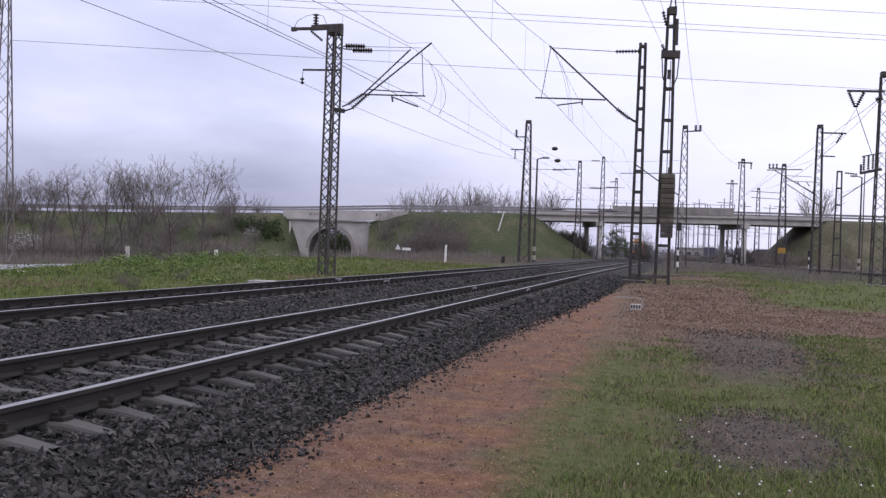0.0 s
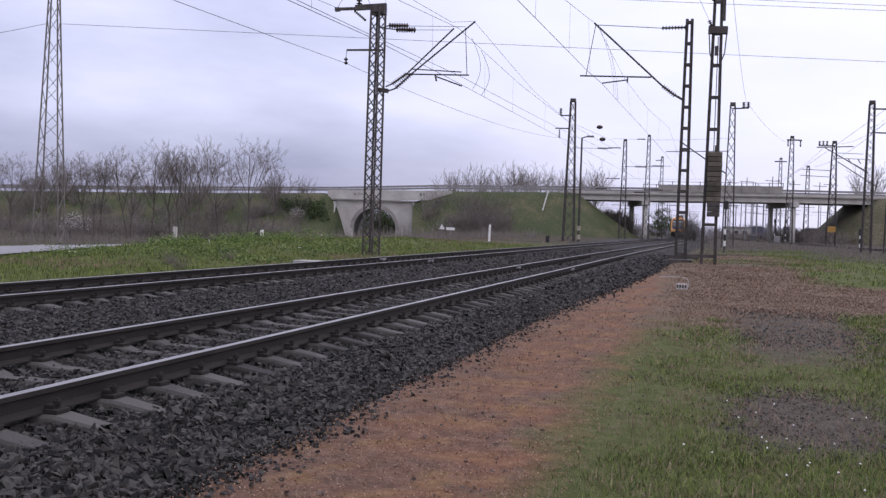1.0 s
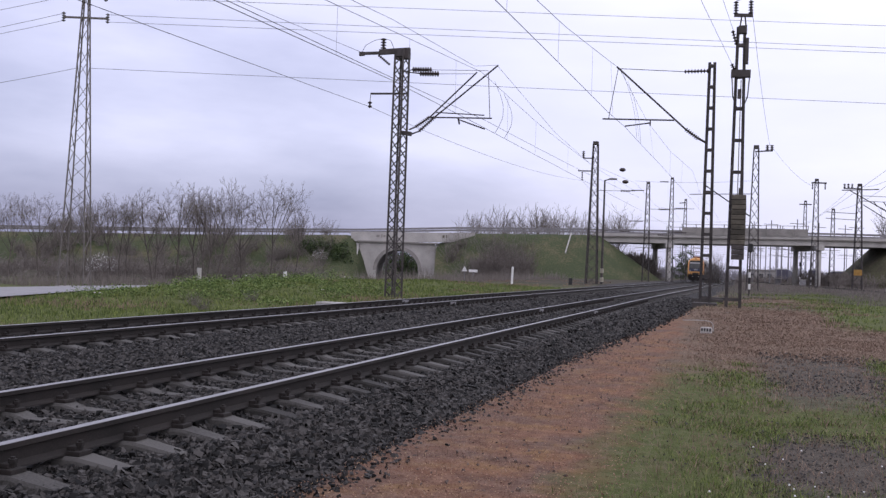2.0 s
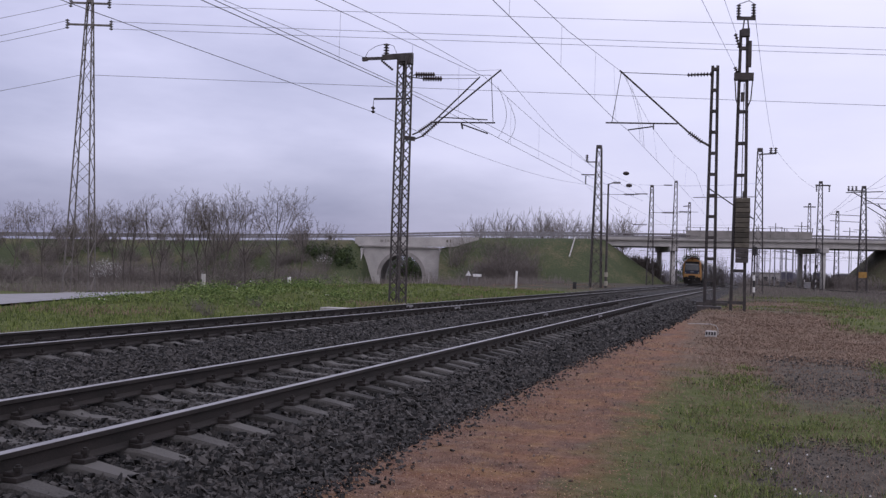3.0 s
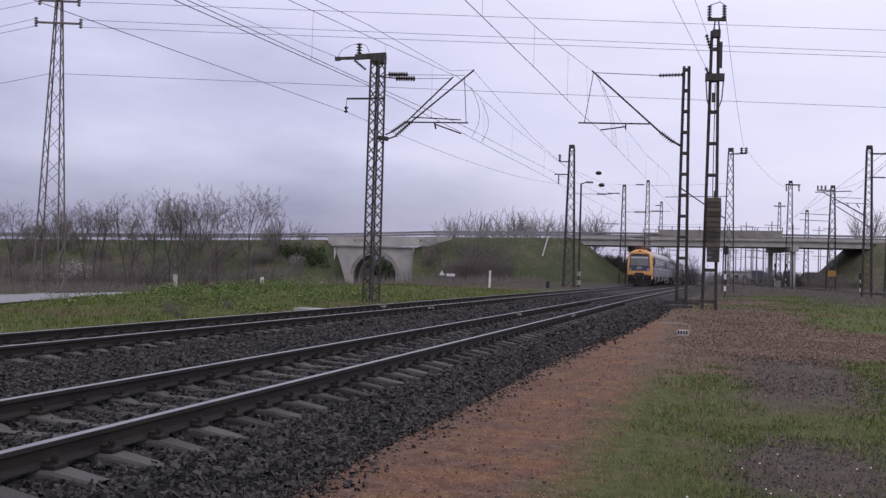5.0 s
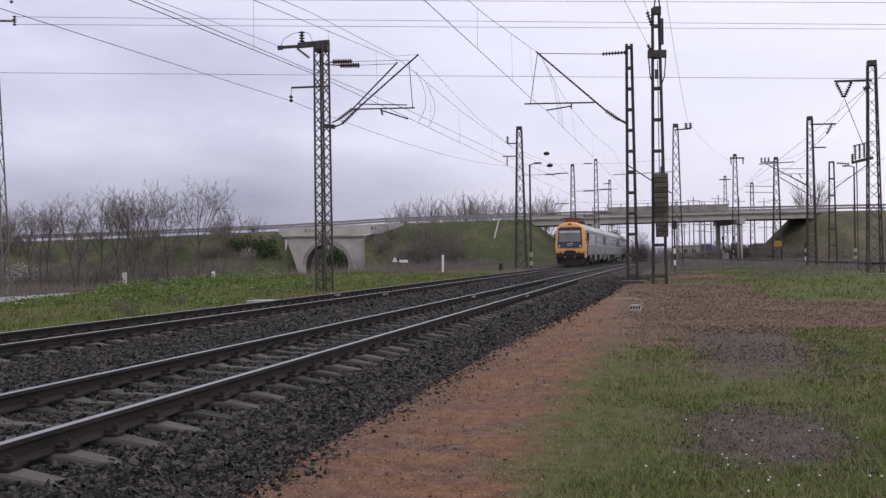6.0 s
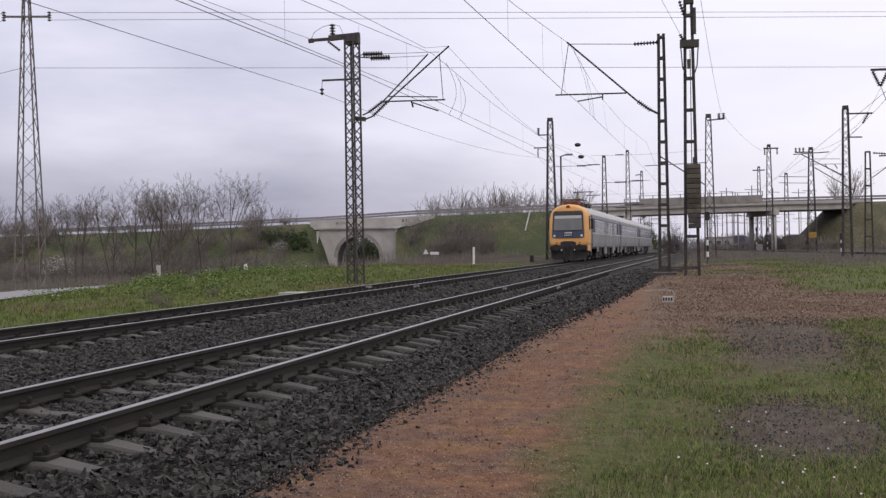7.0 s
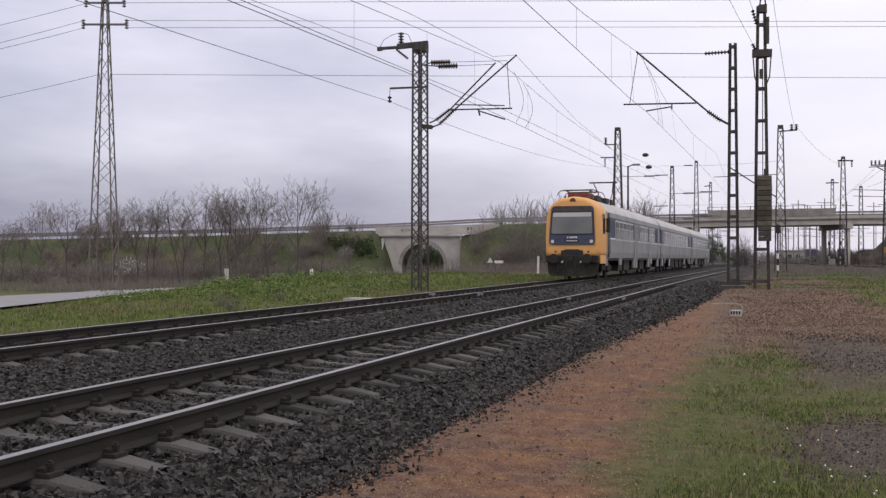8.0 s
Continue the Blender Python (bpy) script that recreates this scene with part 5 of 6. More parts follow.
    for i in range(5):
        slab("plate_bar", -0.24 + i * 0.12, 1.87, 0.08, 0.05, -0.068, M_WHITE, p, "pale bar", 0.005, 0.012)
    for s in (-1, 1):
        bm = B()
        rod(bm, (s * 1.02, 0.02, 1.85), (s * 1.02, -0.06, 1.85), 0.12, n=20)
        h = part("headlight", bm, M_BLACK, t, "round headlight in a dark bezel")
        bm = B()
        rod(bm, (s * 1.02, -0.055, 1.85), (s * 1.02, -0.075, 1.85), 0.085, n=20)
        part("lens", bm, M_LAMP, h, "pale lit lens")
        bm = B()
        rod(bm, (s * 0.76, 0.02, 1.87), (s * 0.76, -0.055, 1.87), 0.085, n=16)
        part("tail_light", bm, M_UNDER, t, "dark tail lamp")
        bm = B()
        box(bm, s * 1.62, 1.6, 2.66, 0.2, 0.14, 0.72, bevel=0.04)
        box(bm, s * 1.5, 1.63, 2.95, 0.24, 0.05, 0.05)
        box(bm, s * 1.5, 1.63, 2.4, 0.24, 0.05, 0.05)
        part("mirror", bm, M_BLACK, t, "black rear-view mirror")
        bm = B()
        box(bm, s * 1.475, 1.1, 2.72, 0.03, 0.62, 1.0, bevel=0.02)
        part("cab_side_window", bm, M_GLASS, t, "dark cab side window")
        bm = B()
        box(bm, s * 1.41, 1.1, 0.98, 0.06, 1.6, 0.42, bevel=0.02)
        part("cab_skirt", bm, M_YELLOW, t, "orange skirt below the cab side")
        bm = B()
        box(bm, s * 0.86, -0.03, 1.36, 0.1, 0.04, 0.08, bevel=0.012)
        part("lamp_bracket", bm, M_UNDER, t, "small dark bracket")
        bm = B()
        rod(bm, (s * 0.87, 0.1, 1.02), (s * 0.87, -0.42, 1.02), 0.1, n=16)
        rod(bm, (s * 0.87, -0.42, 1.02), (s * 0.87, -0.48, 1.02), 0.23, n=22)
        part("buffer", bm, M_UNDER, t, "dark round buffer")
        bm = B()
        rod(bm, (s * 0.42, -0.02, 1.05), (s * 0.5, -0.16, 0.82), 0.045)
        part("brake_hose", bm, M_WHITE, t, "pale brake hose coupling")
    bm = B()
    rod(bm, (0, 0.4, 3.80), (0, 0.2, 3.80), 0.16, n=20)
    h = part("top_light", bm, M_RED, t, "round dark red top lamp")
    bm = B()
    box(bm, 0, -0.02, 1.24, 1.15, 0.06, 0.36, bevel=0.05)
    box(bm, 0, -0.02, 1.42, 0.8, 0.06, 0.1, bevel=0.03)
    part("coupler_pocket", bm, M_BLACK, t, "dark coupler recess")
    bm = B()
    box(bm, 0, -0.22, 1.02, 0.2, 0.5, 0.3, bevel=0.04)
    rod(bm, (0, -0.3, 1.0), (0, -0.3, 0.7), 0.06)
    part("draw_hook", bm, M_UNDER, t)
    bm = B()
    box(bm, 0, 0.1, 1.0, 2.72, 0.5, 0.34, bevel=0.04)
    part("buffer_beam", bm, M_UNDER, t, "grimy buffer beam")
    bm = B()
    prof = [(-1.36, 0.9), (-1.3, 0.3), (-1.1, 0.17), (0.0, 0.17), (1.1, 0.17), (1.3, 0.3), (1.36, 0.9), (0.0, 0.9)]
    v = [[bm.verts.new((x, y + 0.5 * abs(x / 1.3) ** 2, z)) for x, z in prof] for y in (-0.3, -0.2)]
    bm.faces.new(v[0])
    bm.faces.new(v[1][::-1])
    for i in range(8):
        bm.faces.new((v[0][i], v[1][i], v[1][(i + 1) % 8], v[0][(i + 1) % 8]))
    bmesh.ops.recalc_face_normals(bm, faces=bm.faces)
    part("plough", bm, M_UNDER, t, "black snow plough")
    for x in (-0.7, -0.25, 0.2, 0.65):
        bm = B()
        box(bm, x, -0.32 + 0.3 * x * x, 0.66, 0.05, 0.06, 0.44, bevel=0.01)
        part("plough_rib", bm, M_BLACK, t)
    for s in (-0.35, 0.3):
        bm = B()
        rod(bm, (s, -0.05, 0.3), (s, -0.05, 0.04), 0.05)
        part("guard_iron", bm, M_BLACK, t)
    # roof gear: red-brown resistor box under a folded pantograph, then a raised one
    bm = B()
    box(bm, 0.02, 2.4, 4.16, 1.1, 1.9, 0.26, bevel=0.03)
    part("roof_resistor", bm, M_RED, t, "red-brown roof resistor box")
    # the folded pantograph: a flat frame of tubes on four feet, curved horns at both ends
    for yy in (1.6, 3.4):
        bm = B()
        rod(bm, (-0.8, yy, 4.42), (0.8, yy, 4.42), 0.035)
        for s in (-1, 1):
            arc = [(s * 0.8, 4.42), (s * 0.95, 4.39), (s * 1.06, 4.3), (s * 1.12, 4.16)]
            for a, b in zip(arc, arc[1:]):
                rod(bm, (a[0], yy, a[1]), (b[0], yy, b[1]), 0.022)
        part("pantograph_bow", bm, M_STEEL, t, "dark contact bow with curved horns")
    for s in (-1, 1):
        bm = B()
        rod(bm, (s * 0.62, 1.6, 4.38), (s * 0.62, 3.4, 4.38), 0.03)
        rod(bm, (s * 0.62, 1.7, 4.38), (s * 0.5, 3.3, 4.2), 0.025)
        part("pantograph_tube", bm, M_RED, t, "red-brown folded pantograph tube")
        for yy in (1.75, 3.2):
            bm = B()
            insulator(bm, (s * 0.72, yy, 3.88), (s * 0.72, yy, 4.16), 0.08, 3)
            part("roof_insulator", bm, M_INSUL, t)
    y = 9.6
    for s in (-1, 1):
        for a, b in (((s * 0.5, y - 0.6, 4.2), (s * 0.42, y + 0.7, 4.75)), ((s * 0.42, y + 0.7, 4.75), (s * 0.6, y - 0.1, 5.3))):
            bm = B()
            rod(bm, a, b, 0.03)
            part("pantograph_arm", bm, M_RED, t, "red pantograph arm")
        bm = B()
        rod(bm, (s * 0.6, y - 0.9, 4.0), (s * 0.6, y - 0.9, 4.3), 0.1)
        part("roof_insulator", bm, M_INSUL, t)
    for d in (-0.15, 0.15):
        bm = B()
        rod(bm, (-0.85, y - 0.1 + d, 5.33), (0.85, y - 0.1 + d, 5.33), 0.03)
        part("contact_strip", bm, M_STEEL, t)
    for yy, w, h in ((5.2, 0.9, 0.34), (7.2, 1.1, 0.3)):
        bm = B()
        box(bm, 0.1, yy, 4.15, w, 1.1, h, bevel=0.04)
        part("roof_box", bm, M_UNDER, t)


lead = coach(True)
cab(lead)
trailer = coach(False)
TALL = 1.075
for car in (lead, trailer):
    for o in car.children_recursive:
        if o.data and not o.name.startswith("wheel"):
            o.data.transform(Matrix.Diagonal((1, 1, TALL, 1)))
cars = [lead, trailer, copy_thing(trailer, Matrix())]


# ---- bare trees and scrub ----
def tubes(segs, sides):
    """Tapered prisms from rows of (p, q, r0, r1)."""
    P = np.array([s[0] for s in segs])
    Q = np.array([s[1] for s in segs])
    R0 = np.array([s[2] for s in segs])
    R1 = np.array([s[3] for s in segs])
    d = Q - P
    d /= np.linalg.norm(d, axis=1, keepdims=True) + 1e-9
    h = np.where(np.abs(d[:, 2:3]) > 0.9, np.array([[1.0, 0, 0]]), np.array([[0, 0, 1.0]]))
    u = np.cross(d, h)
    u /= np.linalg.norm(u, axis=1, keepdims=True)
    w = np.cross(d, u)
    vs = []
    for c, r in ((P, R0), (Q, R1)):
        for k in range(sides):
            a = 2 * math.pi * k / sides
            vs.append(c + (u * math.cos(a) + w * math.sin(a)) * r[:, None])
    V = np.stack(vs, 1)
    n = len(segs)
    f = np.array([(k, (k + 1) % sides, sides + (k + 1) % sides, sides + k) for k in range(sides)])
    F = (f[None] + (np.arange(n) * 2 * sides)[:, None, None]).reshape(-1, 4)
    return V.reshape(-1, 3), F


def grow(rnd, height, spread, levels=4, stems=1):
    """Trunk and limbs, then twigs: limbs rise fanwise and each shoot bends a little upwards."""
    thick, thin = [], []

    def shoot(p, d, ln, r, lev):
        n = (0, 6, 4, 3, 2, 2)[lev]
        side_turn = rnd.uniform(0, 6.283)
        for i in range(n):
            d = (d + Vector((rnd.gauss(0, 0.07), rnd.gauss(0, 0.07), 0.07))).normalized()
            q = p + d * ln / n
            r1 = r * 0.84
            (thick if lev < 2 else thin).append((tuple(p), tuple(q), r, r1))
            p, r = q, r1
            if lev < levels and (i > 1 or lev > 1):
                for _ in range(2 if lev == 1 and i % 2 else 1 if lev < 3 else 2):
                    side_turn += 2.4
                    u = d.orthogonal().normalized()
                    u = Matrix.Rotation(side_turn, 3, d) @ u
                    nd = (d + u * spread * rnd.uniform(0.7, 1.25)).normalized()
                    shoot(p, nd, ln * rnd.uniform(0.42, 0.62) * (1 - 0.35 * i / n), r * 0.6, lev + 1)

    for k in range(stems):
        a = rnd.uniform(0, 6.283)
        off = 0.0 if stems == 1 else 0.04 * height
        p = Vector((off * math.cos(a), off * math.sin(a), -0.2))
        d = Vector((0.08 * stems * math.cos(a), 0.08 * stems * math.sin(a), 1)).normalized()
        r = height * 0.0135 / math.sqrt(stems)
        top = 5
        for i in range(top):
            d = (d + Vector((rnd.gauss(0, 0.05), rnd.gauss(0, 0.05), 0.05))).normalized()
            q = p + d * height * 0.115
            thick.append((tuple(p), tuple(q), r, r * 0.93))
            p, r = q, r * 0.93
            limbs = 0 if i < 3 else 2 if i < top - 1 else 4 if stems == 1 else 3
            for j in range(limbs):
                a += 2.4
                out = rnd.uniform(0.5, 1.15) * spread
                nd = Vector((out * math.cos(a), out * math.sin(a), 1)).normalized()
                shoot(p, nd, height * rnd.uniform(0.42, 0.6), r * 0.62, 1)
        shoot(p, d, height * 0.58, r * 0.75, 1)
    return thick, thin


def bare_tree(seed, height, label, levels=5, stems=1, spread=0.62, twig=0.009):
    rnd = random.Random(seed)
    thick, thin = grow(rnd, height, spread, levels, stems)
    t = thing("bare_tree", label, "tree", group="bare trees")
    top = max(s[1][2] for s in thick + thin)
    k = height / top
    for name, segs, mat, sides, low in (("trunk", thick, M_BARK, 6, 0.03), ("crown", thin, M_TWIG, 3, twig)):
        segs = [(tuple(np.array(a) * k), tuple(np.array(b) * k), max(r0 * k, low), max(r1 * k, low * 0.8)) for a, b, r0, r1 in segs]
        v, f = tubes(segs, sides)
        me = array_mesh(name, v, f)
        me.materials.append(mat)
        o = new(name, me)
        o.parent = t
    return t


TREES = [bare_tree(11, 9.0, "bare grey-brown tree with a forked crown", 4, 1, 0.72), bare_tree(23, 9.0, "bare slender tree with fine upright twigs", 4, 1, 0.5),
         bare_tree(37, 9.0, "bare spreading tree with dense twigs", 4, 1, 0.85), bare_tree(51, 9.0, "bare tree with several thin stems", 4, 2, 0.6)]
TREES += [bare_tree(61, 9.0, "bare grey-brown tree behind the road embankment", 3, 1, 0.75, 0.016), bare_tree(73, 9.0, "bare slender tree behind the road embankment", 3, 1, 0.5, 0.016)]
used_tree = [False] * 6


def plant(k, m):
    if not used_tree[k]:
        used_tree[k] = True
        TREES[k].matrix_basis = m
        return TREES[k]
    c = copy_thing(TREES[k], Matrix())
    c.matrix_basis = m
    return c


rt = random.Random(5)
for u, d, h, k in ((-46, 98, 6.6, 1), (-43.4, 95, 8.4, 0), (-41.2, 97, 8.8, 2), (-38.6, 99, 7.6, 3), (-36.0, 95, 9.0, 1), (-34.4, 98, 9.0, 0), (-32.6, 96, 8.8, 3), (-30.8, 101, 8.4, 2),
                   (-29.2, 95, 9.4, 0), (-27.7, 97, 10.2, 2), (-26.2, 99, 9.0, 1), (-24.4, 95, 10.0, 3), (-23.0, 94, 10.6, 0), (-21.6, 99, 9.2, 2), (-18.0, 95, 10.7, 2), (-17.2, 104, 8.8, 1), (-49, 99, 7.0, 2), (-52, 103, 6.0, 0)):
    p = crossing(u, d, 0)
    s = h / 9.0
    plant(k, pose(p.x, p.y, ground_z(p.x, p.y) - 0.1, 0, 0, rt.uniform(0, 360)) @ Matrix.Diagonal((s * rt.uniform(0.85, 1.1), s, s, 1)))
for u, d, h, k in ((-22, 178, 8.0, 2), (-19.5, 182, 7.6, 0), (-6, 180, 8.2, 1), (2, 178, 11.2, 3), (4.5, 180, 12.2, 1), (7.8, 177, 13.0, 1), (10.5, 182, 11.5, 3), (13.4, 178, 13.6, 1), (16, 180, 13.0, 2), (18.6, 178, 13.6, 2), (20.6, 182, 13.2, 0),
                   (22.8, 177, 12.4, 2), (28.6, 176, 14.0, 2), (30.0, 181, 12, 0), (78, 178, 15.5, 1), (80.5, 182, 14.5, 3), (-33, 180, 7, 0), (-12, 184, 7.4, 2), (3.4, 186, 10.5, 2), (6.2, 184, 11.5, 0), (9.1, 188, 11.5, 2), (12, 186, 12, 0), (15, 185, 12.6, 0), (17.4, 184, 12.8, 1), (19.6, 188, 12.5, 3), (24, 183, 11.5, 0), (29.4, 186, 13, 3), (27.6, 184, 12, 1)):
    p = crossing(u, d, 0)
    s = 1.06 * h / 9.0
    plant(4 + k % 2, pose(p.x, p.y, LEVEL + 0.2, 0, 0, rt.uniform(0, 360)) @ Matrix.Diagonal((s * rt.uniform(0.8, 1.0), s, s, 1)))


def shrub(seed, label, n=90, h=2.4):
    rnd = random.Random(seed)
    segs = []
    for i in range(n):
        a, r = rnd.uniform(0, 6.283), rnd.uniform(0, 0.9)
        p = Vector((r * math.cos(a), r * math.sin(a), -0.1))
        d = Vector((rnd.gauss(0, 0.45), rnd.gauss(0, 0.45), 1)).normalized()
        ln = h * rnd.uniform(0.4, 1.0)
        for j in range(3):
            q = p + d * ln / 3
            segs.append((tuple(p), tuple(q), 0.018 - 0.003 * j, 0.015 - 0.003 * j))
            for _ in range(2):
                e = (d + Vector((rnd.gauss(0, 0.6), rnd.gauss(0, 0.6), rnd.gauss(0, 0.3)))).normalized()
                segs.append((tuple(q), tuple(q + e * ln * 0.26), 0.011, 0.007))
            p, d = q, (d + Vector((rnd.gauss(0, 0.2), rnd.gauss(0, 0.2), 0))).normalized()
    v, f = tubes(segs, 3)
    me = array_mesh("twig_tangle", v, f)
    me.materials.append(M_TWIG)
    t = thing("bare_shrub", label, "shrub", group="bare shrubs")
    o = new("twig_tangle", me)
    o.parent = t
    return t


SHRUBS = [shrub(3, "tangled leafless brown shrub", 48), shrub(9, "low leafless brown thicket", 56, 1.8)]
first = [True, True]


def put_shrub(k, m):
    if first[k]:
        first[k] = False
        SHRUBS[k].matrix_basis = m
    else:
        c = copy_thing(SHRUBS[k], Matrix())
        c.matrix_basis = m


for i in range(60):
    u = -58 + i * 0.72 + rt.uniform(-0.6, 0.6)
    d = rt.choice((102, 108, 116, 126, 134, 140))
    u *= d / 105
    p = crossing(u, d, 0)
    s = rt.uniform(0.7, 1.35)
    put_shrub(rt.randint(0, 1), pose(p.x, p.y, ground_z(p.x, p.y) - 0.1, 0, 0, rt.uniform(0, 360)) @ Matrix.Diagonal((s * 1.3, s * 1.3, s, 1)))
for i in range(90):
    u = rt.uniform(-66, -17)
    d = rt.uniform(142, 157)
    p = crossing(u, d, LEVEL + max(0, d - 143.5) * 0.5)
    s = rt.uniform(0.7, 1.5)
    put_shrub(rt.randint(0, 1), pose(p.x, p.y, p.z, 0, 0, rt.uniform(0, 360)) @ Matrix.Diagonal((s, s, s, 1)))
for i in range(40):
    u = rt.gauss(6.8, 3.0)
    d = rt.uniform(143, 152.5)
    p = crossing(u, d, LEVEL + max(0, d - 142.5) * 0.5)
    s = rt.uniform(0.9, 1.7)
    put_shrub(0, pose(p.x, p.y, p.z, 0, 0, rt.uniform(0, 360)) @ Matrix.Diagonal((s, s, s, 1)))
for i in range(46):
    u = rt.uniform(23, 33.5)
    p = crossing(u, rt.uniform(163, 186), -0.4)
    s = rt.uniform(2.2, 3.3)
    put_shrub(1, pose(p.x, p.y, p.z, 0, 0, rt.uniform(0, 360)) @ Matrix.Diagonal((s, s, s, 1)))
for i in range(22):
    p = crossing(rt.uniform(60, 84), rt.uniform(138, 176), -0.2)
    s = rt.uniform(0.8, 1.9)
    put_shrub(1, pose(p.x, p.y, p.z, 0, 0, rt.uniform(0, 360)) @ Matrix.Diagonal((s, s, s, 1)))


for i in range(30):
    u, d = rt.uniform(71, 100), rt.uniform(143, 152)
    p = crossing(u, d, LEVEL + max(0, d - 141) * 0.5)
    s = rt.uniform(0.7, 1.4)
    put_shrub(1, pose(p.x, p.y, p.z, 0, 0, rt.uniform(0, 360)) @ Matrix.Diagonal((s, s, s, 1)))


def blossoming(m, seed, h):
    """A leafless shrub dotted with white spring blossom."""
    rnd = random.Random(seed)
    t = shrub(seed, "bare shrub dotted with white spring blossom", 60, h)
    t.name = "blossoming_shrub"
    tagged(t, "bare shrub dotted with white spring blossom", "shrub", "blossoming shrubs")
    t.matrix_basis = m
    v, f = [], []
    for _ in range(520):
        a, r = rnd.uniform(0, 6.283), 1.25 * math.sqrt(rnd.random())
        q = Vector((r * math.cos(a), r * math.sin(a), h * rnd.uniform(0.35, 1.02) * (1 - 0.25 * r)))
        d1 = Vector((rnd.gauss(0, 1), rnd.gauss(0, 1), rnd.gauss(0, 1))).normalized() * rnd.uniform(0.02, 0.05)
        d2 = d1.cross(Vector((rnd.gauss(0, 1), rnd.gauss(0, 1), rnd.gauss(0, 1)))).normalized() * 0.035
        k = len(v)
        v += [q - d1, q - d2, q + d1, q + d2]
        f.append((k, k + 1, k + 2, k + 3))
    mesh_part("blossom", v, f, M_WHITE, t, "small white blossom")


# dark scrub beside the far end of the line
for x, y in ((-6.6, 171), (-5.4, 174), (-7.0, 176)):
    put_shrub(0, pose(x + 1.8, y, 0.2, 0, 0, 40 * x) @ Matrix.Diagonal((1.2, 1.2, 2.2, 1)))


def thicket(seed, n, ur, dr, hr, label):
    """Dense brown scrub of many thin crossing stems."""
    rnd = random.Random(seed)
    segs = []
    for _ in range(n):
        p = crossing(rnd.uniform(*ur), rnd.uniform(*dr), -0.4)
        h = rnd.uniform(*hr)
        q = (p.x + rnd.gauss(0, 0.5), p.y + rnd.gauss(0, 0.5), h)
        segs.append((tuple(p), q, 0.05, 0.03))
        for _ in range(2):
            f = rnd.uniform(0.3, 0.9)
            m = tuple(a + (b - a) * f for a, b in zip(p, q))
            segs.append((m, (m[0] + rnd.gauss(0, 0.6), m[1] + rnd.gauss(0, 0.4), m[2] + rnd.uniform(0.2, 0.9)), 0.03, 0.018))
    v, f = tubes(segs, 3)
    me = array_mesh("thicket", v, f)
    me.materials.append(M_TWIG)
    tagged(new("thicket", me), label, "scrub", kind="stuff")


thicket(81, 2600, (22.5, 33.2), (163, 182), (2.0, 5.2), "dense leafless brown scrub behind the bridge")
thicket(82, 900, (58.0, 67.0), (150, 172), (0.8, 3.0), "low leafless brown scrub beside the bridge pier")
thicket(83, 1500, (2.5, 10.5), (143, 151), (1.0, 3.2), "leafless brown scrub on the embankment slope")
blossoming(pose(-65.0, 90.0, ground_z(-65.0, 90.0)) @ Matrix.Diagonal((1.3, 1.3, 1.3, 1)), 71, 2.3)
# withered twiggy clumps on the verge before the weeds
for x, y, k in ((-14.9, 25.5, 0.17), (-15.9, 26.6, 0.2), (-15.2, 29.0, 0.18)):
    put_shrub(0, pose(x, y, ground_z(x, y) - 0.02, 0, 0, 70 * x) @ Matrix.Diagonal((k * 1.2, k * 1.2, k, 1)))
blossoming(pose(-60.6, 136.8, 1.2), 72, 2.4)


# ---- grass and weeds ----
def blades(name, pts, mat, h, w, label, seed, lean=0.5, tuft=1):
    """Bent grass blades at the given feet; those of one tuft lean away from its middle."""
    rs = np.random.RandomState(seed)
    n = len(pts)
    a = rs.rand(n) * 6.283
    g = np.arange(n) // tuft
    hh = h * rs.uniform(0.45, 1.2, n) * rs.choice((0.45, 0.7, 0.9, 1.2, 1.6), g[-1] + 1)[g]
    ww = w * rs.uniform(0.6, 1.3, n) * np.clip(pts[:, 1] / 9, 1, 4)
    sx, sy = np.cos(a) * ww, np.sin(a) * ww
    mid = np.stack([np.bincount(g, pts[:, k]) / np.bincount(g) for k in (0, 1)], 1)[g]
    b = np.arctan2(pts[:, 1] - mid[:, 1], pts[:, 0] - mid[:, 0]) + rs.normal(0, 0.6, n) if tuft > 1 else rs.rand(n) * 6.283
    lx, ly = np.cos(b) * hh * lean * rs.rand(n), np.sin(b) * hh * lean * rs.rand(n)
    z = np.zeros(n)
    v = np.stack([pts + np.stack([-sx, -sy, z - 0.01], 1), pts + np.stack([sx, sy, z - 0.01], 1),
                  pts + np.stack([lx * 0.35 + sx * 0.7, ly * 0.35 + sy * 0.7, hh * 0.6], 1), pts + np.stack([lx * 0.35 - sx * 0.7, ly * 0.35 - sy * 0.7, hh * 0.6], 1),
                  pts + np.stack([lx, ly, hh], 1)], 1)
    f = (np.array([(0, 1, 2), (0, 2, 3), (3, 2, 4)])[None] + (np.arange(n) * 5)[:, None, None]).reshape(-1, 3)
    me = array_mesh(name, v.reshape(-1, 3), f)
    me.materials.append(mat)
    return tagged(new(name, me), label, "grass", kind="stuff")


def scatter(seed, n, xr, yr, keep, tuft=7, near=True, rad=0.05):
    """Feet of tufts, thinned by keep(x, y) in 0..1."""
    rnd = random.Random(seed)
    out = []
    while len(out) < n:
        u = rnd.random()
        y = yr[0] * (yr[1] / yr[0]) ** u if near else yr[0] + (yr[1] - yr[0]) * u
        x = rnd.uniform(*xr)
        if rnd.random() > keep(x, y):
            continue
        for _ in range(tuft):
            px, py = x + rnd.gauss(0, rad), y + rnd.gauss(0, rad)
            out.append((px, py, ground_z(px, py)))
    return np.array(out)


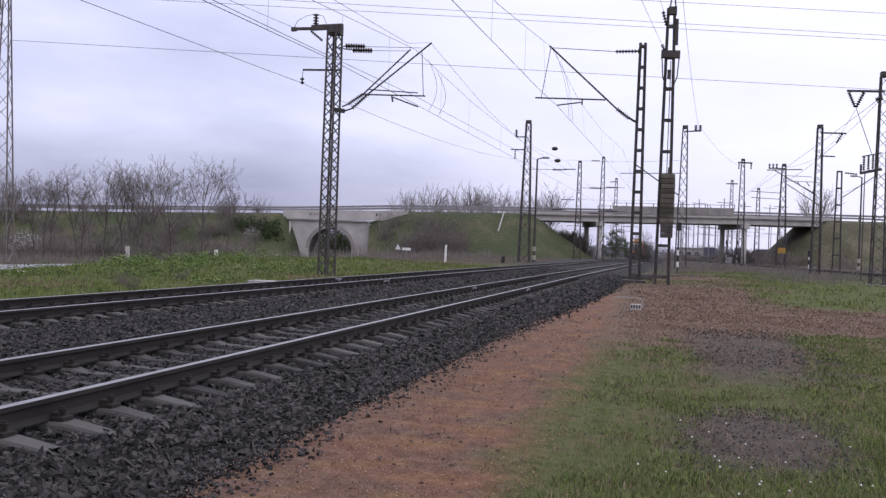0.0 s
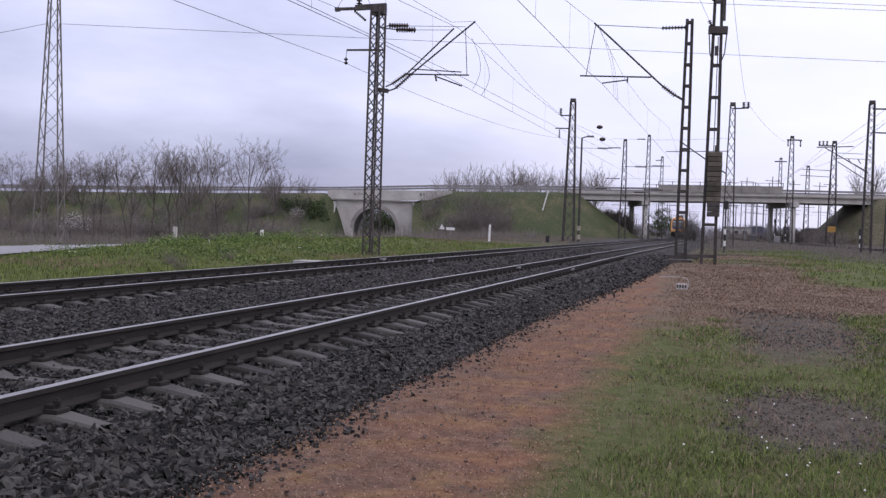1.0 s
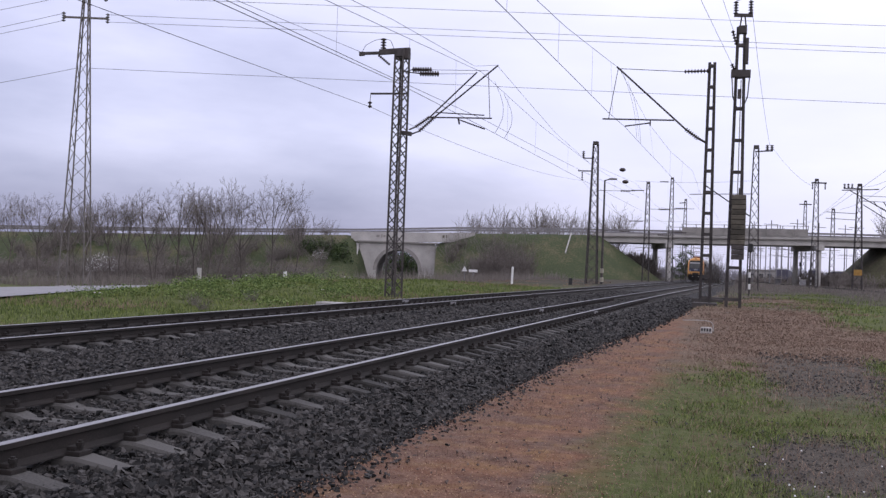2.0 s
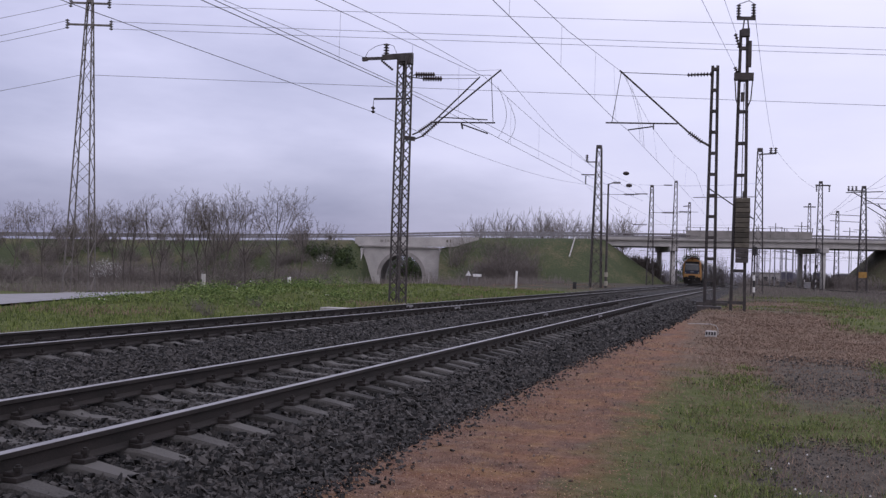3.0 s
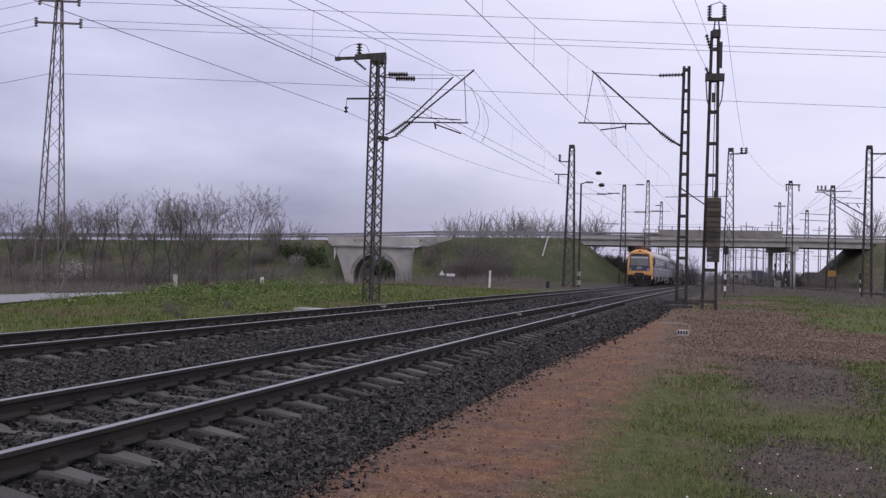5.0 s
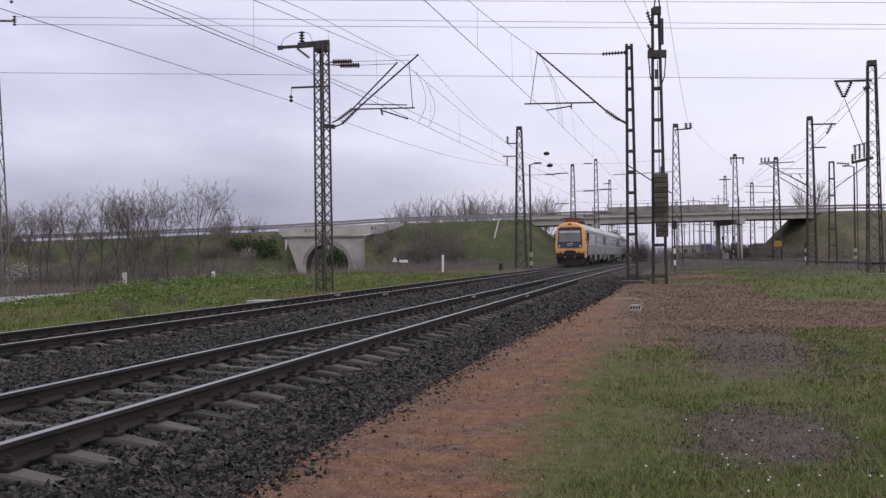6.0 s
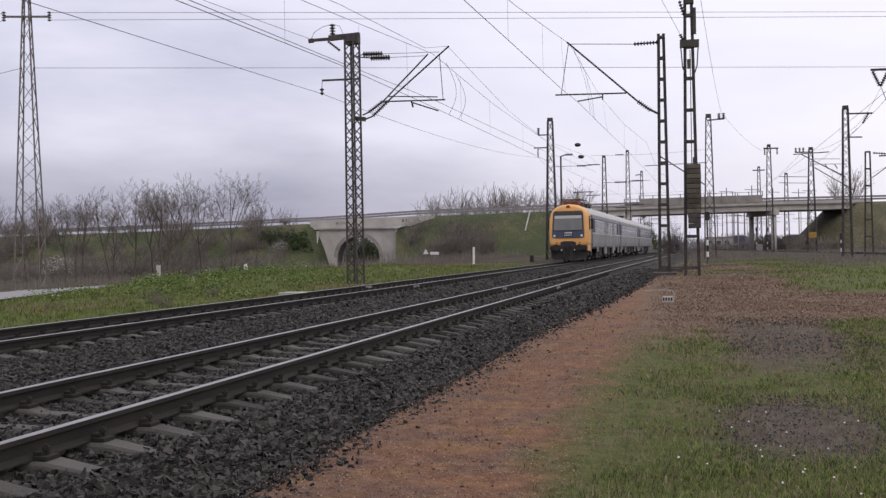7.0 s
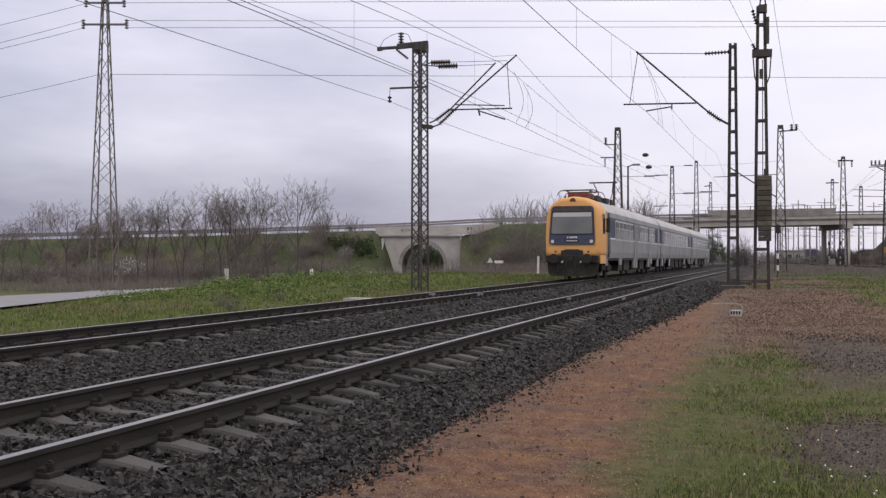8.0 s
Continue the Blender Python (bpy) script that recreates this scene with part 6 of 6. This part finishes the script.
def bump_noise(x, y, s, o=0.0):
    return noise.noise((x * s, y * s, o))


def path_edge(y):
    return -1.05 - min(1.0, max(0.0, (y - 15) / 29))


def green_end(x):
    """How far ahead the fresh grass reaches: a dry stony strip cuts it short in the middle."""
    return 18.5 - 5.0 * smooth(0.1, 0.7, x) + 8.5 * smooth(1.7, 2.7, x)


def green_mask(x, y):
    e = smooth(0.0, 0.9, x - path_edge(y) + 0.5 * bump_noise(x, y, 0.9))
    g = 0.14 + 0.86 * smooth(-0.2, 0.25, bump_noise(x, y, 0.55, 4) + 0.45 * bump_noise(x, y, 1.9, 6) + 0.1 + 0.25 * smooth(-0.3, 3, x))
    bare = 1 - smooth(1.0, 0.45, math.hypot((x - 0.8) / 0.95, (y - 9.0) / 1.75))
    e2 = green_end(x) + 2.6 * bump_noise(x, y, 0.6, 14) + 1.2 * bump_noise(x, y, 1.7, 5)
    return e * g * bare * (1 - smooth(e2 - 1.2, e2 + 0.8, y))


def dry_mask(x, y):
    e = smooth(0.1, 0.8, x - path_edge(y) + 0.5 * bump_noise(x, y, 0.8))
    a = green_end(x) + 2.6 * bump_noise(x, y, 0.6, 14) + 1.2 * bump_noise(x, y, 1.7, 5)
    a = max(a, 20.5) if 0.3 < x < 2.6 else a
    b = 42 + 4 * bump_noise(x, y, 0.5, 21) - 11 * smooth(2.6, 3.8, x + 1.2 * bump_noise(x, y, 0.4, 3))
    m = smooth(a - 1.5, a + 1.0, y) * (1 - smooth(b - 2, b + 2, y))
    return e * m * (0.35 + 0.65 * smooth(-0.2, 0.25, bump_noise(x, y, 0.33, 9) + 0.5 * bump_noise(x, y, 1.3, 2)))


blades("grass", scatter(1, 135000, (-1.6, 8.0), (4.6, 22), green_mask, 8, rad=0.09), M_GREEN, 0.042, 0.0034, "fresh green spring grass in patches", 1, 1.5, 8)
blades("grass", scatter(21, 24000, (-1.2, 8.0), (-6.0, 4.7), lambda x, y: green_mask(x, 6.0 - y), 8, False, 0.075), M_GREEN, 0.06, 0.0034, "fresh green spring grass in patches", 21, 1.5, 8)
blades("tall_grass", scatter(2, 20000, (-0.5, 7.0), (4.6, 14), lambda x, y: green_mask(x, y) * smooth(0.1, 0.4, bump_noise(x, y, 0.8, 7)), 20, rad=0.045), M_GREEN, 0.055, 0.0032, "taller tufts of green grass", 2, 1.5, 20)
blades("withered_grass", scatter(3, 42000, (-2.6, 8.0), (4.6, 20), lambda x, y: 0.06 + 0.3 * smooth(0.0, 0.7, x - path_edge(y)), 6), M_DRY, 0.05, 0.0026, "withered straw-coloured grass among the green", 3, 2.2, 6)
blades("dry_grass", scatter(4, 80000, (-2.2, 12.0), (14, 46), dry_mask, 6, rad=0.16), M_DRY, 0.030, 0.0042, "reddish-brown dry grass", 4, 3.6, 6)
blades("grass", scatter(5, 17000, (2.5, 24.0), (29, 84), lambda x, y: smooth(2.6, 3.8, x + 1.2 * bump_noise(x, y, 0.4, 3)) * smooth(29, 33, y + 3 * bump_noise(x, y, 0.5, 21)) * (0.35 + 0.65 * smooth(-0.15, 0.2, bump_noise(x, y, 0.25, 8))), 10, rad=0.22), M_GREEN, 0.11, 0.0036, "green grass farther along the line", 5, 1.0, 10)
blades("grass", scatter(6, 56000, (-25, -11.8), (16, 70), lambda x, y: 0.85 if x > -20.8 - 0.25 * max(0, y - 22) else 0.0, 8, rad=0.09), M_GREEN, 0.095, 0.0036, "green grass between the railway and the side road", 6, 1.0, 8)
blades("dry_grass", scatter(7, 9000, (-26, -12.2), (16, 110), lambda x, y: 0.7 * smooth(0.05, 0.3, bump_noise(x, y, 0.22, 17)) if x > -20.8 - 0.25 * max(0, y - 22) else 0.0, 8, rad=0.12), M_DRY, 0.10, 0.0040, "withered grass beside the second track", 7)
blades("withered_grass", scatter(9, 16000, (-1.5, 30), (58, 150), lambda x, y: smooth(-0.1, 0.2, bump_noise(x, y, 0.15, 6)) if x > bend(y) - 1.5 else 0.0, 8, rad=0.5), M_TWIG, 0.32, 0.004, "tall withered grass along the siding", 9)
blades("reeds", scatter(8, 12000, (-60, -20), (62, 130), lambda x, y: 1.0 if abs(x + 34 + 0.19 * (y - 62)) > 4.2 else 0.0, 10, rad=0.25), M_TWIG, 0.7, 0.005, "tall withered grass on the low ground", 8)
blades("straw_litter", scatter(31, 9000, (-2.9, -0.7), (4.7, 20), lambda x, y: smooth(-0.2, 0.3, bump_noise(x, y, 0.8, 31)), 4, rad=0.14), M_DRY, 0.014, 0.0020, "dry straw litter lying on the red path", 31, 3.5, 4)
blades("dry_grass", scatter(41, 9000, (-1.6, 5.0), (40, 68), lambda x, y: 0.15 + 0.85 * smooth(-0.05, 0.25, bump_noise(x, y, 0.5, 41)), 6, rad=0.2), M_DRY, 0.06, 0.0036, "thin dry grass beside the mast feet", 41, 2.0, 6)
blades("grass", scatter(42, 6000, (-1.2, 6.0), (46, 80), lambda x, y: smooth(0.0, 0.25, bump_noise(x, y, 0.35, 42)), 8, rad=0.2), M_GREEN, 0.08, 0.0036, "patches of green grass beyond the masts", 42, 1.2, 8)
rw = random.Random(8)


def weeds():
    """Broad-leaved weeds on the bank: many small bent leaves in clumps."""
    leaf, flower = [], []
    for c in range(460):
        y = rw.uniform(27, 44)
        x = rw.gauss(-18.0, 2.6)
        if x > -13.8 or x < -20.3 - 0.25 * max(0, y - 22):
            continue
        if bump_noise(x, y, 0.5, 12) < -0.06:
            continue
        hh = rw.uniform(0.15, 0.42) * (0.7 + 0.5 * math.exp(-((x + 18) / 3) ** 2))
        z = ground_z(x, y)
        for _ in range(56):
            leaf.append((x + rw.gauss(0, 0.2), y + rw.gauss(0, 0.2), z + hh * rw.uniform(0.1, 1.0) * rw.uniform(0.6, 1.15), rw.uniform(0.02, 0.055)))
        if rw.random() < 0.04:
            flower += [(x + rw.gauss(0, 0.1), y + rw.gauss(0, 0.1), z + hh * rw.uniform(0.9, 1.1), rw.uniform(0.02, 0.035)) for _ in range(4)]
    for name, rows, mat, lab in (("weeds", leaf, M_LEAF, "lush broad-leaved green weeds on the bank"), ("weed_flowers", flower, M_WHITE, "small pale flower heads among the weeds")):
        a = np.array(rows)
        n = len(a)
        rs = np.random.RandomState(4)
        d1 = rs.normal(size=(n, 3)) * (1, 1, 0.5)
        d1 /= np.linalg.norm(d1, axis=1, keepdims=True)
        d2 = np.cross(d1, rs.normal(size=(n, 3)))
        d2 /= np.linalg.norm(d2, axis=1, keepdims=True)
        nn = np.cross(d1, d2)
        c, s = a[:, :3], a[:, 3:4]
        v = np.stack([c - d1 * s, c - d2 * s * 0.5 + nn * s * 0.15, c + d1 * s, c + d2 * s * 0.5 + nn * s * 0.15], 1)
        f = (np.array([(0, 1, 2), (0, 2, 3)])[None] + (np.arange(n) * 4)[:, None, None]).reshape(-1, 3)
        me = array_mesh(name, v.reshape(-1, 3), f)
        me.materials.append(mat)
        tagged(new(name, me), lab, "weeds", kind="stuff")


weeds()


def evergreen(u, d, z, w, h, seed, label):
    """A leafy evergreen bush of many small leaves in uneven clumps."""
    rnd = random.Random(seed)
    t = thing("evergreen_bush", label, "bush", pose(*crossing(u, d, z)), "evergreen bushes")
    bm = B()
    for _ in range(6):
        a = rnd.uniform(0, 6.283)
        rod(bm, (0, 0, -0.3), (0.4 * w * math.cos(a), 0.4 * w * math.sin(a), h * 0.8), 0.05, 0.02, 5)
    part("stem", bm, M_BARK, t)
    v, f = [], []
    for c in range(26):
        a, r = rnd.uniform(0, 6.283), w * math.sqrt(rnd.random()) * 0.5
        cx, cy = r * math.cos(a), r * math.sin(a)
        cz = h * rnd.uniform(0.1, 1.0) * (1 - 0.55 * (2 * r / w) ** 2)
        for _ in range(60):
            q = Vector((cx + rnd.gauss(0, 0.32), cy + rnd.gauss(0, 0.32), max(0.02, cz + rnd.gauss(0, 0.28))))
            d1 = Vector((rnd.gauss(0, 1), rnd.gauss(0, 1), rnd.gauss(0, 1))).normalized() * 0.14
            d2 = d1.cross(Vector((rnd.gauss(0, 1), rnd.gauss(0, 1), rnd.gauss(0, 1)))).normalized() * 0.08
            k = len(v)
            v += [q - d1, q - d2, q + d1, q + d2]
            f.append((k, k + 1, k + 2, k + 3))
    mesh_part("foliage", v, f, M_IVY, t)


M_IVY = material("dark_evergreen_leaves", (0.018, 0.035, 0.010), (0.07, 0.10, 0.03), 0.8, 0.7, 0, 0, 12, island=0.5)
# the first seven stand beyond the arch, added to darken its see-through opening
for i, (u, d, z, w, h) in enumerate(((-11.5, 178, -0.9, 7.0, 6.4), (-7.5, 181, -0.9, 7.0, 6.6), (-9.6, 175, -0.9, 6.0, 5.8), (-13.2, 182, -0.9, 7.0, 6.4), (-5.6, 177, -0.9, 6.0, 6.0), (-10.0, 186, -0.9, 8.0, 6.8), (-8.2, 178, -0.9, 6.0, 6.4), (-18.5, 150.5, 2.6, 4.0, 3.2), (-20.8, 150, 2.4, 3.6, 2.8), (-17.4, 148.5, 1.4, 3.0, 2.6), (-22.8, 151, 2.8, 3.0, 2.2))):
    evergreen(u, d, z, w, h, i, "dark green leafy bush by the underpass")


for x, y, w, h in ((-12.2, 236, 4.6, 8.6), (-11.6, 243, 4.0, 7.4), (-14.5, 240, 4.5, 7.8)):
    evergreen(x * C16 + y * S16, -x * S16 + y * C16, 0.1, w, h, int(y), "tall dark evergreen beside the line beyond the bridge")


def daisies():
    rd = random.Random(2)
    pts = []
    while len(pts) < 34:
        x, y = rd.gauss(1.0, 0.5), rd.gauss(7.2, 0.8)
        pts.append((x, y, ground_z(x, y) + rd.uniform(0.06, 0.12)))
    bm = B()
    for p in pts:
        bmesh.ops.create_cone(bm, cap_ends=True, segments=7, radius1=0.008, radius2=0.005, depth=0.008, matrix=Matrix.Translation(p) @ Matrix.Rotation(rd.uniform(-0.5, 0.5), 4, "X"))
    tagged(part("daisies", bm, M_WHITE), "tiny white daisies in the grass", "flowers", kind="stuff")


daisies()


# ---- small trackside things ----
def marker():
    t = thing("kilometre_marker", "small white marker stone with dark figures in the grass", "marker stone", pose(-0.84, 27.2, 0.05, 0, 0, -4))
    bm = B()
    box(bm, 0, 0, 0.06, 0.3, 0.14, 0.2, bevel=0.04)
    part("stone", bm, M_CONC, t)
    for i in range(4):
        bm = B()
        box(bm, -0.105 + i * 0.07, -0.074, 0.09, 0.04, 0.008, 0.08)
        part("figure_bar", bm, M_BLACK, t, "black bar")
    pts = [(-0.62, 0.05, 0.31), (-0.3, 0.02, 0.33), (0.0, 0, 0.33), (0.12, 0, 0.3), (0.17, 0, 0.22), (0.18, 0, 0.05)]
    wire("white_hoop", pts, 0.013, "", parent=t, mat=M_CONC)


marker()


def post(name, x, y, z0, z1, w, label, mat=None):
    t = thing(name, label, "marker post", pose(x, y, z0, 0, random.uniform(-2, 2), 0), "white posts")
    bm = B()
    box(bm, 0, 0, (z1 - z0) / 2 - 0.1, w, w * 0.7, z1 - z0 + 0.2, bevel=w * 0.12)
    part("shaft", bm, mat or M_WHITE, t)


post("white_post", -17.0, 75, 0.1, 1.7, 0.16, "thin white post beside the second track")
post("white_post", -23.2, 39.2, 0.1, 1.08, 0.17, "short white guide post beside the side road", M_CONC)
post("white_post", -30.0, 62, -0.5, 0.8, 0.2, "short white guide post beside the side road")
post("dark_stub", -13.6, 82, 0.2, 0.95, 0.3, "small dark post beside the second track", M_BLACK)


def slab_cover():
    t = thing("concrete_slab", "pale concrete cable cover slab beside the second track", "slab", pose(-12.3, 29.0, 0.12, 0, 0, -8))
    bm = B()
    box(bm, 0, 0, 0.06, 1.0, 0.6, 0.24, bevel=0.03)
    part("slab", bm, M_CONC, t)


slab_cover()


def direction_sign():
    t = thing("road_sign", "white triangular sign and small board on thin posts", "road sign", pose(-24.9, 90, -0.7))
    for x, h in ((-0.1, 2.0), (0.75, 1.75)):
        bm = B()
        rod(bm, (x, 0, 0), (x, 0, h), 0.04)
        part("post", bm, M_GALV, t)
    bm = B()
    bmesh.ops.create_cone(bm, cap_ends=True, segments=3, radius1=0.32, radius2=0.32, depth=0.03, matrix=Matrix.Translation((-0.1, -0.06, 2.0)) @ Matrix.Rotation(radians(90), 4, "X"))
    part("triangle_plate", bm, M_WHITE, t)
    bm = B()
    box(bm, 0.75, -0.06, 1.9, 0.85, 0.03, 0.26, bevel=0.01)
    part("board", bm, M_WHITE, t)


direction_sign()


def drain():
    t = thing("drain_chute", "pale concrete drain chute on the embankment slope", "drain", kind="structure")
    for i in range(6):
        f0, f1 = i / 11, (i + 1) / 11 - 0.012
        a = crossing(17.6 - 2.6 * f0, 153.6 - 10.0 * f0, 7.35 - 5.9 * f0)
        b = crossing(17.6 - 2.6 * f1, 153.6 - 10.0 * f1, 7.35 - 5.9 * f1)
        bm = B()
        beam(bm, a, b, 0.17, 0.16)
        part("chute_stone", bm, M_CONC, t)


drain()


# ---- siding on the right ----
def siding():
    line = [(26.0, 40.0), (19.2, 70.0), (16.5, 86.0), (14.2, 106.5), (9.6, 150.0), (4.5, 215.0), (0.5, 300.0)]
    t = thing("siding_track", "dark rusty siding rails in low ballast", "railway track", kind="structure")
    z = 0.62

    def sweep(off, prof):
        v, f, k = [], [], len(prof)
        for x, y in line:
            v += [(x + off + a, y, z + b) for a, b in prof]
        for j in range(len(line) - 1):
            f += [(j * k + i, j * k + (i + 1) % k, (j + 1) * k + (i + 1) % k, (j + 1) * k + i) for i in range(k)]
        return v, f

    for off in (-0.77, 0.77):
        v, f = sweep(off, RAIL_SECTION)
        mesh_part("rail", v, f, M_RAIL_SIDE, t)
    v, f = sweep(0, [(-2.2, -0.6), (-1.4, -0.14), (1.4, -0.14), (2.2, -0.6)])
    mesh_part("ballast", v, f, M_BED, t, "dark ballast")


siding()


# ---- yard beyond the bridge ----
def yard_mast(seed):
    rnd = random.Random(seed)
    t = thing("yard_mast", "thin grey yard mast far behind the bridge", "mast", group="yard masts")
    bm = B()
    rod(bm, (0, 0, 0), (0, 0, 13), 0.13, 0.09, 6)
    part("pole", bm, M_GALV, t)
    for z, w in ((12.2, 1.4), (9.4, 2.6)):
        bm = B()
        beam(bm, (-w, 0, z), (w, 0, z - 0.1), 0.1, 0.12)
        part("cross_arm", bm, M_GALV, t)
    return t


ry = random.Random(12)
ym = yard_mast(1)
for i in range(52):
    d = ry.uniform(195, 420)
    u = ry.uniform(0.185, 0.45) * d + ry.uniform(-3, 3)
    p = crossing(u, d, 0.2)
    if abs(p.x - (FAR + bend(p.y)) - 2.5) < 6:
        p.x += 12
    m = pose(p.x, p.y, 0.2, 0, 0, ry.uniform(-20, 20))
    if i == 0:
        ym.matrix_basis = m
    else:
        copy_thing(ym, m)


for i in range(40):
    d = ry.uniform(185, 300)
    p = crossing(ry.uniform(0.235, 0.40) * d, d, 0.1)
    if abs(p.x - (FAR + bend(p.y)) - 2.5) < 5:
        continue
    s = ry.uniform(0.8, 1.6)
    put_shrub(1, pose(p.x, p.y, 0.1, 0, 0, ry.uniform(0, 360)) @ Matrix.Diagonal((s * 1.5, s * 1.5, s, 1)))
for i in range(6):
    z = 6.5 + 0.9 * i
    wire("overhead_line", sag(crossing(36, 215 + 18 * i, z), crossing(110, 225 + 20 * i, z + 0.4), 0.3), 0.02, "yard wire far behind the bridge", group="overhead lines")


def wagon():
    t = thing("freight_wagon", "dark covered freight wagon standing in the yard", "wagon", group="freight wagons")
    bm = B()
    box(bm, 0, 0, 2.3, 2.8, 13.0, 2.4, bevel=0.1)
    part("body", bm, M_WAGON, t)
    bm = B()
    box(bm, 0, 0, 3.6, 2.5, 12.8, 0.3, bevel=0.12)
    part("roof", bm, M_ROOF, t)
    for y in (-4.4, 4.4):
        for s in (-1, 1):
            bm = B()
            rod(bm, (s * 0.7, y, 0.5), (s * 0.85, y, 0.5), 0.5, n=16)
            part("wheel", bm, M_UNDER, t)
        bm = B()
        box(bm, 0, y, 0.85, 2.2, 2.6, 0.5)
        part("axle_frame", bm, M_UNDER, t)
    return t


wg = wagon()
k = 0
for x0, y0 in ((10, 262), (17, 255), (24, 275)):
    for i in range(6):
        m = pose(x0 + 0.06 * i * 14, y0 + i * 14, 0.25, 0, 0, -3.4)
        if k == 0:
            wg.matrix_basis = m
        else:
            copy_thing(wg, m)
        k += 1


def low_building(x, y, w, d, h, label):
    t = thing("yard_building", label, "building", pose(x, y, 0.2))
    bm = B()
    box(bm, 0, 0, h / 2, w, d, h)
    part("wall", bm, M_CONC, t)
    bm = B()
    box(bm, 0, 0, h + 0.2, w + 0.8, d + 0.8, 0.4)
    part("roof", bm, M_CONC_D, t)
    for i in range(int(w / 2.4)):
        bm = B()
        box(bm, -w / 2 + 1.4 + i * 2.4, -d / 2 - 0.02, h * 0.55, 1.2, 0.08, 1.3)
        wf = part("window", bm, M_GLASS, t)
    return t


low_building(6.0, 318, 8, 7, 3.4, "small pale yard building beyond the bridge")
low_building(60, 330, 40, 12, 5.0, "long pale goods shed far in the yard")


def relay_cabinets():
    for x, y, h, lab in ((6.0, 178, 1.2, "grey relay cabinet near the bridge pier"), (9.0, 160, 1.1, "small pale signal cabinet beside the track")):
        t = thing("relay_cabinet", lab, "cabinet", pose(x, y, 0.3), "relay cabinets")
        bm = B()
        box(bm, 0, 0, h / 2, 0.9, 0.6, h, bevel=0.03)
        part("case", bm, M_GALV, t)
        bm = B()
        box(bm, 0, 0, h + 0.05, 1.0, 0.7, 0.1, bevel=0.02)
        part("lid", bm, M_CONC, t)


relay_cabinets()


def striped_signal(x, y, h, label):
    t = thing("signal_post", label, "signal", pose(x, y, 0.25), "signal posts")
    bm = B()
    rod(bm, (0, 0, -0.2), (0, 0, h), 0.055)
    part("pole", bm, M_STEEL, t)
    for i in range(3):
        bm = B()
        rod(bm, (0, 0, 0.5 + i * 0.4), (0, 0, 0.86 + i * 0.4), 0.075)
        part("pole_band", bm, M_BLACK if i % 2 else M_WHITE, t)
    bm = B()
    box(bm, 0, -0.05, h + 0.3, 0.3, 0.22, 0.6, bevel=0.06)
    part("signal_head", bm, M_BLACK, t, "black signal head")


for x, y, h in ((0.55, 70, 3.0), (9.0, 168, 3.4), (10.5, 165, 3.4), (11.8, 172, 3.4), (-4.0 + 5.5, 190, 4.5), (12.5, 96, 1.6)):
    striped_signal(x, y, h, "black and white banded signal post")


def woods():
    """Far leafless woods along the horizon, in many thin upright pieces."""
    rs = random.Random(31)
    segs = []
    for i in range(7500):
        a = rs.uniform(-0.55, 0.75)
        d = rs.uniform(330, 620)
        p = crossing(d * math.tan(a), d, -0.5)
        h = rs.uniform(2, 6.5) * (0.55 + 0.7 * max(0.0, noise.noise((a * 14, 3.0, 0)) + 0.35))
        q = (p.x + rs.gauss(0, 0.5), p.y, h)
        segs.append((tuple(p), q, 0.16, 0.08))
        for _ in range(2):
            f = rs.uniform(0.35, 0.8)
            m = tuple(b + (c - b) * f for b, c in zip(p, q))
            segs.append((m, (m[0] + rs.gauss(0, 1.3), m[1], m[2] + rs.uniform(0.5, 1.8)), 0.09, 0.05))
    v, f = tubes(segs, 3)
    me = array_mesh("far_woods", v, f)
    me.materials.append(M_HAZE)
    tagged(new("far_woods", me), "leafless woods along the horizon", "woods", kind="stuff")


woods()


def sleeper_stubs():
    """Timber cross pieces lying by the mast feet."""
    t = thing("timber_beams", "dark timber beams lying at the mast foot", "timber", pose(-1.75, 50.0, 0.25))
    for i, (x, y, r) in enumerate(((0.2, 0, 4), (0.3, 4, -3))):
        bm = B()
        box(bm, x, y, 0.1, 1.5, 0.24, 0.2, Matrix.Rotation(radians(r), 4, "Z"), 0.02)
        part("beam", bm, M_STEEL, t)


sleeper_stubs()


def motions():
    for i, c in enumerate(cars):
        rows = []
        for k in range(33):
            t = k * 0.25
            y = 50.8 + 23.0 * (8 - t) + i * CAR
            a = math.degrees(math.atan2(bend(y + CAR) - bend(y), CAR))
            rows.append((t, pose(FAR + bend(y), y, RAIL, 0, 0, -a)))
        walk(c, rows)


motions()
